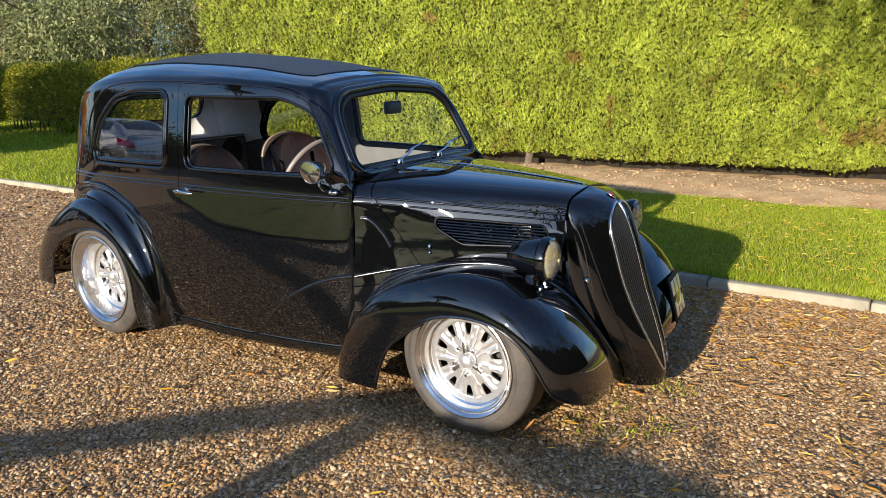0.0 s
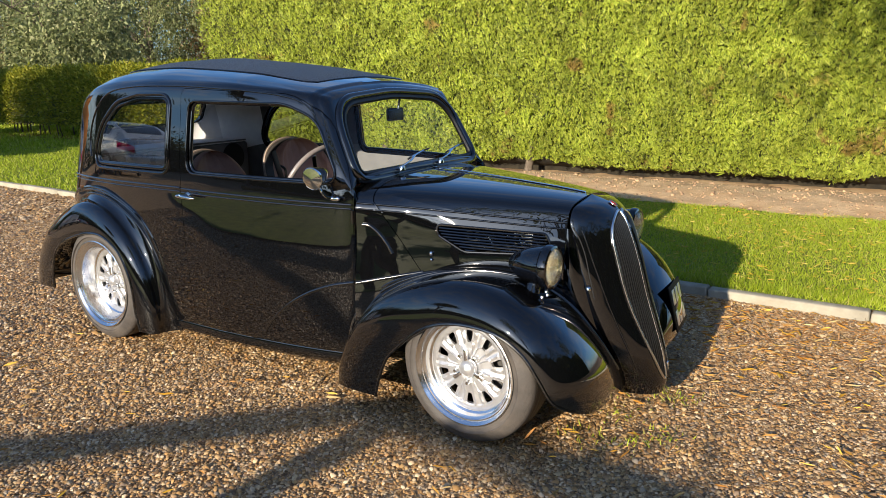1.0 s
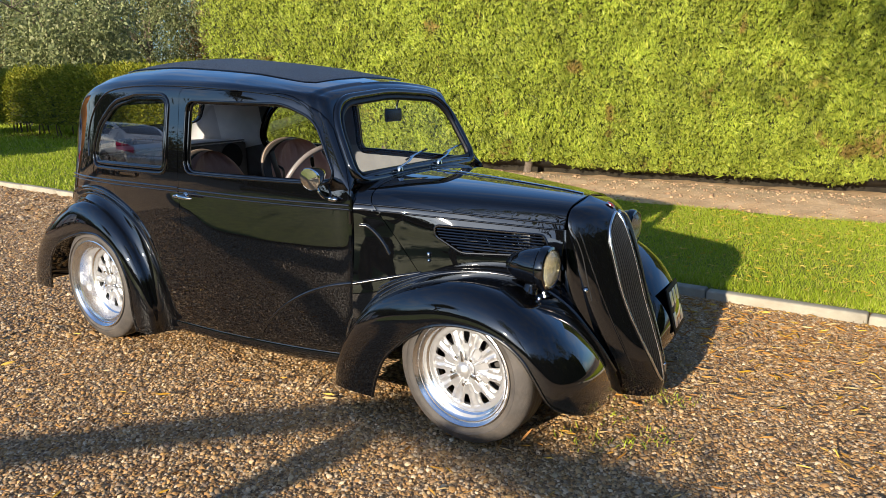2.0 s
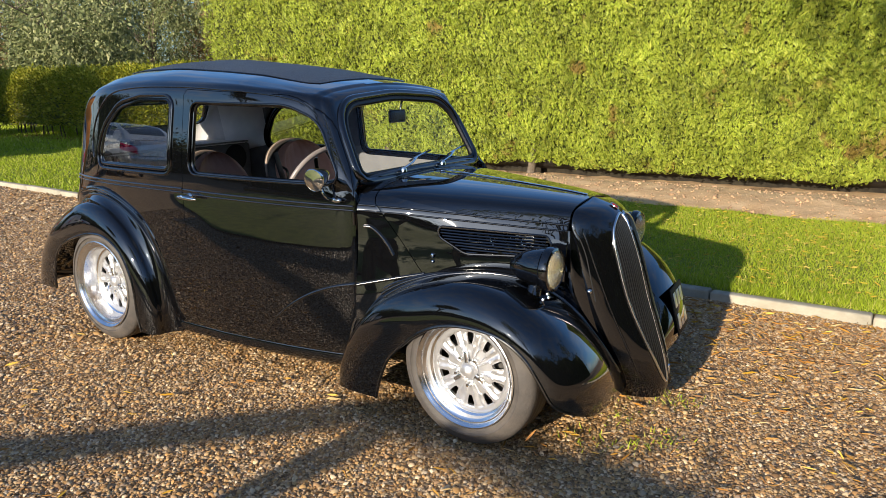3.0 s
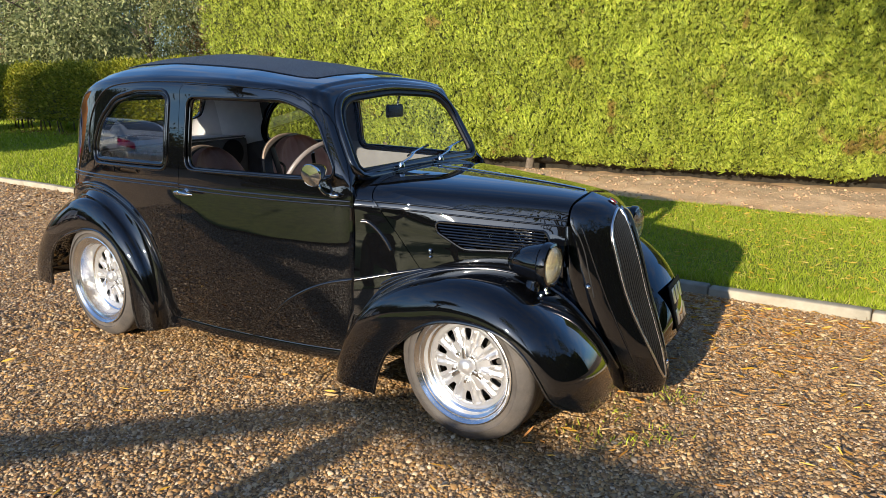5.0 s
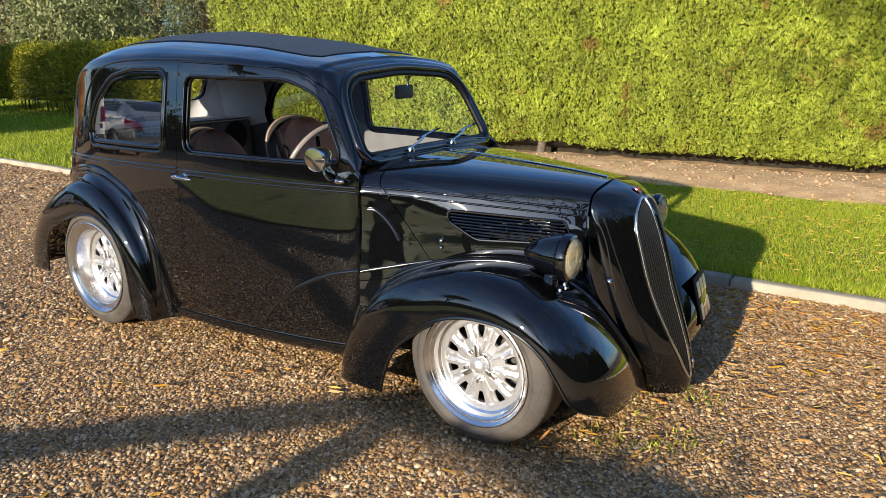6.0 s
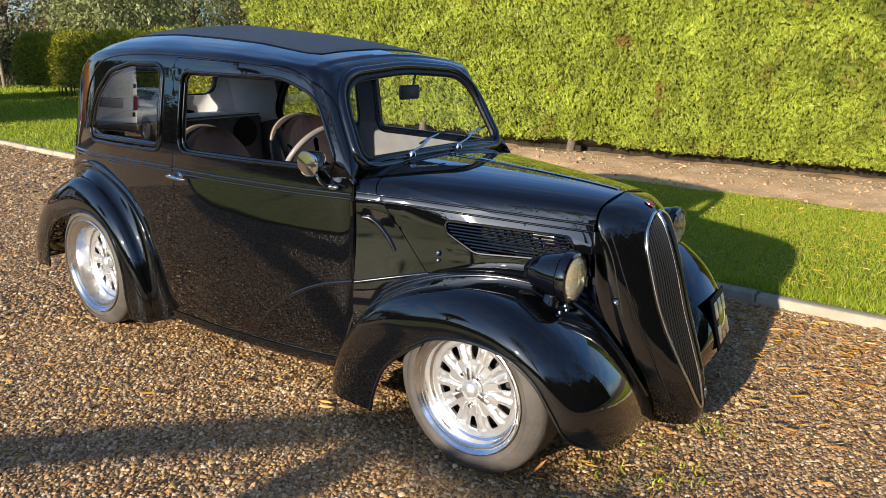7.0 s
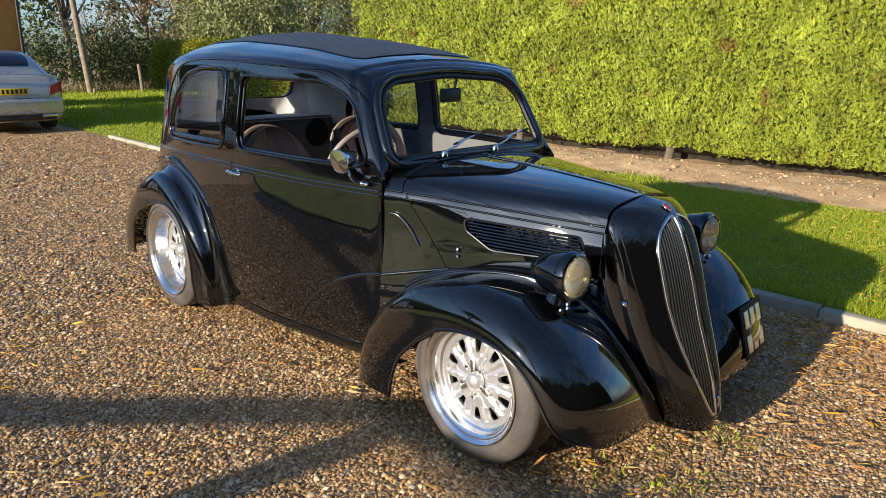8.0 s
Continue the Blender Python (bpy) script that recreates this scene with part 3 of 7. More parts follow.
def conifer_hedge():
    x0, x1, z0, z1, y0 = -10.25, 5.4, -0.16, 4.0, 8.15
    h = empty("hedge", ((x0 + x1) / 2, y0 + 0.7, -0.15), "tall clipped bright green conifer hedge with brown patches", "hedge")
    # green-brown core, and below it a near-black strip painted as the hollow's shade
    for nm, mt, lo, hi, k in (("core", M_INNER_SHADE, 0.0, z1 - 0.1, 42), ("dead_wood", M_HOLLOW_SHADE, -0.34, 0.0, 8)):
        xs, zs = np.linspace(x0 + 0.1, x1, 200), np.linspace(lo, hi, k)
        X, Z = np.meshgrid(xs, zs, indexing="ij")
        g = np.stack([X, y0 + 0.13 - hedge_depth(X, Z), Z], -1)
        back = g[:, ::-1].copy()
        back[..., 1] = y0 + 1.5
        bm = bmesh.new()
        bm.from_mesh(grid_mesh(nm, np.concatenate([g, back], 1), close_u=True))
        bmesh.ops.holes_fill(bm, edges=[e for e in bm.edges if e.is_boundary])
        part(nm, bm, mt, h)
    # sprays on the front, the end and the top
    # dense where it is near, thinner towards the crest
    n = 122000
    x = x0 + (x1 - x0) * rng.uniform(0, 1, n) ** 0.9
    zt = np.clip(2.62 - 0.10 * x, 2.3, z1)
    z = z0 + np.where(rng.random(n) < 0.9, (zt - z0) * rng.random(n), (z1 - z0) * rng.random(n))
    # tufts hang unevenly over the hollow at the foot
    foot = np.maximum(z0 + 0.07 + 0.13 * bumpy(x, 0 * x, 2.3) + 0.10 * bumpy(x, 0 * x, 7.0), z0 - 0.03)
    z = np.where(z < 0.3, foot + (z - z0) * (0.3 - foot) / (0.3 - z0), z)
    y = y0 - hedge_depth(x, z) + rng.uniform(-0.05, 0.13, n)
    d = np.stack([0.35 * bumpy(x, z, 2.5, 6.0) + rng.normal(0, 0.5, n), -0.34 + rng.normal(0, 0.25, n), 0.75 + rng.normal(0, 0.45, n)], 1)
    m = 5000
    xe = x0 - rng.uniform(-0.12, 0.06, m)
    ze, ye = z0 + (z1 - z0) * rng.uniform(0, 1, m), rng.uniform(y0, y0 + 1.5, m)
    x, y, z = np.r_[x, xe], np.r_[y, ye], np.r_[z, ze]
    d = np.vstack([d, np.stack([-0.8 + rng.normal(0, 0.3, m), rng.normal(0, 0.6, m), 0.3 + rng.normal(0, 0.5, m)], 1)])
    N = n + m
    tv, tf = spray_template()
    s = 0.058 * np.exp(rng.normal(0, 0.34, N))
    dn = d / np.linalg.norm(d, axis=1)[:, None]
    face = np.stack([0.5 * rng.normal(0, 1, N), -1 + 0.3 * rng.normal(0, 1, N), 0.5 * rng.normal(0, 1, N) + 0.2], 1)
    face[n:] = face[n:][:, [1, 0, 2]]
    sx_ = np.cross(face, dn)
    sx_ /= np.linalg.norm(sx_, axis=1)[:, None] + 1e-9
    R = np.stack([sx_, np.cross(dn, sx_), dn], -1)
    ob = scatter("foliage", tv, tf, np.stack([x, y, z], 1), R, s, M_CONIFER, parent=h)
    tagged(ob, kind="stuff")
    # bare stems at the foot
    for xx in (-7.6, -5.2, -2.15, 3.25, 4.6):
        pts = np.array([(xx, y0 + 0.02, -0.34), (xx + rng.uniform(-.05, .05), y0 + 0.10, 0.1), (xx + rng.uniform(-.1, .1), y0 + 0.3, 0.8)])
        part("stem", tube("stem", spline(pts, 7), np.linspace(0.075, 0.045, 7), 9), M_BARK, h)


conifer_hedge()

# ---- trees, far hedge, pole, parked vehicles, house ----
M_BROADLEAF = leaf_mat("clipped_leaves", [(0.14, 0.17, 0.012), (0.25, 0.27, 0.02), (0.38, 0.36, 0.03), (0.19, 0.22, 0.015), (0.50, 0.44, 0.06)], trans=0.3)
M_GREYLEAF = leaf_mat("grey_green_leaves", [(0.08, 0.10, 0.036), (0.21, 0.24, 0.09), (0.36, 0.38, 0.16), (0.12, 0.15, 0.055), (0.50, 0.49, 0.25)], trans=0.3)
M_DARKLEAF = leaf_mat("dark_ivy_leaves", [(0.022, 0.035, 0.012), (0.06, 0.08, 0.022), (0.11, 0.13, 0.042), (0.04, 0.06, 0.016), (0.20, 0.21, 0.085)], trans=0.2)
M_BROWNLEAF = leaf_mat("brown_leaves", [(0.16, 0.11, 0.055), (0.32, 0.20, 0.095), (0.20, 0.20, 0.08), (0.42, 0.28, 0.135), (0.12, 0.09, 0.045)], trans=0.2)
M_WILLOW = leaf_mat("fallen_leaves", [(0.56, 0.33, 0.03), (0.40, 0.17, 0.03), (0.66, 0.45, 0.06), (0.28, 0.12, 0.035), (0.48, 0.22, 0.035), (0.46, 0.31, 0.14), (0.60, 0.46, 0.20)], trans=0.15)

LEAF_V = np.array([(0, 0, 0), (0.28, 0.05, 0.45), (-0.28, 0.05, 0.45), (0, -0.06, 1.0)])
LEAF_F = np.array([(0, 1, 2), (1, 3, 2)])


def crown(name, blobs, count, size, material, parent, shell=0.35, drop=0.0):
    """Leaves in an uneven cloud over several rounded masses (x, y, z, rx, ry, rz)."""
    vol = np.array([b[3] * b[4] * b[5] for b in blobs]) ** (2 / 3)
    pick = rng.choice(len(blobs), count, p=vol / vol.sum())
    B = np.array(blobs)[pick]
    d = rng.normal(0, 1, (count, 3))
    d /= np.linalg.norm(d, axis=1)[:, None]
    lump = 1 + 0.22 * bumpy(d[:, 0] * 3 + pick, d[:, 1] * 3 + d[:, 2] * 2, 2.0, 1.0)
    r = (1 - shell * rng.random(count) ** 1.5) * lump
    pos = B[:, :3] + d * B[:, 3:] * r[:, None]
    # most leaves gather in sprays round a few hundred twig ends
    lead = rng.integers(0, count, max(count // 280, 20))
    mine = lead[rng.integers(0, len(lead), count)]
    stray = rng.random(count) < 0.16
    pos = np.where(stray[:, None], pos, pos[mine] + rng.normal(0, 1, (count, 3)) * np.array([3.3, 3.3, 2.7 + 2.4 * drop]) * size)
    d = np.where(stray[:, None], d, d[mine])
    keep = pos[:, 2] > 0.06
    pos, d = pos[keep], d[keep]
    n = len(pos)
    dirs = d * 0.6 + rng.normal(0, 0.7, (n, 3)) + np.array([0, 0, -drop])
    s = size * np.exp(rng.normal(0, 0.3, n))
    ob = scatter(name, LEAF_V, LEAF_F, pos, rot_to(dirs, rng.uniform(0, 6.3, n)), s, material, parent=parent)
    return tagged(ob, kind="stuff")


def limb_tubes(root, height, spread, count, r0, seed, lean=(0, 0)):
    """A tapered trunk that forks into limbs and twigs: a list of meshes."""
    r = random.Random(seed)
    out = []
    top = Vector(root) + Vector((lean[0], lean[1], height * 0.55))
    pts = [tuple(Vector(root) - Vector((0, 0, 0.1))), tuple(Vector(root).lerp(top, 0.5) + Vector((r.uniform(-.1, .1), r.uniform(-.1, .1), 0))), tuple(top)]
    out.append(tube("trunk", spline(pts, 9), np.linspace(r0, r0 * 0.6, 9), 9))
    for k in range(count):
        a = 6.283 * (k / count) + r.uniform(-0.5, 0.5)
        base = Vector(root).lerp(top, r.uniform(0.45, 1.0))
        tip = base + Vector((math.cos(a) * spread * r.uniform(0.5, 1.0), math.sin(a) * spread * r.uniform(0.5, 1.0), height * r.uniform(0.2, 0.5)))
        mid = base.lerp(tip, 0.5) + Vector((r.uniform(-.15, .15), r.uniform(-.15, .15), 0.12 * height * r.uniform(0, 1)))
        out.append(tube("limb", spline([tuple(base), tuple(mid), tuple(tip)], 8), np.linspace(r0 * 0.45, r0 * 0.1, 8), 6))
        for j in range(5):
            b2 = mid.lerp(tip, r.uniform(0, 1))
            t2 = b2 + Vector((r.uniform(-1, 1) * spread * 0.45, r.uniform(-1, 1) * spread * 0.45, height * r.uniform(0.03, 0.25)))
            m2 = b2.lerp(t2, 0.5) + Vector((0, 0, 0.05 * height * r.uniform(-1, 1)))
            out.append(tube("twig", spline([tuple(b2), tuple(m2), tuple(t2)], 5), np.linspace(r0 * 0.12, r0 * 0.03, 5), 4))
    return out


def tree(root, height, spread, r0, seed, label, blobs=(), count=0, size=0.08, material=None, limbs=7, lean=(0, 0), drop=0.0):
    T = empty("tree", root, label, "tree")
    part("trunk", joined("trunk", limb_tubes(root, height, spread, limbs, r0, seed, lean)), M_BARK, T)
    if count:
        crown("crown", blobs, count, size, material, T, drop=drop)
    return T


# clipped broadleaf hedge beyond the conifer hedge, with a rounded top
def low_hedge():
    H = empty("low_hedge", (-12.6, 7.6, 0.05), "lower clipped yellow-green broadleaf hedge", "hedge")
    xs = np.linspace(-18.5, -8.9, 48)
    th = np.linspace(0, math.pi, 16)
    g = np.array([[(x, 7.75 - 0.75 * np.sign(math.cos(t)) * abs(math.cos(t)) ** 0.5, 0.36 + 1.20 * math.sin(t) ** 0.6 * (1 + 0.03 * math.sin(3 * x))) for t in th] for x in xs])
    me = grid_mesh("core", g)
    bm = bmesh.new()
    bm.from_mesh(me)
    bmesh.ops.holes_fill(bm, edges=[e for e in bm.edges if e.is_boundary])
    # solid filling, painted dark for the shade seen between the leaves
    part("core", bm, M_INNER_SHADE, H)
    n = 36000
    x = rng.uniform(-18.7, -8.9, n)
    t = math.pi * rng.random(n)
    t = np.where(rng.random(n) < 0.65, t * 0.45, t)
    c, s = np.cos(t), np.sin(t)
    y = 7.75 - (0.86 + 0.10 * bumpy(x, 1.5 * t, 1.6, 2.0)) * np.sign(c) * np.abs(c) ** 0.5 + rng.normal(0, 0.05, n)
    z = 0.12 + 1.54 * s ** 0.6 * (1 + 0.03 * np.sin(3 * x)) + rng.normal(0, 0.05, n)
    z = np.where(z < 0.5, z + (0.5 - z) * (0.6 + 0.4 * bumpy(x, 0 * x, 2.4, 1.0)), z)
    d = np.stack([rng.normal(0, 0.6, n), -c + rng.normal(0, 0.6, n), s + rng.normal(0, 0.6, n)], 1)
    ob = scatter("foliage", LEAF_V, LEAF_F, np.stack([x, y, z], 1), rot_to(d, rng.uniform(0, 6.3, n)), 0.06 * np.exp(rng.normal(0, 0.25, n)), M_BROADLEAF, parent=H)
    tagged(ob, kind="stuff")
    for k in range(26):
        xx, yy, le = rng.uniform(-18.3, -9.2), rng.uniform(7.2, 7.7), rng.normal(0, 0.16)
        part("stem", tube("stem", spline([(xx, yy, 0.0), (xx + 0.4 * le, yy - 0.03, 0.35), (xx + le, yy + 0.05, 0.9)], 6), rng.uniform(0.012, 0.026), 6), M_BARK, H)


low_hedge()

tree((-22.22, 15.19, 0.05), 6.8, 2.6, 0.22, 3, "grey-green willow-like tree above the low hedge", [(-22.22, 15.19, 3.84, 3.1, 2.16, 2.16), (-24.25, 14.79, 3.03, 2.16, 1.76, 1.76), (-20.46, 15.6, 4.78, 2.16, 1.76, 1.89), (-22.9, 14.52, 5.73, 2.29, 1.89, 1.62)], 46000, 0.090, M_GREYLEAF, drop=0.9)
tree((-17.5, 17.22, 0.05), 7.4, 2.2, 0.27, 4, "dark brown-leaved tree behind the hedge", [(-17.5, 17.22, 3.84, 2.56, 2.16, 2.7), (-19.12, 16.95, 3.03, 1.76, 1.62, 2.03), (-16.14, 17.62, 5.19, 1.89, 1.76, 2.03)], 34000, 0.106, M_BROWNLEAF)
tree((-19.5, 10.2, 0.05), 4.5, 2.0, 0.14, 5, "grey-green leafy tree close behind the low hedge", [(-19.5, 10.2, 2.2, 1.7, 1.4, 1.8), (-21.0, 10.6, 1.8, 1.6, 1.4, 1.6), (-18.2, 10.0, 3.0, 1.3, 1.2, 1.3)], 24000, 0.10, M_GREYLEAF, drop=0.7)
tree((-25.2, 7.6, 0.05), 4.0, 1.5, 0.12, 6, "dark ivy-clad shrub beside the pole", [(-25.2, 7.6, 1.1, 1.5, 1.0, 1.2), (-25.6, 9.0, 1.0, 1.3, 1.1, 1.1), (-25.4, 5.6, 1.3, 1.1, 0.8, 1.3), (-26.0, 10.2, 1.2, 1.2, 1.0, 1.0)], 17000, 0.085, M_DARKLEAF)
tree((-28.5, 5.0, 0.05), 6.5, 2.6, 0.13, 7, "bare winter tree with fine twigs", limbs=18)
tree((-28.0, 7.5, 0.05), 6.5, 2.8, 0.13, 8, "bare winter tree with fine twigs", limbs=18)
tree((-27.5, 10.5, 0.05), 6.0, 2.4, 0.13, 9, "half-bare tree with brown and green leaves", [(-27.5, 10.5, 3.2, 2.2, 1.8, 2.0), (-27.0, 12.5, 3.0, 2.0, 1.8, 2.0)], 11000, 0.09, M_BROWNLEAF, limbs=10)
tree((-26.22, 13.05, 0.05), 5.5, 2.0, 0.13, 10, "grey-green leafy tree over the fence", [(-26.22, 13.05, 3.05, 2.2, 1.76, 1.76), (-24.57, 13.49, 4.04, 1.87, 1.65, 1.43)], 20000, 0.090, M_GREYLEAF, drop=0.8)

# undergrowth and far belt of trees
far = empty("far_woods", (-34, 10, 0), "distant belt of dark mixed trees", "woods")
crown("foliage", [(-33 - 2 * (k % 2), -14 + 4.2 * k, 1.0, 2.0, 2.8, 1.3 + 0.3 * (k % 3)) for k in range(10)], 13000, 0.22, M_DARKLEAF, far)
crown("foliage", [(-36 + 4.2 * k, 27 + (k % 2) + 0.4 * k, 3.0, 3.0, 2.4, 3.6 + 0.5 * (k % 3)) for k in range(9)], 16000, 0.26, M_DARKLEAF, far)
crown("foliage", [(-38, 8 + 3.4 * k, 2.6, 2.0, 2.4, 3.0 + 0.6 * (k % 3)) for k in range(6)], 9000, 0.25, M_DARKLEAF, far)
tagged(far, kind="stuff")

# dry stalks along the foot of the shrubs
n = 2600
x, y = rng.uniform(-25.3, -23.7, n), rng.uniform(3.0, 10.5, n)
sc_ = np.stack([np.full(n, 0.02), np.full(n, 0.02), rng.uniform(0.2, 0.55, n)], 1)
d = np.stack([rng.normal(0, 0.35, n), rng.normal(0, 0.35, n), np.ones(n)], 1)
ob = scatter("dry_stalks", LEAF_V, LEAF_F, np.stack([x, y, np.full(n, 0.05)], 1), rot_to(d, rng.uniform(0, 6.3, n)), sc_, leaf_mat("dry_stalks", [(0.25, 0.19, 0.10), (0.38, 0.30, 0.18), (0.17, 0.13, 0.07)], trans=0.1))
tagged(ob, "dry brown stalks and dead leaves under the shrubs", "undergrowth", kind="stuff")

# leaning wooden pole and a short post
P = empty("wooden_pole", (-23.3, 6.64, 0.0), "tall leaning weathered timber utility pole", "pole")
part("shaft", tube("pole", spline([(-23.3, 6.64, -0.1), (-23.35, 6.44, 2.5), (-23.4, 6.2, 6.0)], 10), np.linspace(0.108, 0.085, 10), 14), M_POLE, P)
part("base_plate", tube("stay", [(-23.2, 6.7, 0.0), (-23.15, 6.72, 0.22)], 0.05, 8), M_POLE, P)
P = empty("fence_post", (-23.15, 8.35, 0.0), "short weathered round fence post", "post")
part("shaft", tube("post", spline([(-23.15, 8.35, -0.1), (-23.15, 8.33, 0.5), (-23.15, 8.30, 1.0)], 5), 0.06, 10), M_POLE, P)
# dark paling fence behind the hedge's end
M_FENCE = mat("dark_fence", (0.022, 0.018, 0.014), 0.8, color2=(0.035, 0.028, 0.02), scale=12)
P = empty("paling_fence", (-20.5, 9.0, 0.0), "low dark wooden paling fence", "fence")
for k in range(16):
    part("pale", box("pale", (0.06, 0.02, 0.75), (-22.4 + 0.2 * k, 9.0 + 0.03 * k, 0.40), 0.004), M_FENCE, P)
for z in (0.22, 0.6):
    part("rail", box("rail", (3.2, 0.03, 0.06), (-20.9, 9.26, z), 0.004, 1, Matrix.Rotation(math.atan(0.15), 4, "Z")), M_FENCE, P)


# ---- vehicles ----
M_SILVER = mat("silver_paint", (0.50, 0.51, 0.50), 0.28, 0.55, coat=0.8, coat_rough=0.03, rough_var=0.04, scale=4)
M_WHITEVAN = mat("white_van_paint", (0.72, 0.73, 0.72), 0.3, coat=0.6, coat_rough=0.05, rough_var=0.05, scale=3)
M_DARKGLASS = mat("dark_car_glass", (0.012, 0.014, 0.016), 0.04, spec=0.6)
M_TAIL = mat("red_lamp", (0.40, 0.0, 0.05), 0.15, coat=0.5)
M_YELLOW = mat("yellow_plate", (0.75, 0.52, 0.03), 0.4)
M_BLACKPLASTIC = mat("black_plastic", (0.02, 0.02, 0.021), 0.5, bump=0.1, bump_scale=200)


def silver_saloon():
    """A modern saloon that faces -x, its tail at x = 0 and its middle on y = 0."""
    C = empty("parked_saloon", (-2.3, 0, 0), "silver modern saloon car parked on the gravel", "car")
    L = 4.65
    fx = np.array([0.0, 0.03, 0.10, 0.25, 0.55, 0.95, 1.6, 2.6, 3.5, 4.1, 4.45, 4.6, 4.65])
    top = np.array([0.62, 0.86, 0.985, 1.02, 1.03, 1.01, 0.98, 0.95, 0.92, 0.84, 0.74, 0.62, 0.50])
    hw = np.array([0.66, 0.76, 0.84, 0.875, 0.895, 0.905, 0.905, 0.905, 0.90, 0.87, 0.80, 0.70, 0.60])
    bot = np.array([0.36, 0.26, 0.21, 0.19, 0.18, 0.18, 0.18, 0.18, 0.18, 0.19, 0.22, 0.28, 0.36])
    rows = []
    for x in np.r_[0, 0.015, 0.03, 0.06, np.linspace(0.1, 4.5, 46), 4.58, 4.62, 4.65]:
        t, w, b = (float(curve_at(fx, a, x)) for a in (top, hw, bot))
        h = t - b
        pts = [(0, b), (w * 0.75, b), (w * 0.95, b + 0.06 * h), (w * 0.985, b + 0.25 * h), (w, b + 0.55 * h), (w * 0.985, b + 0.72 * h), (w * 0.93, b + 0.90 * h), (w * 0.80, b + 0.98 * h), (w * 0.4, t), (0, t)]
        s = spline(pts, 34)
        rows.append(np.stack([np.full(len(s), -x), s[:, 0], s[:, 1]], 1))
    me = oriented(grid_mesh("body", both_sides(np.array(rows))), (-2.3, 0, 0.6))
    arches = []
    for wx in (-0.98, -3.80):
        arches.append(outline_prism("arch", np.array([(wx + 0.36 * math.cos(a), 0.32 + 0.36 * math.sin(a)) for a in np.linspace(0, 2 * math.pi, 40, endpoint=False)]), -1.2, 1.2))
    bm = bmesh.new()
    bm.from_mesh(me)
    bmesh.ops.holes_fill(bm, edges=[e for e in bm.edges if e.is_boundary])
    bm.to_mesh(me)
    bm.free()
    body_s = part("body", cut(me, arches), M_SILVER, C, "", 40)
    # greenhouse
    gx = np.array([0.42, 0.60, 0.85, 1.2, 1.7, 2.2, 2.6, 3.0, 3.25])
    gz = np.array([1.00, 1.13, 1.27, 1.39, 1.445, 1.43, 1.36, 1.17, 0.97])
    gw = np.array([0.66, 0.67, 0.67, 0.665, 0.66, 0.66, 0.665, 0.69, 0.72])
    rows = []
    for x in np.linspace(0.42, 3.25, 40):
        t, w = float(curve_at(gx, gz, x)), float(curve_at(gx, gw, x))
        wb = 0.84
        h = max(t - 0.95, 0.01)
        pts = [(wb, 0.93), (wb - 0.02, 0.95 + 0.2 * h), (w + 0.03, 0.95 + 0.75 * h), (w - 0.04, 0.95 + 0.93 * h), (w * 0.7, 0.95 + 0.985 * h), (w * 0.35, 0.95 + 0.998 * h), (0, t)]
        s = spline(pts, 26)
        rows.append(np.stack([np.full(len(s), -x), s[:, 0], s[:, 1]], 1))
    gg = np.array(rows)
    part("roof", oriented(grid_mesh("roof", both_sides(gg)), (-1.9, 0, 1.0)), M_SILVER, C, "", 45)
    # rear window and side windows lie just proud of the roof shell
    rw_rows = gg[3:12]
    w = both_sides(rw_rows[:, 11:]) * np.array([1, 0.92, 1]) + np.array([0.004, 0, 0.004])
    part("rear_window", grid_mesh("rear_window", w), M_DARKGLASS, C, "dark rear window")
    for sd in (-1, 1):
        sw_ = gg[8:33, 4:11] * np.array([1, sd, 1]) + np.array([0, sd * 0.005, 0.002])
        part("side_window", grid_mesh("side_window", sw_), M_DARKGLASS, C, "dark side windows")
        # wrap-round tail lamp
        lamp = []
        for u in np.linspace(0, 1, 14):
            x = 0.02 + 0.34 * max(0.0, (u - 0.45) / 0.55) ** 1.2 + 0.03 * u
            w_ = float(curve_at(fx, hw, x))
            y = 0.60 + (w_ * 0.985 - 0.60) * min(1.0, u / 0.5) ** 0.8
            z0 = 0.66 + 0.10 * u
            z1 = 0.80 + 0.13 * u ** 0.7
            lamp.append([(-x + 0.022 * (1 - min(1, u / 0.6)) + 0.01, sd * (y + 0.012), z0 + (z1 - z0) * v) for v in np.linspace(0, 1, 6)])
        part("tail_lamp", grid_mesh("tail_lamp", np.array(lamp)), M_TAIL, C, "red tail lamp")
        part("tail_pipe", box("pipe", (0.03, 0.26, 0.05), (0.004, sd * 0.56, 0.30), 0.018, 3), M_CHROME, C, "bright exhaust trim")
    part("boot_edge", tube("lip", spline([(-0.03, -0.74, 0.985), (0.0, -0.4, 1.02), (0.01, 0, 1.028), (0.0, 0.4, 1.02), (-0.03, 0.74, 0.985)], 20), 0.014, 8), M_SILVER, C)
    part("bumper", box("bumper", (0.16, 1.66, 0.30), (-0.055, 0, 0.475), 0.07, 4), M_SILVER, C)
    part("diffuser", box("diffuser", (0.05, 1.35, 0.10), (-0.008, 0, 0.28), 0.03, 3), M_BLACKPLASTIC, C, "black lower bumper")
    part("bumper_strip", tube("strip", spline([(-0.02, -0.80, 0.40), (0.016, -0.45, 0.375), (0.02, 0, 0.37), (0.016, 0.45, 0.375), (-0.02, 0.80, 0.40)], 24), 0.010, 8), M_CHROME, C, "bright bumper strip")
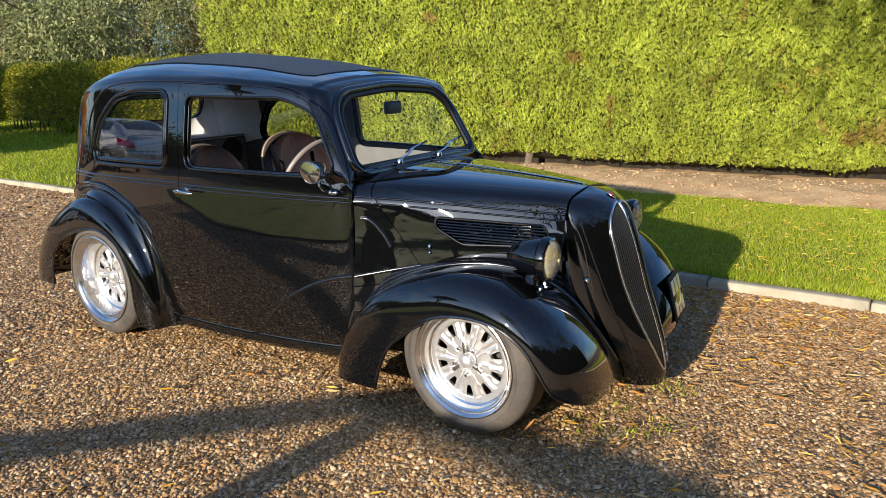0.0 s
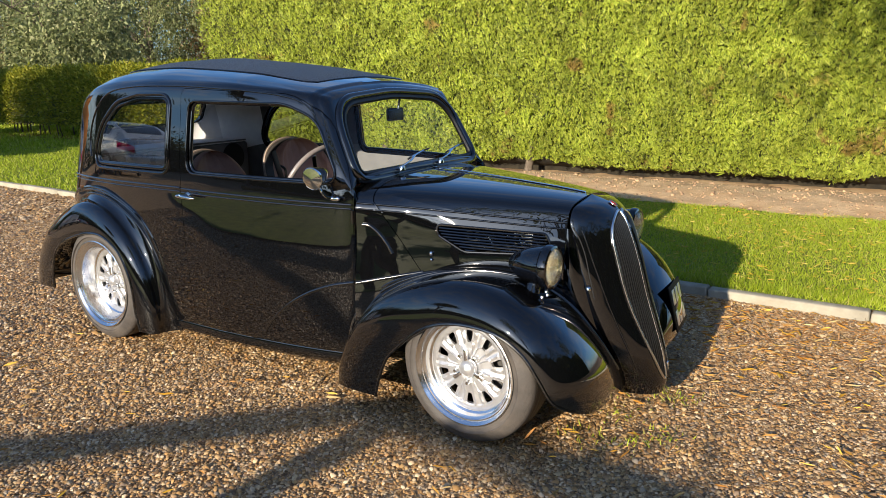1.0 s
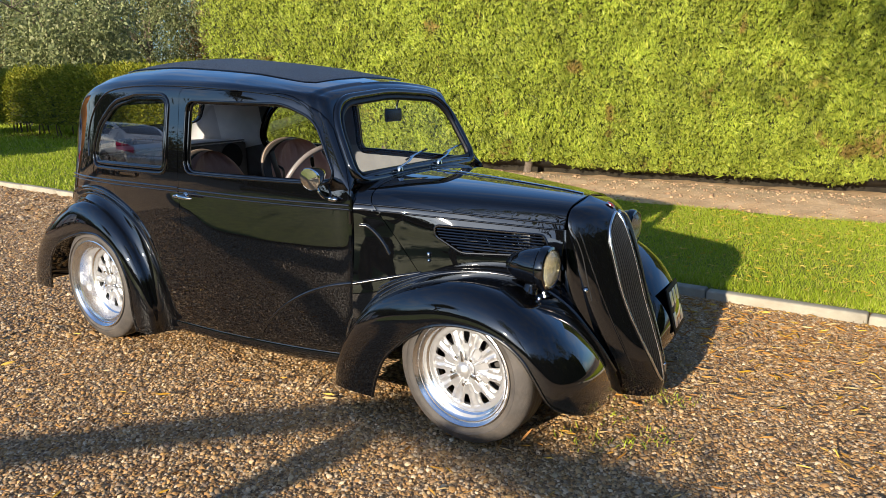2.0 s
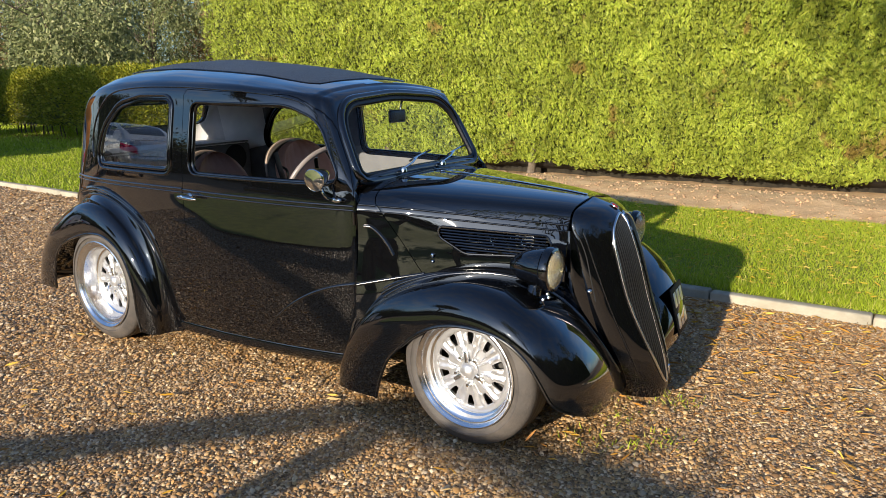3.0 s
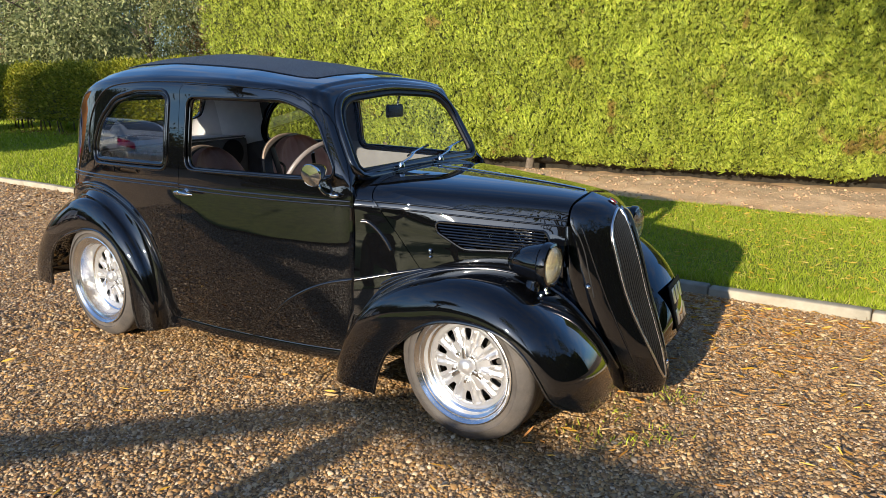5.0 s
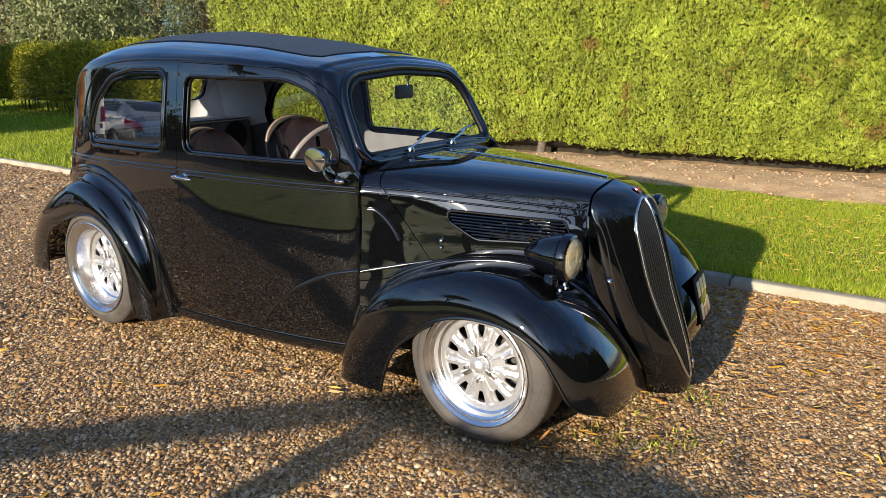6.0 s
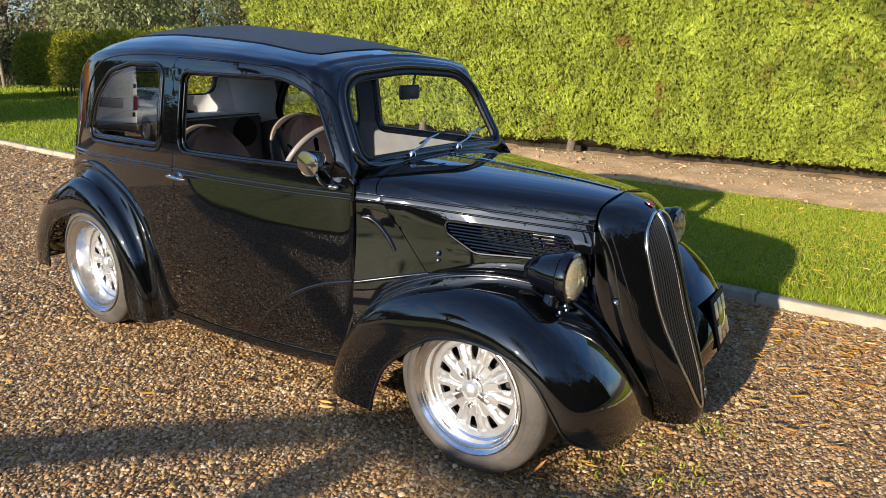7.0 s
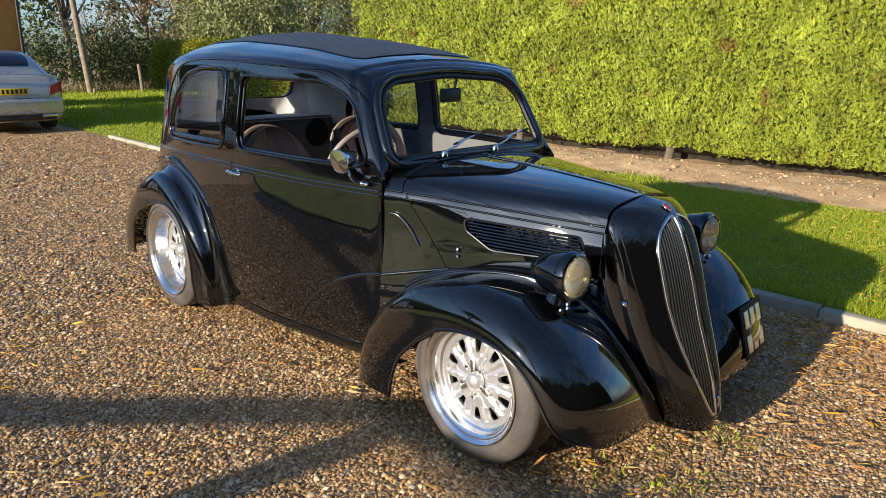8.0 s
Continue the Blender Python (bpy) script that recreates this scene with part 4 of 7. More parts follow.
    part("boot_seam", tube("seam", spline([(0.0, -0.62, 0.93), (0.012, -0.60, 0.72), (0.016, -0.5, 0.575), (0.018, 0, 0.555), (0.016, 0.5, 0.575), (0.012, 0.60, 0.72), (0.0, 0.62, 0.93)], 40), 0.005, 6), M_BLACKPLASTIC, C)
    plt = part("number_plate", box("plate", (0.012, 0.52, 0.115), (0.016, 0, 0.735), 0.003), M_YELLOW, C, "yellow plate with dark bars")
    for k in range(7):
        part("plate_bar", box("bar", (0.004, 0.042, 0.075), (0.024, -0.21 + 0.07 * k, 0.735), 0.001), M_BLACKPLASTIC, plt)
    for wx in (-0.98, -3.80):
        for sd in (-1, 1):
            ty = lathe("tyre", spline([(0.22, 0.68), (0.30, 0.665), (0.322, 0.70), (0.325, 0.78), (0.322, 0.86), (0.30, 0.895), (0.22, 0.88)], 22), "y", 40)
            ty.transform(Matrix.Translation((wx, 0, 0.325)) @ Matrix.Diagonal((1, sd, 1, 1)))
            w_ = part("wheel", ty, M_TYRE, C, "black tyre on a silver wheel")
            ri = lathe("rim", [(0.225, 0.875), (0.215, 0.885), (0.20, 0.86), (0.10, 0.84), (0.04, 0.86), (0.0005, 0.865)], "y", 30)
            ri.transform(Matrix.Translation((wx, 0, 0.325)) @ Matrix.Diagonal((1, sd, 1, 1)))
            part("rim", ri, M_ALLOY, w_)
    part("underside", box("underside", (4.0, 1.4, 0.1), (-2.3, 0, 0.25), 0.02), M_UNDER, C)
    return C


saloon = silver_saloon()
other = copy_thing(saloon, pose(-2.3, 0, 0))
saloon.matrix_basis = pose(-10.75 - 2.3, 1.18, 0.0, 0, 0, 0)
other.matrix_basis = pose(-14.3 - 2.3, -8.6, 0.0, 0, 0, 0)
for ob in [c for c in other.children_recursive if c.name.startswith("plate_bar")] + [c for c in other.children_recursive if c.name.startswith("number_plate")]:
    bpy.data.objects.remove(ob)


def white_van():
    """A panel van that faces -x with its tail at x = 0."""
    V = empty("white_van", (-2.5, 0, 0), "white panel van with closed rear doors", "van")
    rows = []
    for x in np.r_[0, 0.02, 0.06, 0.14, np.linspace(0.3, 3.7, 14), 3.95, 4.3, 4.7, 4.95, 5.0]:
        e = min(1.0, x / 0.14)
        w = 0.90 + 0.09 * e ** 0.5
        t = (2.28 + 0.05 * e) if x < 3.7 else 2.33 - (x - 3.7) ** 1.3 * 0.85
        pts = [(0, 0.35), (w - 0.10, 0.35), (w, 0.45), (w, 1.0), (w - 0.03, 1.6), (w - 0.09, t - 0.16), (w - 0.2, t - 0.02), (w * 0.4, t), (0, t)]
        s = spline(pts, 30)
        rows.append(np.stack([np.full(len(s), -x), s[:, 0], s[:, 1]], 1))
    me = oriented(grid_mesh("body", both_sides(np.array(rows))), (-2.5, 0, 1.2))
    bm = bmesh.new()
    bm.from_mesh(me)
    bmesh.ops.holes_fill(bm, edges=[e for e in bm.edges if e.is_boundary])
    part("body", bm, M_WHITEVAN, V, "", 40)
    for sd in (-1, 1):
        d = part("rear_door", box("door", (0.03, 0.83, 1.68), (0.012, sd * 0.425, 1.32), 0.02, 3), M_WHITEVAN, V, "white rear door")
        part("tail_lamp", box("lamp", (0.03, 0.09, 0.34), (0.012, sd * 0.905, 1.02), 0.02, 3), M_TAIL, V, "tall red tail lamp")
        for z in (0.75, 1.4, 1.95):
            part("door_hinge", box("hinge", (0.03, 0.06, 0.10), (0.02, sd * 0.86, z), 0.01), M_BLACKPLASTIC, d)
    part("plate_recess", box("recess", (0.02, 0.60, 0.22), (0.03, -0.30, 0.98), 0.02, 3), M_GREYCARD, V, "recessed plate panel")
    part("bumper", box("bumper", (0.14, 1.85, 0.20), (0.03, 0, 0.46), 0.04, 3), M_BLACKPLASTIC, V)
    for wx in (-1.0, -4.1):
        for sd in (-1, 1):
            ty = lathe("tyre", spline([(0.20, 0.76), (0.31, 0.75), (0.345, 0.79), (0.345, 0.92), (0.31, 0.96), (0.20, 0.95), (0.02, 0.93)], 22), "y", 32)
            ty.transform(Matrix.Translation((wx, 0, 0.345)) @ Matrix.Diagonal((1, sd, 1, 1)))
            part("wheel", ty, M_TYRE, V)
    return V


van = white_van()
van.matrix_basis = pose(-13.5 - 2.5, -5.75, 0.0, 0, 0, 0)


# ---- house corner beyond the parked saloon ----
def house():
    YC = 2.93
    H = empty("house", (-17.8, 1.2, 0), "low orange brick house corner with a dark downpipe", "house")
    M_BRICK = mat("orange_brick_wall", (0.70, 0.24, 0.05), 0.85, color2=(0.78, 0.30, 0.07), scale=5, bump=0.3, bump_scale=60)
    part("wall", box("wall", (0.25, 3.6, 3.0), (-16.72, YC - 1.8, 1.5), 0.01), M_BRICK, H, "orange brick wall")
    part("wall", box("wall", (2.2, 0.25, 3.0), (-17.95, YC - 0.125, 1.5), 0.01), M_BRICK, H, "orange brick wall")
    part("wall", box("wall", (2.2, 0.25, 3.0), (-17.95, YC - 3.475, 1.5), 0.01), M_BRICK, H, "orange brick wall")
    part("wall", box("wall", (0.25, 3.6, 3.0), (-19.18, YC - 1.8, 1.5), 0.01), M_BRICK, H, "orange brick wall")
    bm = bmesh.new()
    v = [bm.verts.new(p) for p in [(-16.5, YC - 3.7, 2.98), (-16.5, YC + 0.1, 2.98), (-19.4, YC + 0.1, 2.98), (-19.4, YC - 3.7, 2.98), (-17.95, YC - 3.7, 3.6), (-17.95, YC + 0.1, 3.6)]]
    for f in ((0, 1, 5, 4), (1, 2, 5), (2, 3, 4, 5), (3, 0, 4), (3, 2, 1, 0)):
        bm.faces.new([v[i] for i in f])
    part("roof", bm, mat("roof_tiles", (0.10, 0.055, 0.04), 0.8, color2=(0.15, 0.085, 0.06), scale=8, bump=0.6, bump_scale=30), H, "brown tiled roof")
    part("downpipe", tube("pipe", [(-16.54, YC + 0.02, 0.0), (-16.54, YC + 0.02, 1.5), (-16.54, YC + 0.02, 3.0)], 0.04, 10), M_BLACKPLASTIC, H, "black downpipe")


house()

# ---- beyond the view: hedge across the drive, and trees added for shadows, a small bare one for those by the car ----
side_hedge = empty("boundary_hedge", (0, -24, 0), "dark boundary hedge across the drive", "hedge")
def thicket_core(name, pts, height, thick, parent):
    """Solid mass added behind the leaves along a line, coloured as their shade."""
    p = spline(pts, 60)
    t = np.gradient(p, axis=0)[:, :2]
    t /= np.linalg.norm(t, axis=1)[:, None]
    nrm = np.stack([-t[:, 1], t[:, 0]], 1)
    rows = []
    for i in range(len(p)):
        hh = height * (1 + 0.18 * float(bumpy(np.array(i * 0.35), np.array(0.0), 1.0)))
        rows.append([(p[i, 0] + nrm[i, 0] * o * thick, p[i, 1] + nrm[i, 1] * o * thick, z * hh) for o, z in ((0.5, 0.0), (0.55, 0.5), (0.4, 0.85), (0, 1.0), (-0.4, 0.85), (-0.55, 0.5), (-0.5, 0.0))])
    part(name, grid_mesh(name, np.array(rows)), M_INNER_SHADE, parent)


thicket_core("core", [(-42, -25, 0), (-20, -25, 0), (5, -25, 0), (31, -25, 0)], 3.4, 1.8, side_hedge)
thicket_core("core", [(15.5, -21, 0), (15.5, -10, 0), (15.5, 0, 0), (15.5, 12, 0)], 5.6, 2.0, side_hedge)
thicket_core("core", [(-34, -26, 0), (-34, -18, 0), (-34, -12, 0), (-34, -6, 0)], 5.4, 2.0, side_hedge)
crown("foliage", [(-40 + 3.2 * k, -25 + 0.6 * (k % 2), 1.5, 2.6, 1.5, 2.2 + 0.3 * (k % 3)) for k in range(23)], 26000, 0.30, M_DARKLEAF, side_hedge)
crown("foliage", [(-33.5 - 1.0 * (k % 2), -24 + 3.0 * k, 3.0, 2.0, 2.4, 3.0 + 0.5 * (k % 3)) for k in range(6)], 15000, 0.32, M_DARKLEAF, side_hedge)
crown("foliage", [(15 + 0.8 * (k % 2), -19 + 3.2 * k, 3.2, 1.6, 2.4, 3.2 + 0.6 * (k % 3)) for k in range(10)], 18000, 0.30, M_DARKLEAF, side_hedge)

# unseen tree, limbs set in one plane to throw the shadows by the car
AY = -5.6
shadow_tree = empty("bare_tree", (2.2, AY, 0), "small unseen leafless tree, laid out flat for the shadow it casts", "tree")
def sh(x, y):
    """The point in the plane y = AY whose shadow falls on the ground at (x, y)."""
    k = y - AY
    return (x + math.tan(radians(SUN_SIDE)) * k, AY, k * math.tan(radians(SUN_UP)))
tw = [tube("trunk", spline([(2.12, AY, -0.1), sh(1.83, -2.6), sh(1.86, -1.4), sh(1.93, -0.8)], 12), np.linspace(0.10, 0.075, 12), 10),
      tube("limb", spline([sh(-3.0, -3.45), sh(-1.6, -3.05), sh(-0.4, -2.9), sh(0.6, -2.75), sh(1.84, -2.5)], 14), np.linspace(0.065, 0.085, 14), 8),
      tube("limb", spline([sh(-2.2, -3.2), sh(-1.0, -2.85), sh(0.1, -2.25)], 9), np.linspace(0.055, 0.06, 9), 8),
      tube("limb", spline([sh(0.1, -2.25), sh(0.80, -1.74), sh(1.25, -1.25), sh(1.75, -0.72), sh(1.95, -0.45)], 14), np.linspace(0.05, 0.05, 14), 8),
      tube("limb", spline([sh(1.93, -0.66), sh(2.3, -0.70), sh(2.7, -0.73), sh(3.05, -0.70), sh(3.6, -0.74)], 14), np.interp(np.linspace(0, 1, 14), [0, 0.6, 1], [0.045, 0.058, 0.012]), 8)]
r = random.Random(5)
for k in range(16):
    a = Vector(sh(r.uniform(1.8, 3.2), r.uniform(-0.76, -0.66)))
    b = a + Vector((r.uniform(-0.3, 0.3), r.uniform(-0.3, 0.3), r.uniform(-0.03, 0.14)))
    tw.append(tube("twig", spline([tuple(a), tuple(a.lerp(b, 0.5) + Vector((0.04, 0, 0.02))), tuple(b)], 5), np.linspace(0.014, 0.005, 5), 5))
part("trunk", joined("trunk", tw), M_BARK, shadow_tree, "grey forked trunk and twigs")
# added out of view, crown masses placed by where their shadow lands
tree((-13.5, -20.0, 0), 9.0, 2.2, 0.24, 21, "unseen leafy tree added to shade the far lawn and low hedge", [(-12.0, -20.0, 8.1, 1.2, 1.0, 0.6), (-13.6, -19.8, 7.5, 0.9, 1.0, 0.6), (-12.6, -20.2, 8.5, 1.2, 1.0, 0.45)], 9000, 0.20, M_DARKLEAF)

# drooping crown added beyond the view to darken the conifer hedge's top right
tree((6.6, -11.0, 0), 9.0, 2.0, 0.2, 23, "tall unseen tree with drooping leaves across the drive, added to shade the hedge", [(4.0, -9.4, 7.7, 1.4, 0.9, 0.8), (4.5, -9.4, 6.9, 0.5, 0.6, 0.9), (5.6, -10.4, 8.4, 1.6, 1.2, 1.0)], 2600, 0.17, M_GREYLEAF, drop=1.2)

# ---- fallen leaves ----
WL_V = np.array([(0, 0, 0), (0.10, 0.02, 0.33), (-0.10, 0.02, 0.33), (0.09, -0.03, 0.68), (-0.09, -0.03, 0.68), (0.0, 0.06, 1.0)])
WL_F = np.array([(0, 1, 2), (1, 3, 2), (2, 3, 4), (3, 5, 4)])


def fallen(name, n, fx, fy, z, size, label):
    x, y = fx(n), fy(n)
    d = np.stack([rng.normal(0, 1, n), rng.normal(0, 1, n), rng.normal(0.05, 0.16, n)], 1)
    s = size * np.exp(np.clip(rng.normal(0, 0.3, n), -0.7, 0.45))
    ob = scatter(name, WL_V, WL_F, np.stack([x, y, z(x, y)], 1), rot_to(d, rng.choice([0, math.pi], n) + rng.normal(1.57, 0.4, n)), np.stack([s * rng.uniform(0.35, 0.85, n), s, s], 1), M_WILLOW)
    return tagged(ob, label, "leaves", kind="stuff")


gz_ = lambda x, y: 0.006 * bumpy(x, y, 1.3) + 0.006 + rng.uniform(0, 0.006, len(x))
fallen("fallen_leaves", 800, lambda n: rng.uniform(2.4, 4.3, n), lambda n: 1.66 - np.abs(rng.normal(0, 0.6, n)) - 0.02, gz_, 0.046, "narrow yellow and brown leaves lying on gravel")
M_YELLOWLEAF = leaf_mat("yellow_leaves", [(0.62, 0.44, 0.05), (0.55, 0.34, 0.04), (0.70, 0.55, 0.14), (0.48, 0.30, 0.06)], trans=0.2)
M_LITTER = leaf_mat("leaf_litter", [(0.20, 0.085, 0.022), (0.36, 0.16, 0.04), (0.14, 0.065, 0.025), (0.46, 0.24, 0.07), (0.27, 0.12, 0.035)], trans=0.1)
fallen("leaf_litter", 1900, lambda n: rng.uniform(2.35, 4.3, n), lambda n: 1.64 - np.abs(rng.normal(0, 1.0, n)), gz_, 0.027, "dry brown leaf litter lying on gravel").data.materials[0] = M_LITTER
fallen("fallen_leaves", 420, lambda n: rng.uniform(2.3, 4.2, n), lambda n: rng.uniform(-1.2, 1.6, n), gz_, 0.05, "narrow yellow and brown leaves lying on gravel")
fallen("fallen_leaves", 150, lambda n: rng.uniform(-0.5, 2.4, n), lambda n: rng.uniform(-1.9, -0.6, n), gz_, 0.045, "narrow yellow and brown leaves lying on gravel")
fallen("leaf_litter", 700, lambda n: rng.uniform(-18.5, -10.8, n), lambda n: 7.25 - np.abs(rng.normal(0, 0.35, n)), lambda x, y: lawn_z(x, y) + 0.02, 0.09, "dry brown leaf litter under the low hedge").data.materials[0] = M_LITTER
lz_ = lambda x, y: lawn_z(x, y) + rng.uniform(0.012, 0.035, len(x))
fallen("fallen_leaves", 2700, lambda n: rng.uniform(0.4, 5.4, n), lambda n: rng.uniform(1.95, 5.6, n), lz_, 0.041, "narrow yellow leaves lying on the lawn").data.materials[0] = M_YELLOWLEAF

# ---- the black saloon ----
car = empty("vintage_car", (1.14, 0, 0), "glossy black 1940s two-door saloon car with polished alloy wheels", "car")

# half width of the body at the waist, and height of the roof's middle, along the car
BW_X = [-0.665, -0.655, -0.62, -0.55, -0.45, -0.30, -0.10, 0.15, 0.45, 0.75, 1.05, 1.35, 1.55, 1.66, 1.75]
BW_Y = [0.20, 0.29, 0.39, 0.475, 0.535, 0.585, 0.628, 0.655, 0.666, 0.664, 0.645, 0.607, 0.566, 0.533, 0.50]
RZ_X = [-0.665, -0.655, -0.62, -0.55, -0.45, -0.32, -0.15, 0.05, 0.30, 0.60, 0.90, 1.15, 1.40, 1.55, 1.66]
RZ_Z = [0.80, 0.94, 1.085, 1.210, 1.320, 1.412, 1.464, 1.486, 1.490, 1.471, 1.440, 1.408, 1.380, 1.363, 1.347]
# how far up from the waist to the roof the rain gutter runs
FR_X = [-0.6, -0.2, 0.05, 0.30, 0.60, 0.95, 1.31, 1.66]
FR_F = [0.79, 0.79, 0.785, 0.787, 0.807, 0.845, 0.876, 0.885]
WAIST = 0.86


def half_width(x):
    return curve_at(BW_X, BW_Y, x)


def cabin_section(s, n=64):
    """Half section (right side has y < 0; here y > 0) from sill to the middle of the roof at station s."""
    w, zr = float(half_width(s)), float(curve_at(RZ_X, RZ_Z, s))
    hgt = max(zr - WAIST, 0.02)
    k = hgt / 0.58
    t = float(np.clip(k, 0.0, 1.0))
    wb = WAIST if zr > WAIST + 0.05 else zr - 0.05
    fr = float(curve_at(FR_X, FR_F, s))
    up = lambda q: wb + hgt * (fr + q * (1 - fr))
    bl = 0.045 * float(np.clip((-0.10 - s) / 0.35, 0, 1)) * (s > -0.66)      # fuller tail below the waist
    pts = [(w + bl - 0.045, 0.13), (w + bl - 0.022, 0.22), (w + bl - 0.004, 0.45), (w + bl, 0.66), (w + 0.4 * bl - 0.004, wb), (w - 0.020 * t, wb + 0.40 * fr * hgt), (w - 0.040 * t - 0.01, wb + 0.79 * fr * hgt),
           (w - 0.056 * t - 0.03 * (1 - t) - 0.012, up(0)), (w - 0.095 * t - 0.06 * (1 - t) - 0.02, up(0.25)), (w * 0.72, up(0.46)), (w * 0.54, up(0.67)), (w * 0.30, up(0.88)), (0.0, wb + hgt)]
    return spline(pts, n)


def rake(s):
    """How far the uprights lean back above the waist at station s."""
    return 0.52 * np.clip((s - 0.95) / 0.71, 0, 1) ** 1.3


# window outlines in side view (x, z)
def rounded(corners, n=72):
    """A closed outline with each corner rounded: (x, z, radius)."""
    out = []
    m = len(corners)
    for i in range(m):
        p0, p1, p2 = (np.array(corners[(i + k) % m][:2], float) for k in (-1, 0, 1))
        r = corners[i][2]
        a, b = (p0 - p1) / np.linalg.norm(p0 - p1), (p2 - p1) / np.linalg.norm(p2 - p1)
        ang = math.acos(float(np.clip(a @ b, -1, 1)))
        d = min(r / math.tan(ang / 2), 0.48 * np.linalg.norm(p0 - p1), 0.48 * np.linalg.norm(p2 - p1))
        s, e = p1 + a * d, p1 + b * d
        for u in np.linspace(0, 1, 9):
            out.append((1 - u) ** 2 * s + 2 * u * (1 - u) * p1 + u * u * e)
    return np.array(out)


def evenly(p, n):
    """The same outline with evenly spaced points."""
    q = np.vstack([p, p[:1]])
    d = np.r_[0, np.cumsum(np.linalg.norm(np.diff(q, axis=0), axis=1))]
    u = np.linspace(0, d[-1], n, endpoint=False)
    return np.stack([np.interp(u, d, q[:, k]) for k in (0, 1)], 1)


DOOR_WIN = evenly(rounded([(0.695, 0.945, 0.055), (0.700, 1.285, 0.05), (1.275, 1.272, 0.24), (1.435, 1.205, 0.20), (1.575, 0.935, 0.05)]), 88)
QUARTER_WIN = evenly(rounded([(-0.115, 0.942, 0.06), (-0.125, 1.02, 0.12), (-0.055, 1.155, 0.25), (0.10, 1.268, 0.22), (0.30, 1.303, 0.2), (0.552, 1.303, 0.055), (0.545, 0.945, 0.05)]), 88)
DOOR = evenly(rounded([(0.645, 0.16, 0.02), (0.645, 1.342, 0.012), (1.31, 1.312, 0.28), (1.472, 1.218, 0.22), (1.638, 0.90, 0.03), (1.640, 0.16, 0.02)]), 88)
REAR_WIN = evenly(rounded([(-0.42, 1.10, 0.05), (0.42, 1.10, 0.05), (0.39, 1.235, 0.05), (-0.39, 1.235, 0.05)]), 88)
SCREEN = evenly(rounded([(-0.457, 0.962, 0.04), (0.0, 0.964, 0.5), (0.457, 0.962, 0.04), (0.418, 1.262, 0.17), (0.0, 1.290, 1.2), (-0.418, 1.262, 0.17)]), 96)


def cabin_grid():
    st = np.r_[-0.665, -0.655, -0.635, -0.61, np.linspace(-0.58, 1.58, 64)]
    rows = []
    for s in st:
        sec = cabin_section(s)
        z = sec[:, 1]
        x = s - rake(s) * np.maximum(z - 0.88, 0)
        rows.append(np.stack([x, sec[:, 0], z], 1))
    # the front edge of the roof rolls over into the screen
    sec = cabin_section(1.62)
    for a in (15, 30, 45, 60, 75, 90):
        r = 0.055
        s = 1.60 + r * math.sin(radians(a))
        q = sec.copy()
        up = np.clip((q[:, 1] - 0.90) / 0.1, 0, 1)
        inn = r * (1 - math.cos(radians(a))) * up
        mid = np.array([0.0, 1.1])
        dv = q - mid
        dv /= np.linalg.norm(dv, axis=1)[:, None]
        q = q - dv * inn[:, None]
        x = s - rake(1.66) * np.maximum(q[:, 1] - 0.88, 0)
        rows.append(np.stack([x, q[:, 0], q[:, 1]], 1))
    # screen panel running in from there to the edge of the glass
    last = rows[-1]
    c = np.array([0.0, 1.12])
    ang = np.arctan2(SCREEN[:, 1] - c[1], SCREEN[:, 0] - c[0])
    rad = np.hypot(SCREEN[:, 0], SCREEN[:, 1] - c[1])
    o = np.argsort(ang)
    up = last[:, 2] > 0.93
    th = np.arctan2(last[:, 2] - c[1], last[:, 1])
    r_in = np.interp(th, ang[o], rad[o], period=2 * math.pi)
    r_out = np.hypot(last[:, 1], last[:, 2] - c[1])
    for u in (0.25, 0.6, 1.0):
        r = r_out + (r_in - r_out) * u
        q = last.copy()
        q[:, 1] = np.where(up, r * np.cos(th), q[:, 1])
        q[-1, 1] = 0.0
        q[:, 2] = np.where(up, c[1] + r * np.sin(th), q[:, 2])
        q[:, 0] = np.where(up, 1.655 - rake(1.66) * np.maximum(q[:, 2] - 0.88, 0), q[:, 0] + 0.0005 * u)
        rows.append(q)
    return np.array(rows)


def inflate(pts, d):
    """An outline moved outwards by d."""
    p = np.asarray(pts)
    t = np.roll(p, -1, 0) - np.roll(p, 1, 0)
    nrm = np.stack([t[:, 1], -t[:, 0]], 1)
    nrm /= np.linalg.norm(nrm, axis=1)[:, None] + 1e-9
    area = np.sum(p[:, 0] * np.roll(p[:, 1], -1) - np.roll(p[:, 0], -1) * p[:, 1])
    return p + nrm * d * (1 if area > 0 else -1)


def screen_prism(pts, x0, x1):
    n = len(pts)
    v = [(x0, p[0], p[1]) for p in pts] + [(x1, p[0], p[1]) for p in pts]
    f = [list(range(n)), list(range(2 * n - 1, n - 1, -1))] + [[i, i + n, (i + 1) % n + n, (i + 1) % n] for i in range(n)]
    me = bpy.data.meshes.new("screen")
    me.from_pydata(v, [], f)
    bm = bmesh.new()
    bm.from_mesh(me)
    bmesh.ops.recalc_face_normals(bm, faces=bm.faces)
    bm.to_mesh(me)
    bm.free()
    return me


shell = oriented(grid_mesh("shell", both_sides(cabin_grid())), (0.6, 0, 0.8))


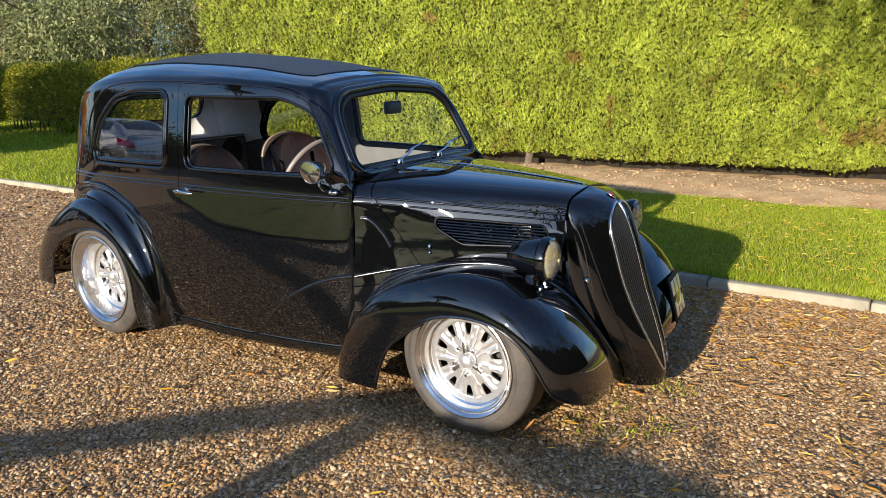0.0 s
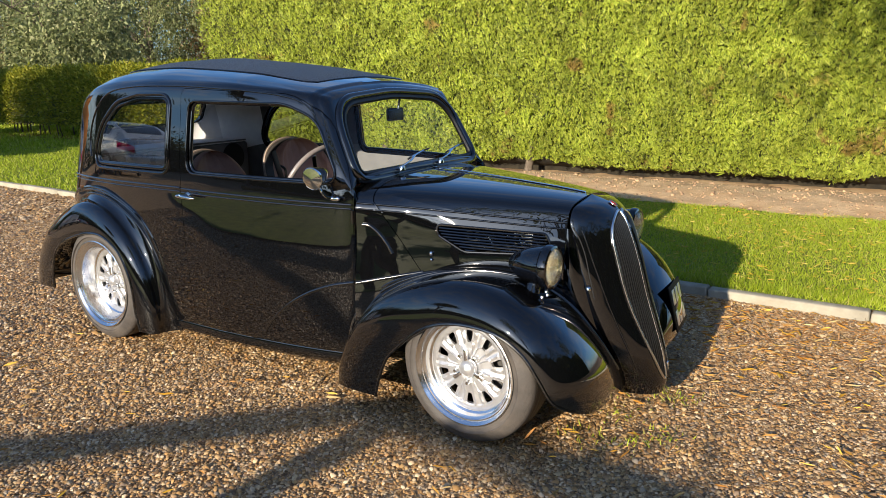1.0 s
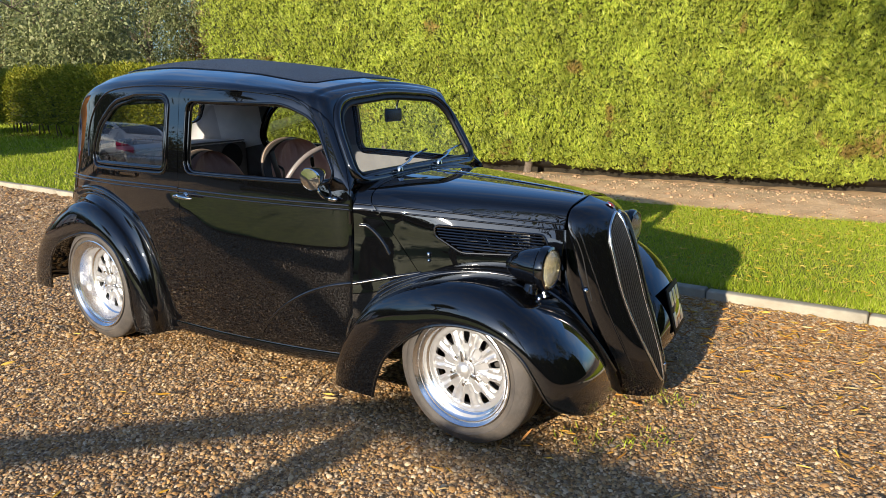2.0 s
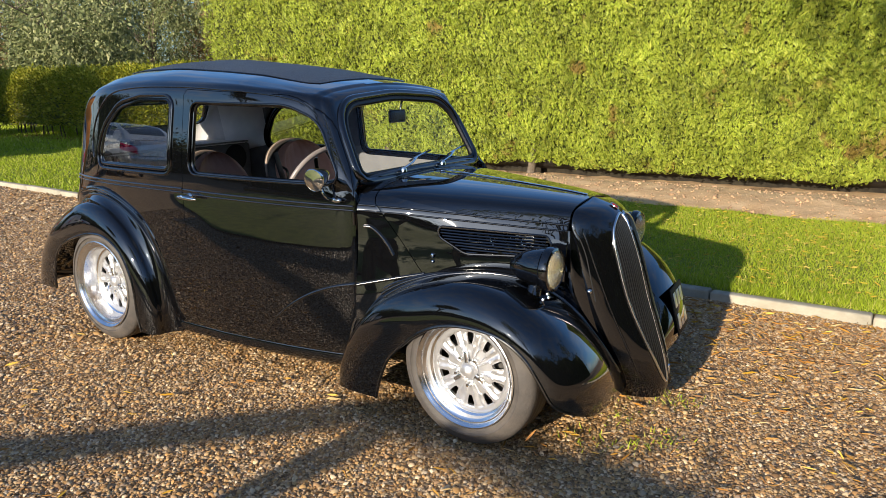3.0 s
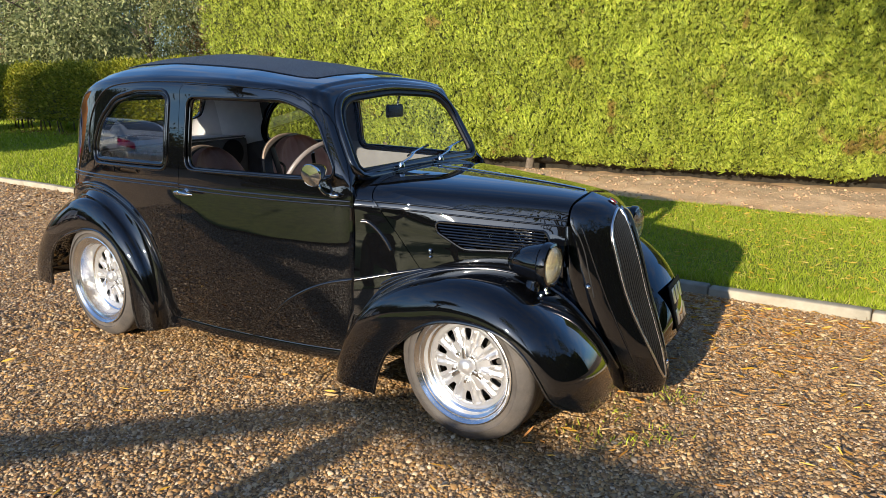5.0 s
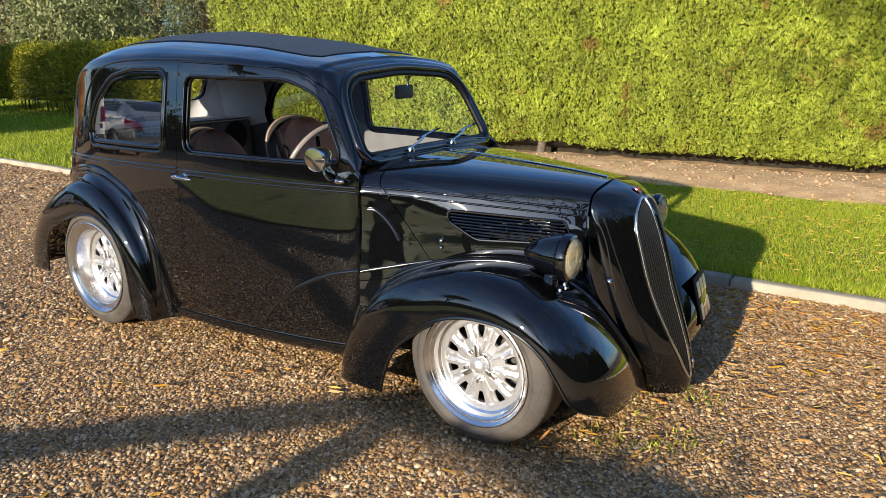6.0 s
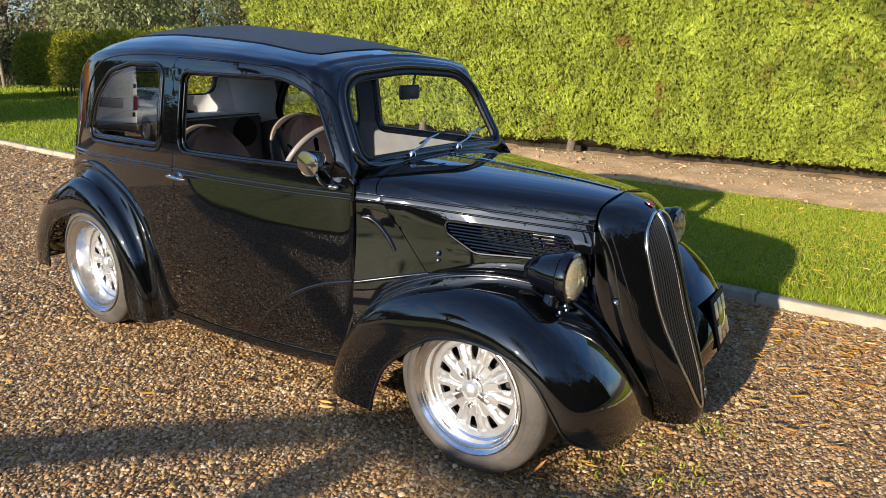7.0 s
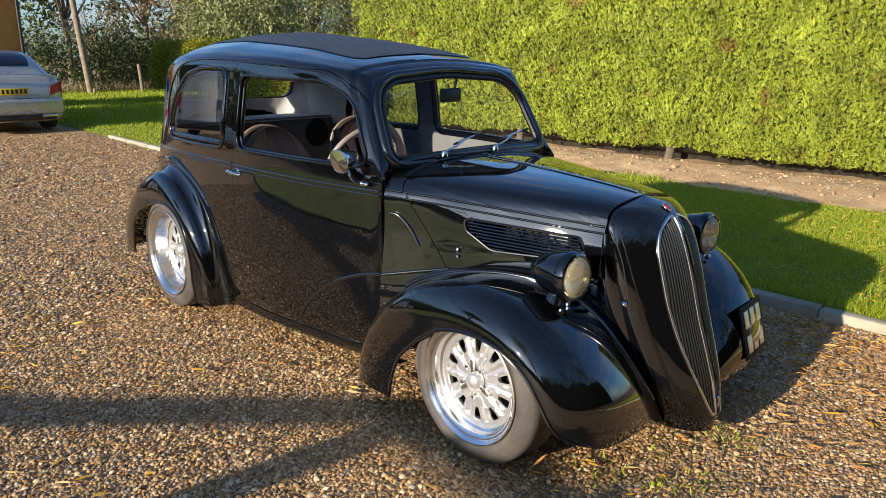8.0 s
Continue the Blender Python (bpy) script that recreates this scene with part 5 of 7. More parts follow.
def mirror_half(me):
    """Keeps the half with y < 0 and adds its mirror image, joined on the middle."""
    bm = bmesh.new()
    bm.from_mesh(me)
    bmesh.ops.bisect_plane(bm, geom=bm.verts[:] + bm.edges[:] + bm.faces[:], dist=1e-5, plane_co=(0, 0, 0), plane_no=(0, 1, 0), clear_outer=True)
    half = bpy.data.meshes.new("half")
    bm.to_mesh(half)
    bm.from_mesh(mirrored(half))
    bmesh.ops.remove_doubles(bm, verts=[v for v in bm.verts if abs(v.co.y) < 1e-3], dist=1e-4)
    out = bpy.data.meshes.new("body")
    bm.to_mesh(out)
    bm.free()
    return out


body_me = cut(shell.copy(), [outline_prism("q", QUARTER_WIN, -0.9, -0.3), outline_prism("d", inflate(DOOR, 0.0028), -0.9, -0.3),
                             screen_prism(REAR_WIN, -0.9, -0.25), box("trim", (0.3, 2.0, 1.0), (1.794, 0, 0.405))], thick=0.016)
body = part("body", mirror_half(body_me), M_PAINT, car, "glossy black steel body shell", 58)

d_me = cut(shell.copy(), [outline_prism("d", DOOR, -0.9, -0.3)], "INTERSECT", thick=0.018)
d_me = cut(d_me, [outline_prism("w", DOOR_WIN, -0.9, -0.2)])
door_r = part("door", d_me, M_PAINT, car, "closed black door", 58)
door_l = part("door", mirrored(d_me), M_PAINT, car, "closed black door", 58)


def on_side(x, z, out=0.0, side=-1):
    """A point on the body's side at (x, z)."""
    s = x + 0.0
    for _ in range(6):
        s = x + float(rake(s)) * max(z - 0.88, 0)
    sec = cabin_section(min(s, 1.62))
    k = int(np.argmin(np.abs(sec[:, 1] - z) + 10 * (sec[:, 0] < 0.3)))
    zz = sec[:, 1]
    top = int(np.argmax(sec[:, 0] < 0.55 * sec[:, 0].max())) or len(sec)
    y = float(np.interp(z, zz[:top], sec[:top, 0]))
    return (x, side * (y + out), z)


def side_line(pts, out=0.0, side=-1):
    return np.array([on_side(x, z, out, side) for x, z in pts])


for side in (-1, 1):
    owner = door_r if side == -1 else door_l
    # rubber seal round the door's opening and the glasses
    w = side_line(np.vstack([DOOR_WIN, DOOR_WIN[:1]]), 0.002, side)
    part("window_bead", tube("bead", w[:-1], 0.0062, 12, True), M_PAINT, owner)
    w = side_line(inflate(DOOR_WIN, -0.004), -0.020, side)
    part("window_seal", tube("seal", w, 0.011, 10, True), M_PAINT, owner)
    w = side_line(inflate(QUARTER_WIN, 0.012), 0.0, side)
    part("window_bead", tube("bead", w, 0.0085, 12, True), M_PAINT, body)
    w = side_line(inflate(QUARTER_WIN, -0.012), -0.010, side)
    part("window_seal", tube("seal", w, 0.0125, 10, True), M_PAINT, body)
    qo = inflate(QUARTER_WIN, -0.004)
    me = bpy.data.meshes.new("pane")
    me.from_pydata([(p[0], side * (0.606 + 0.058 * p[0] - 0.066 * (p[1] - 1.1)), p[1]) for p in qo], [], [list(range(len(qo)))])
    gl = part("quarter_glass", me, M_SIDEGLASS, body, "clear side glass", 0)
    gl.visible_shadow = False
    # waist mouldings and the rain gutter
    for dz, r in ((0.0, 0.005), (-0.018, 0.004)):
        wl_ = side_line([(x, 0.868 + dz + 0.004 * math.sin(3 * x)) for x in np.linspace(-0.50, 0.64, 26)], 0.001, side)
        part("waist_moulding", tube("m", wl_, r, 8), M_BEAD, body)
        wl_ = side_line([(x, 0.868 + dz - 0.018 * (x - 0.65)) for x in np.linspace(0.65, 1.632, 26)], 0.001, side)
        part("waist_moulding", tube("m", wl_, r, 8), M_BEAD, owner)
    gut = spline([(-0.20, 0.98), (-0.215, 1.09), (-0.15, 1.22), (0.0, 1.318), (0.25, 1.352), (0.6, 1.354), (0.90, 1.340), (1.13, 1.322), (1.27, 1.303), (1.36, 1.275), (1.425, 1.222)], 60)
    part("rain_gutter", tube("g", side_line(gut, 0.001, side), 0.0038, 10), M_PAINT, body)

# windscreen glass and seal
def screen_pt(y, z, out=0.0):
    return (1.655 + out - 0.52 * max(z - 0.88, 0), y, z)


sc = inflate(SCREEN, -0.002)
me = bpy.data.meshes.new("pane")
me.from_pydata([screen_pt(p[0], p[1], -0.012) for p in sc], [], [list(range(len(sc)))])
ws = part("windscreen", me, M_GLASS, body, "flat windscreen glass", 0)
ws.visible_shadow = False
part("screen_sill", tube("sill", spline([(1.612, -0.475, 0.945), (1.622, -0.30, 0.958), (1.625, 0, 0.962), (1.622, 0.30, 0.958), (1.612, 0.475, 0.945)], 24), 0.016, 10), M_PAINT, body)
part("screen_seal", tube("seal", [screen_pt(p[0], p[1], 0.0) for p in inflate(SCREEN, -0.004)], 0.013, 8, True), M_TRIM, body)
part("screen_rim", tube("rim", [screen_pt(p[0], p[1], 0.0) for p in inflate(SCREEN, 0.022)], 0.019, 14, True), M_PAINT, body)
me = bpy.data.meshes.new("pane")
me.from_pydata([(-0.56 + 0.65 * (p[1] - 1.165) + 0.35 * p[0] ** 2, p[0], p[1]) for p in REAR_WIN], [], [list(range(len(REAR_WIN)))])
rw = part("rear_glass", me, M_GLASS, body, "rear window glass", 0)
rw.visible_shadow = False

# fabric panel let into the roof
def roof_z(x, y):
    s = x
    for _ in range(8):
        zr = float(curve_at(RZ_X, RZ_Z, s))
        s = x + float(rake(s)) * max(zr - 0.88, 0)
    sec = cabin_section(s)
    half = sec[len(sec) // 2:]
    return float(np.interp(-abs(y), -half[:, 0], half[:, 1]))


def fabric_panel():
    xs, us = np.linspace(-0.22, 1.265, 40), np.linspace(-1, 1, 30)
    g = np.zeros((len(xs), len(us), 3))
    for i, x in enumerate(xs):
        e = max(0.0, (x - 1.20) / 0.065)
        e2 = max(0.0, (-0.10 - x) / 0.12)
        hw = 0.378 * (float(half_width(x)) / 0.66) * (1 - 0.10 * e * e) * (1 - 0.25 * e2 * e2)
        for j, u in enumerate(us):
            y = hw * u
            edge = min(1.0, (1 - abs(u)) / 0.06, (x + 0.22) / 0.05, (1.265 - x) / 0.03)
            g[i, j] = (x, y, roof_z(x, y) + 0.0015 + 0.003 * edge ** 0.5)
    p = part("roof_fabric", grid_mesh("roof_fabric", g), M_FABRIC, body, "matt dark grey roof covering", 60)
    rim = np.vstack([g[:, 0], g[-1, 1:], g[-2::-1, -1], g[0, -2:0:-1]])
    part("roof_fabric_edge", tube("edge", rim, 0.0035, 6, True), M_PAINT, body)


fabric_panel()

# ---- scuttle, bonnet and nose ----
HW_X = [1.62, 1.72, 1.85, 2.00, 2.15, 2.30, 2.44, 2.50]
HW_Y = [0.543, 0.503, 0.450, 0.402, 0.352, 0.302, 0.252, 0.228]
HZ_X = [1.60, 1.70, 1.90, 2.15, 2.35, 2.50]
HZ_Z = [0.958, 0.952, 0.940, 0.920, 0.902, 0.884]


def bonnet_section(x, n=46):
    w, zt = float(curve_at(HW_X, HW_Y, x)), float(curve_at(HZ_X, HZ_Z, x))
    zs = 0.845 - 0.055 * (x - 1.70) / 0.79
    # below the mouldings the side flares out a little, more towards the nose
    k = 0.015 * float(np.clip((x - 1.74) / 0.35, 0, 1))
    pts = [(w + 0.035, 0.28), (w + 0.030, 0.45), (w + 0.012 + k, 0.60), (w + 0.002 + k, 0.70), (w + k, zs - 0.068), (w, zs - 0.014), (w - 0.012, zs + 0.022), (w * 0.90, zs + (zt - zs) * 0.56), (w * 0.68, zs + (zt - zs) * 0.82), (w * 0.36, zs + (zt - zs) * 0.955), (0, zt)]
    return spline(pts, n)


TAB_X = np.linspace(1.55, 2.52, 140)
TAB = np.array([bonnet_section(x) for x in TAB_X])


def bonnet_grid(start, end, n):
    """Rows between two edges given as functions of height."""
    rows = []
    z_ref = bonnet_section(1.85)[:, 1]
    for u in np.linspace(0, 1, n):
        x = start(z_ref) + u * (end(z_ref) - start(z_ref))
        y = np.array([np.interp(x[k], TAB_X, TAB[:, k, 0]) for k in range(len(x))])
        z = np.array([np.interp(x[k], TAB_X, TAB[:, k, 1]) for k in range(len(x))])
        lean = 0.05 * np.clip((z - 0.84) / 0.11, 0, 1) * np.clip(1 - (x - 1.62) / 0.5, 0, 1)
        rows.append(np.stack([x - lean, y, z], 1))
    return np.array(rows)


def split_line(z):
    return 1.722 + 0.80 * np.clip(0.835 - z, 0, 1)


g = bonnet_grid(lambda z: 1.646 - 0.03 * np.clip((z - 0.86) / 0.05, 0, 1), lambda z: split_line(z) - 0.004, 12)
me = oriented(grid_mesh("scuttle", both_sides(g)), (1.7, 0, 0.6))
scuttle = part("scuttle", cut(me, [], thick=0.01), M_PAINT, car, "black scuttle ahead of the windscreen", 40)

NW = 46
gb = bonnet_grid(split_line, lambda z: 2.486 + 0 * z, 46)
# column where the bonnet top begins, just below the waist line
kz = int(np.argmin(np.abs(bonnet_section(2.1)[:, 1] - 0.815)))
top = both_sides(gb[:, kz:])
me = oriented(grid_mesh("bonnet", top), (2.1, 0, 0.5))
bonnet = part("bonnet", cut(me, [], thick=0.008), M_PAINT, car, "long black bonnet with a bright centre strip", 40)
LOUV = rounded([(1.985, 0.775, 0.02), (2.41, 0.752, 0.02), (2.44, 0.70, 0.05), (2.38, 0.675, 0.05), (2.10, 0.672, 0.08), (1.995, 0.735, 0.03)])
for side in (-1, 1):
    gs = gb[:, :kz + 1].copy()
    me = oriented(grid_mesh("side", gs), (2.1, 0, 0.6))
    me = cut(me, [outline_prism("l", LOUV, 0.1, 0.7)], thick=0.008)
    if side == -1:
        me = mirrored(me)
    panel = part("bonnet_side", me, M_PAINT, car, "black bonnet side with slatted vent", 40)

    def bon_pt(x, z, out=0.0, side=side):
        s = bonnet_section(x)
        return (x, side * (float(np.interp(z, s[:30, 1], s[:30, 0])) + out), z)

    part("vent_rim", tube("rim", [bon_pt(p[0], p[1], 0.001) for p in inflate(LOUV, 0.004)[::2]], 0.0055, 8, True), M_BEAD, panel)
    for k in range(8):
        f = (k + 0.5) / 8
        xs = [p for p in np.linspace(1.985, 2.44, 60)]
        zl = [0.770 - 0.050 * (x - 1.985) - 0.095 * f + 0.0 for x in xs]
        ok = []
        for x, z in zip(xs, zl):
            inside = False
            m = len(LOUV)
            for i in range(m):
                (xa, za), (xb, zb) = LOUV[i], LOUV[(i + 1) % m]
                if (za > z) != (zb > z) and x < (xb - xa) * (z - za) / (zb - za) + xa:
                    inside = not inside
            if inside:
                ok.append(bon_pt(x, z, -0.004))
        if len(ok) > 3:
            part("slat", tube("slat", ok[::2], 0.0042, 6), M_PAINT, panel)
    # paired mouldings that carry the waist line to the nose
    for dz, r in ((0.010, 0.0046), (-0.014, 0.0042)):
        ln = [bon_pt(x, 0.845 - 0.055 * (x - 1.70) / 0.79 + dz, 0.0005) for x in np.linspace(1.726, 2.484, 30)]
        part("moulding", tube("m", ln, r, 10), M_PAINT, panel)
# engine bay seen dark behind the slats
part("engine_bay", box("bay", (0.62, 0.36, 0.34), (2.08, 0, 0.66), 0.03), M_UNDER, car)
ridge = [(x, 0, float(curve_at(HZ_X, HZ_Z, x)) + 0.003) for x in np.linspace(1.68, 2.46, 20)]
ridge[0] = (1.672, 0, ridge[0][2])
part("centre_strip", tube("strip", ridge, 0.0038, 8, flat=0.8), M_CHROME, bonnet, "thin bright bonnet strip")

# nose: a prow that carries the grille
NV = [0.00, 0.10, 0.22, 0.36, 0.50, 0.64, 0.76, 0.86, 0.93, 1.00]
N_SX = [2.700, 2.685, 2.652, 2.612, 2.578, 2.548, 2.518, 2.497, 2.490, 2.488]
N_SY = [0.113, 0.146, 0.188, 0.214, 0.225, 0.231, 0.232, 0.226, 0.185, 0.001]
N_SZ = [0.085, 0.155, 0.260, 0.385, 0.500, 0.620, 0.725, 0.800, 0.852, 0.8835]
N_CX = [2.828, 2.840, 2.822, 2.782, 2.740, 2.702, 2.664, 2.627, 2.575, 2.489]
N_CZ = [0.075, 0.130, 0.235, 0.365, 0.490, 0.625, 0.735, 0.810, 0.853, 0.884]


def nose_row(v, n=26):
    sx, sy, sz, cx, cz = (float(curve_at(NV, a, v)) for a in (N_SX, N_SY, N_SZ, N_CX, N_CZ))
    th = np.linspace(0, math.pi / 2, n)
    y = sy * np.cos(th) ** 1.15
    q = np.clip(y / max(sy, 1e-6), 0, 1)
    x = sx + (cx - sx) * (1 - q ** 1.75) ** (1 / 1.5)
    z = sz + (cz - sz) * np.sin(th) ** 2
    return np.stack([x, y, z], 1)


gn = np.array([nose_row(v) for v in np.linspace(0, 1, 60)])
me = oriented(grid_mesh("nose", both_sides(gn)), (2.4, 0, 0.45))
nose = part("nose", cut(me, [], thick=0.006), M_PAINT, car, "black prow-shaped nose cowl", 50)

# flank between the bonnet side and the nose
for side in (-1, 1):
    sec = bonnet_section(2.486)
    fl = []
    for p in gn[4:50, 0]:
        yb = float(np.interp(p[2], sec[:30, 1], sec[:30, 0])) - 0.004
        q = np.array([2.478, yb, p[2]])
        e = np.array([p[0], p[1] - 0.002, p[2]])
        fl.append([(q + (e - q) * u + np.array([0, 0.010 * math.sin(math.pi * u), 0])) * np.array([1, side, 1]) for u in np.linspace(0, 1, 9)])
    me = oriented(grid_mesh("flank", np.array(fl)), (2.4, 0, 0.5))
    part("nose_flank", me, M_PAINT, nose, "", 60)


def nose_pt(y, z, out=0.0):
    """A point on the prow's front at half width y and height z."""
    lo, hi = 0.0, 1.0
    for _ in range(26):
        v = (lo + hi) / 2
        r = nose_row(v, 60)
        zz = float(np.interp(-abs(y), -r[:, 1], r[:, 2]))
        lo, hi = (v, hi) if zz < z else (lo, v)
    r = nose_row((lo + hi) / 2, 60)
    x = float(np.interp(-abs(y), -r[:, 1], r[:, 0]))
    return np.array((x + out, y, z))


GZ = [0.146, 0.17, 0.22, 0.32, 0.45, 0.60, 0.70, 0.765, 0.805, 0.826]
GW = [0.012, 0.028, 0.048, 0.080, 0.106, 0.118, 0.116, 0.100, 0.066, 0.020]
for side in (-1, 1):
    zz = np.linspace(0.146, 0.826, 44)
    outer = [nose_pt(side * (float(curve_at(GZ, GW, z)) + 0.010), z, 0.003) for z in zz]
    inner = [nose_pt(side * 0.010, z, 0.004) for z in zz]
    loop = np.array(outer + inner[::-1])
    grille = part("grille", tube("frame", spline(loop, 120, True), 0.0056, 10, True), M_BRIGHT, nose, "chrome-edged grille half")
    back = np.array([[nose_pt(side * (0.010 + float(curve_at(GZ, GW, z)) * u), z, 0.0012) for u in (0, 0.33, 0.66, 1)] for z in zz])
    part("grille_backing", grid_mesh("backing", back), M_UNDER, nose)
    for k in range(11):
        u = (k + 0.6) / 11.4 * 0.118
        col = [nose_pt(side * (0.010 + u), z, 0.0035) for z in zz if float(curve_at(GZ, GW, z)) > u + 0.002]
        if len(col) > 3:
            part("grille_bar", tube("bar", col, 0.0026, 6), M_TRIM, nose)
part("centre_bar", tube("bar", [nose_pt(0, z, 0.006) for z in np.linspace(0.14, 0.82, 30)], 0.0085, 8), M_PAINT, nose)
tip = box("tip", (0.010, 0.014, 0.050), tuple(nose_pt(0, 0.19, 0.012)), 0.007, 3)
part("bright_tip", tip, M_CHROME, nose)
bp_ = (2.583, 0, 0.853)
bd = lathe("badge", [(0.0, 0.008), (0.012, 0.007), (0.021, 0.003), (0.024, 0.0)], "z", 24)
bd.transform(pose(*bp_, 0, 32, 0) @ Matrix.Diagonal((0.75, 0.5, 0.7, 1)))
badge = part("badge", bd, M_RED, nose, "small red enamel badge")
rg = lathe("badge_ring", [(0.0225, 0.004), (0.026, 0.005), (0.028, 0.0)], "z", 24)
rg.transform(pose(*bp_, 0, 32, 0) @ Matrix.Diagonal((0.75, 0.5, 0.7, 1)))
part("badge_ring", rg, M_CHROME, badge)


# ---- wings ----
def wing(inner, crown, lip, n=70, m=14):
    a, b, c = (spline(r, n) for r in (inner, crown, lip))
    th = np.linspace(0, math.pi / 2, m)
    rows = []
    for i in range(n):
        d1, d2 = a[i] - b[i], c[i] - b[i]
        y1, y2 = np.array([0, d1[1], 0]), np.array([0, d2[1], 0])
        r1, r2 = d1 - y1, d2 - y2
        left = [b[i] + y1 * math.sin(t) + r1 * (1 - math.cos(t)) for t in th[::-1]]
        right = [b[i] + y2 * math.sin(t) + r2 * (1 - math.cos(t)) for t in th[1:]]
        rows.append(left + right)
    return np.array(rows), a, b, c


F_CROWN = [(1.600, -0.645, 0.075), (1.622, -0.650, 0.18), (1.69, -0.655, 0.32), (1.80, -0.650, 0.45), (1.96, -0.640, 0.555), (2.13, -0.625, 0.612), (2.30, -0.610, 0.625), (2.46, -0.590, 0.588), (2.60, -0.560, 0.500), (2.69, -0.520, 0.395), (2.735, -0.475, 0.30), (2.750, -0.440, 0.22), (2.742, -0.420, 0.16)]
F_LIP = [(1.845, -0.690, 0.085), (1.875, -0.700, 0.17), (1.93, -0.712, 0.275), (2.00, -0.720, 0.345), (2.085, -0.725, 0.415), (2.19, -0.725, 0.468), (2.32, -0.725, 0.488), (2.45, -0.722, 0.472), (2.545, -0.712, 0.412), (2.605, -0.700, 0.325), (2.645, -0.682, 0.25), (2.68, -0.640, 0.212), (2.71, -0.580, 0.186)]
F_INNER = [(1.565, -0.555, 0.075), (1.585, -0.555, 0.20), (1.63, -0.545, 0.36), (1.745, -0.510, 0.49), (1.91, -0.462, 0.562), (2.08, -0.412, 0.588), (2.25, -0.352, 0.585), (2.38, -0.296, 0.548), (2.48, -0.252, 0.468), (2.56, -0.228, 0.36), (2.625, -0.192, 0.25), (2.672, -0.150, 0.165), (2.70, -0.125, 0.094)]
R_CROWN = [(0.40, -0.690, 0.09), (0.39, -0.695, 0.24), (0.335, -0.700, 0.43), (0.22, -0.700, 0.60), (0.05, -0.695, 0.715), (-0.13, -0.685, 0.745), (-0.32, -0.675, 0.685), (-0.50, -0.665, 0.575), (-0.64, -0.655, 0.455), (-0.735, -0.645, 0.32), (-0.775, -0.640, 0.195)]
R_LIP = [(0.30, -0.745, 0.10), (0.283, -0.750, 0.20), (0.272, -0.752, 0.36), (0.205, -0.755, 0.51), (0.09, -0.756, 0.585), (-0.03, -0.756, 0.592), (-0.17, -0.752, 0.56), (-0.31, -0.745, 0.505), (-0.40, -0.738, 0.43), (-0.455, -0.730, 0.32), (-0.475, -0.725, 0.216)]
R_INNER = [(0.475, -0.620, 0.10), (0.462, -0.635, 0.25), (0.435, -0.650, 0.42), (0.37, -0.656, 0.58), (0.24, -0.655, 0.70), (0.03, -0.640, 0.785), (-0.18, -0.610, 0.80), (-0.40, -0.550, 0.75), (-0.56, -0.465, 0.64), (-0.655, -0.40, 0.46), (-0.70, -0.37, 0.20)]

def further_back(rail):
    return [(x - 0.042 * float(np.clip((0.25 - x) / 0.7, 0, 1)), y - 0.012 * float(np.clip((0.25 - x) / 0.7, 0, 1)), z) for x, y, z in rail]


R_INNER, R_CROWN, R_LIP = further_back(R_INNER), further_back(R_CROWN), further_back(R_LIP)
for rails, nm, lbl in (((F_INNER, F_CROWN, F_LIP), "front_wing", "swept black front wing"), ((R_INNER, R_CROWN, R_LIP), "rear_wing", "rounded black rear wing")):
    g, a, b, c = wing(*rails)
    for side in (-1, 1):
        me = oriented(grid_mesh(nm, g), (2.2 if nm == "front_wing" else 0.0, -0.55, 0.15))
        if side == 1:
            me = mirrored(me)
        me = cut(me, [], thick=0.006)
        w = part(nm, me, M_PAINT, car, lbl, 50)
        ed = np.array(c)
        br = tube("edge", ed * np.array([1, -side, 1]), 0.0065, 8)
        part("rolled_edge", br, M_BEAD, w)
        if nm == "rear_wing":
            fl = np.array([(0.004 + 1.03 * p[0], p[1] - 0.003, 0.10 + 1.02 * (p[2] - 0.10)) for p in a[3:52]])
            part("wing_flange", tube("flange", fl * np.array([1, -side, 1]), 0.009, 8), M_PAINT, w)
        for q_ in ((2, 5) if nm == "front_wing" else (3,)):
            bd_ = g[(18 if nm == "front_wing" else 8):(66 if nm == "front_wing" else 46), q_] * np.array([1, -side, 1])
            part("wing_bead", tube("bead", bd_, 0.0062, 10), M_BEAD, w)
        pi_ = tube("piping", a * np.array([1, -side, 1]), 0.0075, 8)
        part("wing_piping", pi_, M_BEAD, w)

# sills, floor pan
for side in (-1, 1):
    g = np.array([[(x, side * (float(half_width(min(x, 1.66))) - 0.045 + o), z) for o, z in ((0.01, 0.165), (0.016, 0.15), (0.012, 0.12), (-0.01, 0.10), (-0.06, 0.10))] for x in np.linspace(0.34, 1.66, 20)])
    part("sill", grid_mesh("sill", g), M_PAINT, car, "black sill below the door")
part("floor_pan", box("pan", (2.9, 0.86, 0.05), (1.05, 0, 0.20), 0.02), M_UNDER, car)
part("front_bulkhead", box("bulkhead", (0.04, 0.95, 0.62), (1.62, 0, 0.55), 0.02), M_UNDER, car)
for ax in (0.0, 2.286):
    part("axle", tube("axle", [(ax, y, 0.29) for y in np.linspace(-0.52, 0.52, 5)], 0.035, 10), M_UNDER, car)


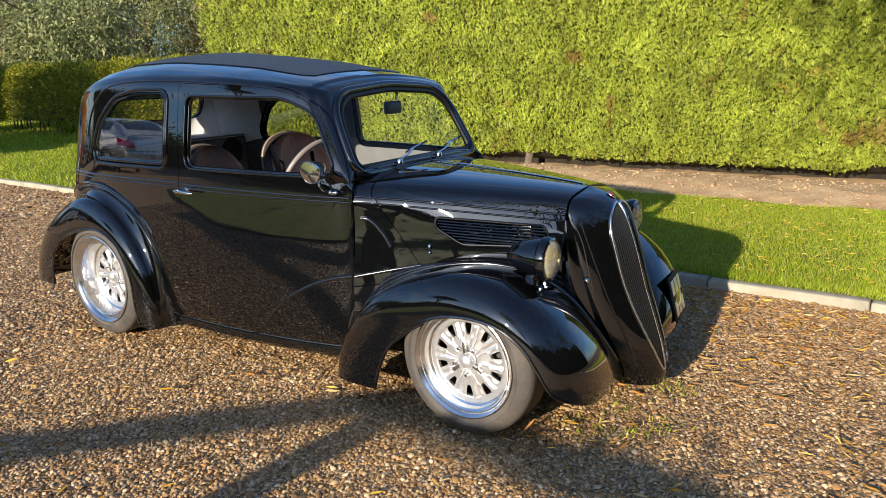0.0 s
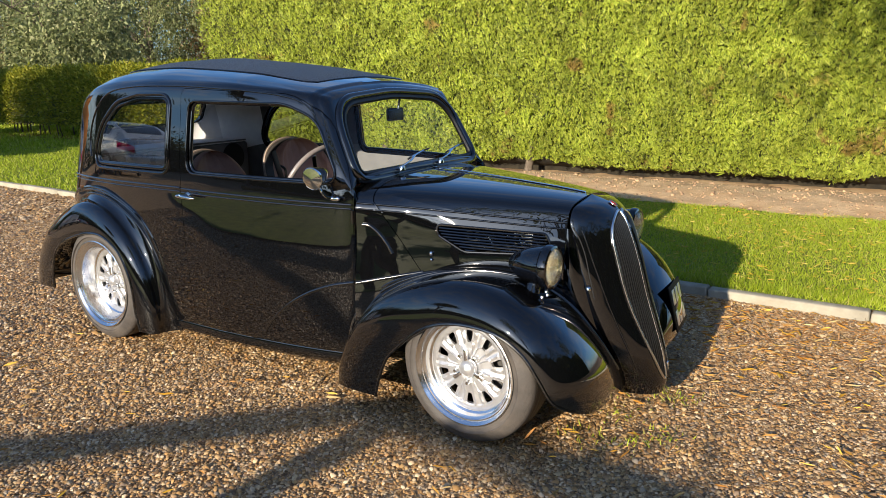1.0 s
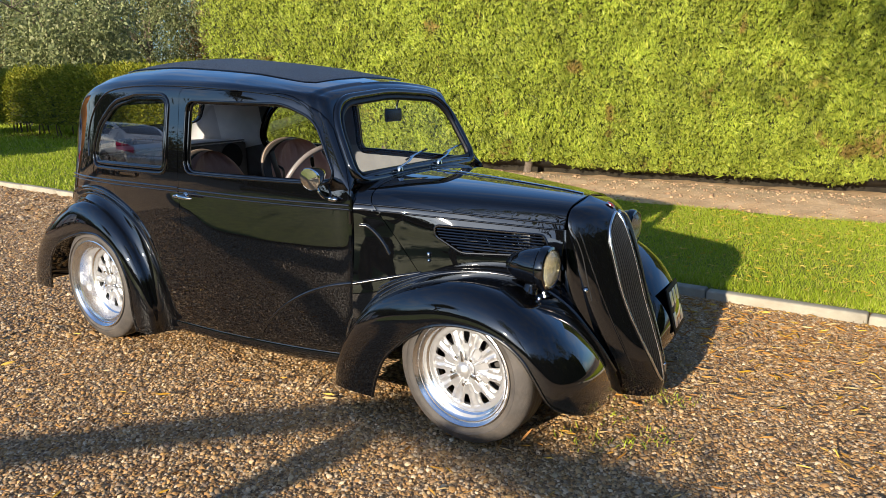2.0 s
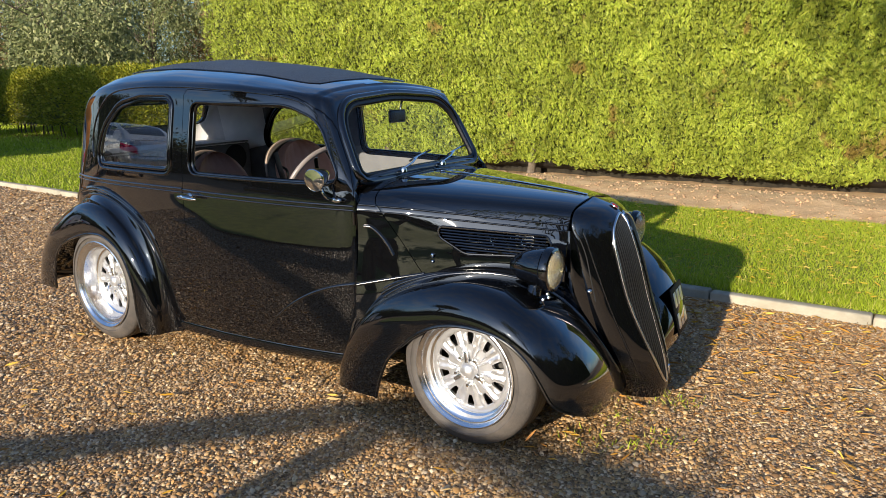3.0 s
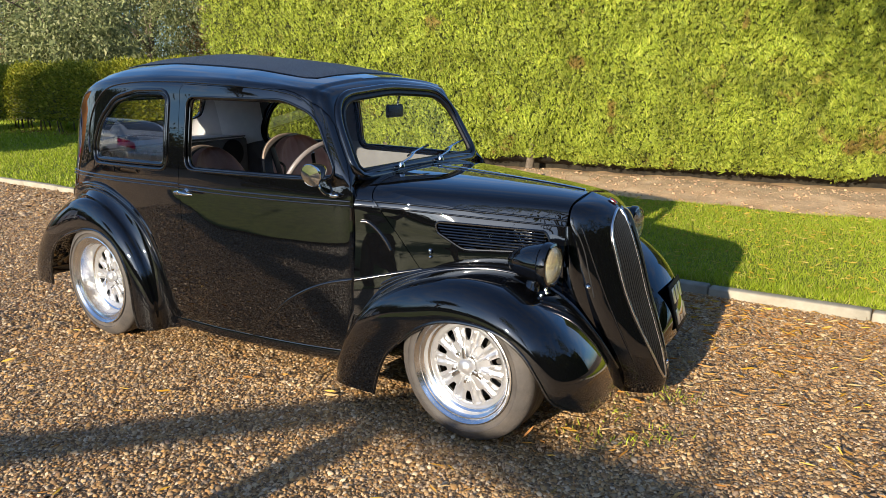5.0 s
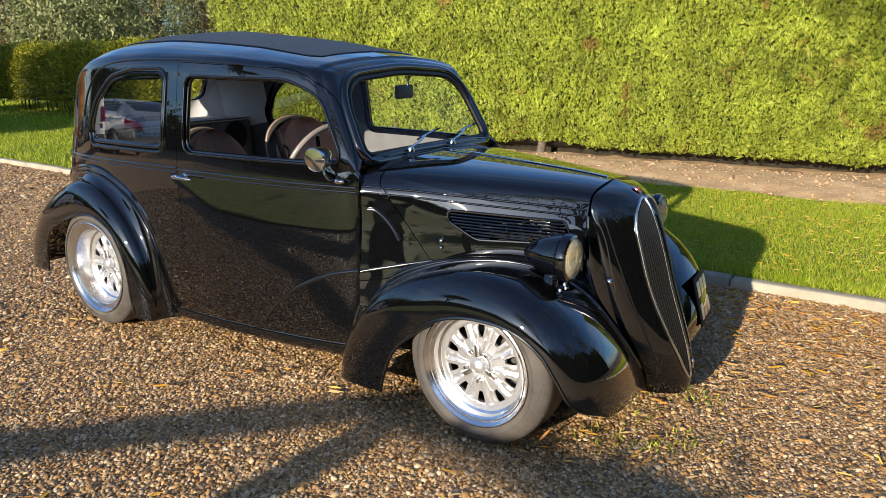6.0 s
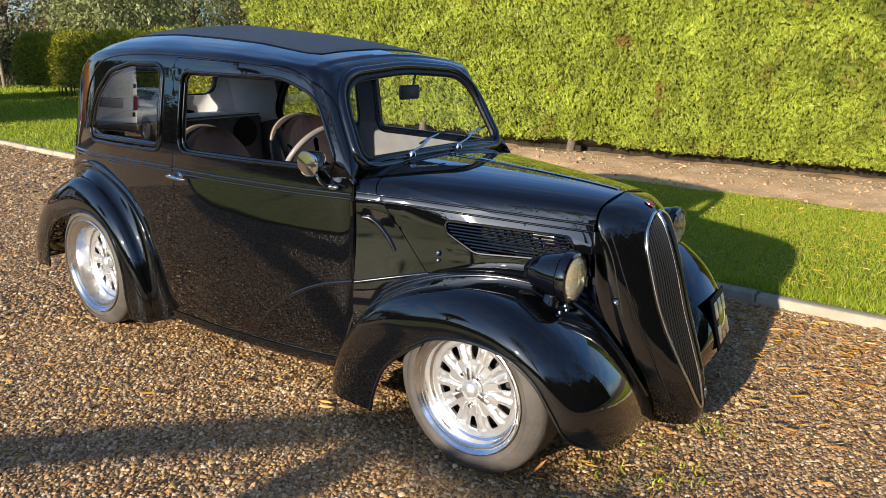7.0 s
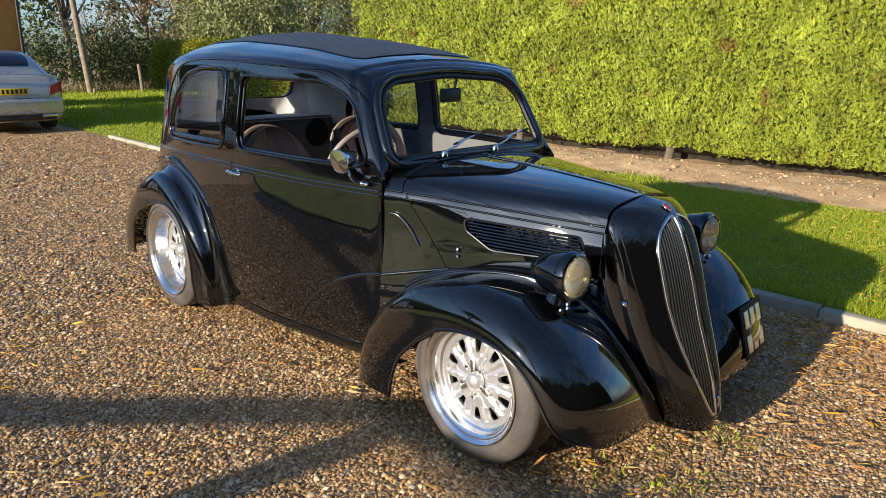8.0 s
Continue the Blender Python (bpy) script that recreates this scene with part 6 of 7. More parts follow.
# ---- wheels ----
def wheel(cx, side, tyre_r, width, y_out, dish, rim_r, disc):
    """side -1: the right of the car. y_out: how far out the tyre's wall stands."""
    W = empty("wheel", (cx, side * (y_out - width / 2), tyre_r))
    W.parent = car
    W.matrix_parent_inverse = Matrix.Translation(-Vector(car.location))
    o = y_out
    i = y_out - width
    R, b = tyre_r, rim_r - 0.009
    prof = [(b, i + 0.012), (b + 0.03, i + 0.0), (R - 0.05, i - 0.006), (R - 0.018, i + 0.012), (R - 0.002, i + 0.035), (R, (i + o) / 2), (R - 0.002, o - 0.035), (R - 0.018, o - 0.012), (R - 0.05, o + 0.006), (b + 0.03, o), (b, o - 0.012)]
    pr = spline(prof, 40)
    me = lathe("tyre", [(r, side * h) for r, h in pr], "y", 64, (cx, 0, tyre_r))
    bm = bmesh.new()
    bm.from_mesh(me)
    bmesh.ops.recalc_face_normals(bm, faces=bm.faces)
    ty = part("tyre", bm, M_TYRE, W, "dusty black tyre")
    for h in np.linspace(i + 0.045, o - 0.045, 4):
        me = lathe("groove", [(R + 0.0006, side * (h - 0.004)), (R + 0.0012, side * h), (R + 0.0006, side * (h + 0.004))], "y", 64, (cx, 0, tyre_r))
        part("tread_groove", me, M_TRIM, ty)
    # rim: deep polished barrel
    g = rim_r - 0.214
    prof = [(0.205 + g, o - 0.018), (0.2125 + g, o - 0.006), (0.214 + g, o + 0.001), (0.209 + g, o + 0.003), (0.203 + g, o - 0.004), (0.199 + g, o - 0.007), (0.196 + g, o - 0.012), (0.192 + g, o - 0.013), (0.188 + g, o - 0.018), (0.182 + 0.8 * g, o - min(0.022, dish)), (0.173 * disc + 0.010, o - dish + 0.008), (0.173 * disc + 0.002, o - dish + 0.002), (0.173 * disc - 0.002, o - dish - 0.03), (0.172, i + 0.03), (0.20, i + 0.01)]
    me = lathe("rim", [(r, side * h) for r, h in prof], "y", 72, (cx, 0, tyre_r))
    bm = bmesh.new()
    bm.from_mesh(me)
    bmesh.ops.recalc_face_normals(bm, faces=bm.faces)
    rim = part("rim", bm, M_POLISH, W, "polished deep alloy rim", 30)
    # cast centre: ten windows between paired spokes
    yc = o - dish
    # one casting: ten windows near the rim, ribs beside each and a hollow along each spoke
    pitch = 2 * math.pi / 10
    radii = [0.034, 0.050, 0.064, 0.080, 0.096, 0.103, 0.107, 0.114, 0.124, 0.135, 0.145, 0.149, 0.154, 0.159, 0.167, 0.1735]
    angs = np.array([-0.5, -0.46, -0.40, -0.33, -0.27, -0.235, -0.20, -0.14, 0, 0.14, 0.20, 0.235, 0.27, 0.33, 0.40, 0.46])
    half = dict(zip(radii[5:12], (0.10, 0.165, 0.205, 0.245, 0.275, 0.265, 0.19)))
    bm = bmesh.new()
    grid = []
    for r in radii:
        row = []
        r_out = r * (1.0 if r < 0.06 else 1 + (disc - 1) * (r - 0.06) / 0.1135)
        for k in range(10):
            for q in angs:
                if r in half:
                    q = q * (0.5 - (0.5 - half[r]) * min(1.0, (0.5 - abs(q)) / 0.265)) / 0.5 if abs(q) > 0.235 else q * half[r] / 0.235
                mid = abs(abs(q) - 0.5)
                rib = math.exp(-((abs(q) - 0.35) / 0.045) ** 2) * min(1.0, max(0.0, (r - 0.05) / 0.03)) * (r < 0.153)
                h = 0.0055 * rib - 0.005 * math.exp(-(mid / 0.10) ** 2) * (0.055 < r < 0.15) + 0.011 * max(0.0, 1 - abs(r - 0.055) / 0.10) - 0.004 * (r < 0.04) + (0.004 if 0.152 < r < 0.170 else 0)
                a = pitch * (k + q) + radians(18)
                row.append(bm.verts.new((cx + r_out * math.cos(a), side * (yc + h - 0.004), tyre_r + r_out * math.sin(a))))
        grid.append(row)
    nq = len(angs)
    for i in range(len(radii) - 1):
        for j in range(10 * nq):
            if 5 <= i < 11 and 5 <= j % nq < 11:
                continue
            bm.faces.new((grid[i][j], grid[i][(j + 1) % (10 * nq)], grid[i + 1][(j + 1) % (10 * nq)], grid[i + 1][j]))
    bmesh.ops.recalc_face_normals(bm, faces=bm.faces)
    rimv = [e for e in bm.edges if e.is_boundary]
    ext = bmesh.ops.extrude_edge_only(bm, edges=rimv)
    for v in ext["geom"]:
        if isinstance(v, bmesh.types.BMVert):
            v.co.y -= side * 0.013
    bmesh.ops.recalc_face_normals(bm, faces=bm.faces)
    part("wheel_centre", bm, M_ALLOY, W, "cast alloy wheel centre with ten windows", 50)
    # brake drum behind the windows
    me = lathe("drum", [(0.0, side * (yc - 0.045)), (0.135, side * (yc - 0.045)), (0.14, side * (yc - 0.055)), (0.14, side * (yc - 0.10))], "y", 40, (cx, 0, tyre_r))
    part("brake_drum", me, mat("brake_iron", (0.10, 0.095, 0.09), 0.5, 0.6, color2=(0.15, 0.14, 0.13), scale=20), W)
    # spinner cap with three ears, and five wheel nuts
    cap = lathe("cap", [(0.036, side * (yc + 0.004)), (0.036, side * (yc + 0.016)), (0.031, side * (yc + 0.028)), (0.019, side * (yc + 0.035)), (0.0005, side * (yc + 0.038))], "y", 36, (cx, 0, tyre_r))
    bm = bmesh.new()
    bm.from_mesh(cap)
    bmesh.ops.recalc_face_normals(bm, faces=bm.faces)
    sp = part("hub_cap", bm, M_ALLOY, W, "polished domed hub cap")
    for k in range(3):
        a = 97 + 120 * k
        e = box("ear", (0.052, 0.010, 0.016), (0.052, 0, 0), 0.004, 2)
        e.transform(Matrix.Translation((cx, side * (yc + 0.018), tyre_r)) @ pose(0, 0, 0, 0, -a, 0))
        part("spinner_ear", e, M_POLISH, sp)
    for k in range(5):
        a = radians(72 * k + 54)
        e = lathe("nut", [(0.0005, side * (yc + 0.026)), (0.006, side * (yc + 0.025)), (0.009, side * (yc + 0.018)), (0.009, side * (yc + 0.004))], "y", 8, (cx + 0.057 * math.cos(a), 0, tyre_r + 0.057 * math.sin(a)))
        part("wheel_nut", e, M_CHROME, W)
    return W


for side in (-1, 1):
    wheel(2.286, side, 0.292, 0.185, 0.703, 0.054, 0.217, 1.0)
    wheel(-0.018, side, 0.312, 0.235, 0.750, 0.094, 0.240, 1.03)


# ---- headlamps ----
for side in (-1, 1):
    c = Vector((2.53, side * 0.445, 0.672))
    H = empty("headlamp", c)
    H.parent = car
    H.matrix_parent_inverse = Matrix.Translation(-Vector(car.location))
    prof = [(0.0005, -0.185), (0.022, -0.178), (0.046, -0.150), (0.066, -0.105), (0.078, -0.055), (0.082, -0.030)]
    sh = lathe("shell", spline(prof, 24), "x", 40, tuple(c))
    sh.flip_normals()
    shell_o = part("lamp_shell", sh, M_PAINT, H, "black bullet headlamp shell", 50)
    rim_ = lathe("lamp_rim", [(0.082, -0.029), (0.0865, -0.024), (0.0870, -0.008), (0.082, 0.004), (0.074, 0.007), (0.070, 0.002)], "x", 40, tuple(c))
    part("lamp_rim", rim_, M_PAINT, H, "", 30)
    ln = lathe("lens", [(0.0715, 0.001), (0.066, 0.008), (0.050, 0.015), (0.028, 0.019), (0.0005, 0.020)], "x", 40, tuple(c))
    lens = part("lamp_lens", ln, M_LENS, H, "pale ribbed glass lens")
    lens.visible_shadow = False
    rf = lathe("reflector", [(0.076, -0.002), (0.066, -0.026), (0.045, -0.045), (0.022, -0.053), (0.0005, -0.055)], "x", 32, tuple(c))
    part("reflector", rf, M_REFLECTOR, H)
    for k in range(15):
        y = -0.063 + 0.009 * k
        hh = math.sqrt(max(0.0, 0.069 ** 2 - y * y))
        rib = [(c.x + 0.0205 - 3.2 * (y * y + z * z), c.y + y, c.z + z) for z in np.linspace(-hh, hh, 9)]
        part("lens_rib", tube("rib", rib, 0.0007, 5), M_LENS, lens)
    st = tube("stalk", [(c.x - 0.07, c.y + side * 0.01, c.z - 0.07), (c.x - 0.075, c.y + side * 0.03, c.z - 0.12)], (0.026, 0.034), 14)
    part("lamp_stalk", st, M_PAINT, H)
    for k in range(3):
        bo = lathe("bolt", [(0.0005, 0.008), (0.006, 0.007), (0.008, 0.0)], "z", 10, (c.x - 0.02 + 0.014 * (k == 1), c.y + side * (0.03 + 0.018 * (k - 1)), c.z - 0.096 - 0.006 * k))
        part("bolt", bo, M_CHROME, H)

# ---- fittings on the body ----
def ell(name, size, at, turn=None, segs=(24, 14)):
    """An ellipsoid mesh."""
    bm = bmesh.new()
    bmesh.ops.create_uvsphere(bm, u_segments=segs[0], v_segments=segs[1], radius=1.0)
    m = Matrix.Translation(at) @ (turn or Matrix.Identity(4)) @ Matrix.Diagonal((*size, 1))
    bmesh.ops.transform(bm, matrix=m, verts=bm.verts)
    me = bpy.data.meshes.new(name)
    bm.to_mesh(me)
    bm.free()
    return me


for side, door in ((-1, door_r), (1, door_l)):
    # door handle: turned lever on an escutcheon
    b = Vector(on_side(0.70, 0.838, 0.0, side))
    es = lathe("escutcheon", [(0.020, 0.0), (0.019, 0.006), (0.012, 0.012), (0.009, 0.034), (0.0005, 0.036)], "y", 20)
    es.transform(Matrix.Translation(b) @ Matrix.Diagonal((1, side, 1, 1)))
    hd = part("door_handle", es, M_CHROME, door, "chrome door handle")
    lv = [(b.x - 0.042, b.y + side * 0.040, b.z - 0.001), (b.x - 0.02, b.y + side * 0.044, b.z + 0.001), (b.x + 0.01, b.y + side * 0.046, b.z + 0.001), (b.x + 0.05, b.y + side * 0.043, b.z - 0.002), (b.x + 0.085, b.y + side * 0.034, b.z - 0.004)]
    part("lever", tube("lever", spline(lv, 14), np.interp(np.linspace(0, 1, 14), [0, 0.1, 0.4, 0.8, 1], [0.008, 0.0105, 0.011, 0.008, 0.004]), 10), M_CHROME, hd)
    part("knob", ell("knob", (0.010, 0.008, 0.010), (b.x, b.y + side * 0.050, b.z + 0.006)), M_CHROME, hd)
    # swage line that carries the wing's sweep over the door
    sw = spline([(1.630, 0.508), (1.52, 0.485), (1.40, 0.440), (1.28, 0.370), (1.18, 0.285), (1.115, 0.205)], 26)
    part("swage", tube("swage", side_line(sw, 0.002, side), np.linspace(0.0085, 0.005, 26), 10), M_BEAD, door)
    # exposed hinges at the front edge
    for z in (0.365, 0.80):
        h = on_side(1.636, z, 0.003, side)
        part("hinge", tube("hinge", [(h[0], h[1], z - 0.028), (h[0], h[1], z), (h[0], h[1], z + 0.028)], 0.0085, 10), M_PAINT, door)
    # swage on the scuttle towards the wing
    def scut(x, z, out=0.0):
        s = bonnet_section(x)
        return (x, side * (float(np.interp(z, s[:30, 1], s[:30, 0])) + out), z)
    part("swage", tube("swage", [scut(x, 0.510 + 0.22 * (x - 1.64), 0.0005) for x in np.linspace(1.648, 1.93, 12)], 0.0075, 10), M_BEAD, scuttle)
    for dz, r in ((0.010, 0.0046), (-0.014, 0.0042)):
        part("moulding", tube("m", [scut(x, 0.849 + dz - 0.055 * (x - 1.645) / 0.79, 0.0005) for x in np.linspace(1.648, 1.716, 6)], r, 10), M_PAINT, scuttle)
    # scuttle vent lip
    vp = [scut(1.672, 0.766, 0.002), scut(1.70, 0.764, 0.003), scut(1.735, 0.735, 0.003), scut(1.77, 0.69, 0.003), scut(1.795, 0.645, 0.002)]
    part("vent_lip", tube("lip", spline(vp, 18), 0.0075, 10), M_BEAD, scuttle)
    # bonnet catch
    cpt = scut(1.965, 0.655, 0.006)
    part("bonnet_catch", ell("catch", (0.009, 0.007, 0.011), cpt), M_CHROME, car, "small chrome bonnet catch")
    part("bonnet_catch", ell("catch", (0.007, 0.006, 0.007), (cpt[0] + 0.002, cpt[1] + side * 0.002, cpt[2] - 0.025)), M_CHROME, car, "small chrome bonnet catch")
    # bright cup beside the nose
    cu = lathe("cup", [(0.0005, 0.007), (0.006, 0.006), (0.010, 0.003), (0.011, 0.0)], "z", 18)
    cu.transform(Matrix.Translation((2.585, side * 0.236, 0.545)) @ pose(0, 0, 0, side * -50, 35, 0))
    part("bright_cup", cu, M_CHROME, car, "small chrome cup on the wing's inner edge")

# crease pressed into the nose, and the curved joint behind it
def nose_at_x(x, z):
    """Half width of the nose at a given length and height."""
    lo, hi = 0.0, 1.0
    for _ in range(24):
        v = (lo + hi) / 2
        r = nose_row(v, 60)
        zz = float(np.interp(x, r[:, 0], r[:, 2]))
        lo, hi = (v, hi) if zz < z else (lo, v)
    r = nose_row((lo + hi) / 2, 60)
    return float(np.interp(x, r[:, 0], r[:, 1]))


for side in (-1, 1):
    cr = spline([(0.212, 0.772), (0.210, 0.72), (0.204, 0.62), (0.190, 0.50), (0.172, 0.38), (0.148, 0.27), (0.118, 0.17)], 30)
    for dy, cr_r in ((0.0, 0.0045),):
        part("crease", tube("crease", [nose_pt(side * (y + dy), z, 0.0) for y, z in cr], np.interp(np.linspace(0, 1, 30), [0, 0.1, 0.8, 1], [0.003, cr_r, cr_r, 0.002]), 10), M_BEAD, nose)
    jt = [(2.508, 0.785), (2.536, 0.74), (2.560, 0.68), (2.578, 0.61), (2.592, 0.55), (2.604, 0.50)]
    part("joint_line", tube("joint", spline([(x, side * (nose_at_x(x, z) + 0.0005), z) for x, z in jt], 24), 0.0026, 8), M_UNDER, nose)

# driver's mirror: a chrome bullet on a bent arm
mc = Vector((1.528, -0.662, 0.970))
pr = [(0.0005, 0.098), (0.014, 0.094), (0.025, 0.078), (0.037, 0.048), (0.047, 0.014), (0.050, 0.0), (0.047, -0.004)]
mm = lathe("mirror", spline(pr, 26), "x", 30)
mm.transform(Matrix.Translation(mc) @ pose(0, 0, 0, 0, -10, 98))
mir = part("door_mirror", mm, M_CHROME, car, "chrome bullet door mirror")
fg = lathe("mirror_glass", [(0.0005, -0.009), (0.030, -0.006), (0.047, -0.0025)], "x", 30)
fg.transform(Matrix.Translation(mc) @ pose(0, 0, 0, 0, -10, 98))
part("mirror_glass", fg, mat("mirror_silver", (0.9, 0.88, 0.82), 0.01, 1.0), mir)
arm = spline([(1.522, -0.615, 0.930), (1.532, -0.612, 0.905), (1.540, -0.595, 0.884), (1.555, -0.566, 0.877)], 14)
part("mirror_arm", tube("arm", arm, 0.006, 8), M_CHROME, mir)
part("mirror_foot", ell("foot", (0.030, 0.012, 0.012), (1.562, -0.570, 0.876)), M_CHROME, mir)

# wipers
for y, ty in ((-0.212, 0.03), (0.100, 0.40)):
    pv = Vector((1.655, y, 0.968))
    wp = lathe("pivot", [(0.016, 0.0), (0.015, 0.012), (0.011, 0.022), (0.0005, 0.026)], "z", 18, tuple(pv - Vector((0, 0, 0.006))))
    w = part("wiper", wp, M_CHROME, car, "chrome wiper resting low on the screen")
    el = Vector((1.630, y + 0.145, 1.020))
    for o in (-0.005, 0.005):
        part("wiper_arm", tube("arm", [(pv.x, pv.y + o, pv.z + 0.012), ((pv.x + el.x) / 2 + 0.008, (pv.y + el.y) / 2 + o, (pv.z + el.z) / 2 + 0.004), (el.x, el.y, el.z)], 0.0032, 6), M_CHROME, w)
    bl = [(1.634, y + 0.075, 1.004), (1.624, y + 0.16, 1.022), (1.616, y + 0.27, 1.036)]
    part("wiper_blade", tube("blade", spline(bl, 10), 0.0045, 6), M_TRIM, w)
    part("wiper_clip", tube("clip", [(1.634, y + 0.10, 1.012), (1.624, y + 0.21, 1.032)], 0.004, 6), M_CHROME, w)

# number plate on the far wing: two rows of plain silver bars
pm = pose(2.722, 0.505, 0.305, 0, -14, 7)
pl = box("plate", (0.008, 0.235, 0.215), (0, 0, 0), 0.003)
pl.transform(pm)
plate = part("number_plate", pl, M_PLATE, car, "black plate with two rows of silver bars")
for r, z in enumerate((0.050, -0.050)):
    for k in range(3):
        bme = box("bar", (0.004, 0.046, 0.070), (0.006, -0.068 + 0.066 * k, z), 0.002)
        bme.transform(pm)
        part("plate_bar", bme, M_SILVERMARK, plate)
part("plate_bracket", tube("bracket", [(2.60, 0.505, 0.36), (2.71, 0.505, 0.33)], 0.014, 8), M_UNDER, car)

# exhaust tip and rear bumper iron behind the rear wing
part("rear_iron", tube("iron", [(-0.42, -0.60, 0.30), (-0.55, -0.55, 0.33), (-0.68, -0.45, 0.34)], 0.012, 8), M_UNDER, car)

# ---- interior ----
liner_src = cabin_grid()
full = both_sides(liner_src[2:66])
lm = oriented(grid_mesh("liner", full), (0.6, 0, 0.8))
nv = np.zeros(len(lm.vertices) * 3)
lm.vertex_normals.foreach_get("vector", nv)
cv = full.reshape(-1, 3) - 0.028 * nv.reshape(-1, 3)
g_in = cv.reshape(full.shape)
ncol = liner_src.shape[1]
mid = g_in[30]
k1 = int(np.argmin(np.abs(mid[:ncol, 2] - 0.985)))
cuts = lambda: [outline_prism("q", inflate(QUARTER_WIN, 0.014), -0.9, -0.3), outline_prism("d", inflate(DOOR_WIN, 0.022), -0.9, -0.3), screen_prism(inflate(REAR_WIN, 0.01), -0.9, -0.2)]
up_me = cut(grid_mesh("headlining", g_in[:, k1:g_in.shape[1] - k1]), cuts(), thick=0.004)
lining = mirror_half(up_me)
fr_bm = bmesh.new()
fr_bm.from_mesh(lining)
bk_bm = fr_bm.copy()
mid_bm = fr_bm.copy()
for bm_, lo, hi in ((bk_bm, None, -0.43), (mid_bm, -0.43, -0.10), (fr_bm, -0.10, None)):
    if hi is not None:
        bmesh.ops.bisect_plane(bm_, geom=bm_.verts[:] + bm_.edges[:] + bm_.faces[:], plane_co=(hi, 0, 1.2), plane_no=(1, 0, 0), clear_outer=True)
    if lo is not None:
        bmesh.ops.bisect_plane(bm_, geom=bm_.verts[:] + bm_.edges[:] + bm_.faces[:], plane_co=(lo, 0, 1.2), plane_no=(1, 0, 0), clear_inner=True)
part("pillar_trim", fr_bm, M_CARD, car, "black trim round the door pillars", 40)
# one cloth in two greys: sunlit quarters painted paler, shaded rear darker
part("quarter_trim", mid_bm, M_HEADLINE_LIT, car, "grey cloth on the rear quarters, paled as if sunlit", 40)
part("headlining", bk_bm, mat("grey_cloth_shaded", (0.66, 0.66, 0.67), 0.85, color2=(0.60, 0.60, 0.61), scale=16, bump=0.2, bump_scale=400), car, "grey cloth lining round the rear window", 40)
a = g_in.shape[1] - k1 - 1
rear_me = cut(grid_mesh("rear_card", g_in[:36, a:]), cuts()[:2], thick=0.004)
front_me = cut(grid_mesh("door_card", g_in[35:, a:]), cuts()[:2], thick=0.004)
for k in (0, 1):
    part("trim_panel", rear_me if k == 0 else mirrored(rear_me), M_CARD, car, "black rear trim panel", 40)
    part("door_card", front_me if k == 0 else mirrored(front_me), M_GREYCARD, car, "grey door trim card", 40)
part("carpet", box("carpet", (1.95, 1.0, 0.02), (0.52, 0, 0.24), 0.005), M_CARD, car)
# shelf and rear bulkhead with a round speaker
BULK = -0.27
shelf = box("shelf", (0.30, 1.07, 0.03), (BULK - 0.14, 0, 0.970), 0.012)
for v in shelf.vertices:
    v.co.y *= 1.0 if v.co.x > BULK - 0.14 else 0.82
part("rear_shelf", shelf, M_HEADLINE_LIT, car, "grey cloth-covered rear shelf")
part("shelf_edge", tube("edge", spline([(BULK + 0.018, -0.54, 0.979), (BULK + 0.024, 0, 0.982), (BULK + 0.018, 0.54, 0.979)], 12), 0.005, 8), M_GREYCARD, car, "pale piping along the shelf")
part("rear_bulkhead", box("bulkhead", (0.05, 1.11, 0.70), (BULK, 0, 0.62), 0.02), M_CARD, car)
M_MESH = mat("speaker_mesh", (0.035, 0.035, 0.036), 0.8, 0.0, bump=0.8, bump_scale=900, spec=0.1)
for y in (-0.42, 0.42):
    sp_ = lathe("speaker", [(0.0005, 0.010), (0.05, 0.009), (0.085, 0.004), (0.090, 0.0)], "x", 32, (BULK + 0.028, y, 0.875))
    part("speaker_grille", sp_, M_MESH, car, "round black speaker grille")


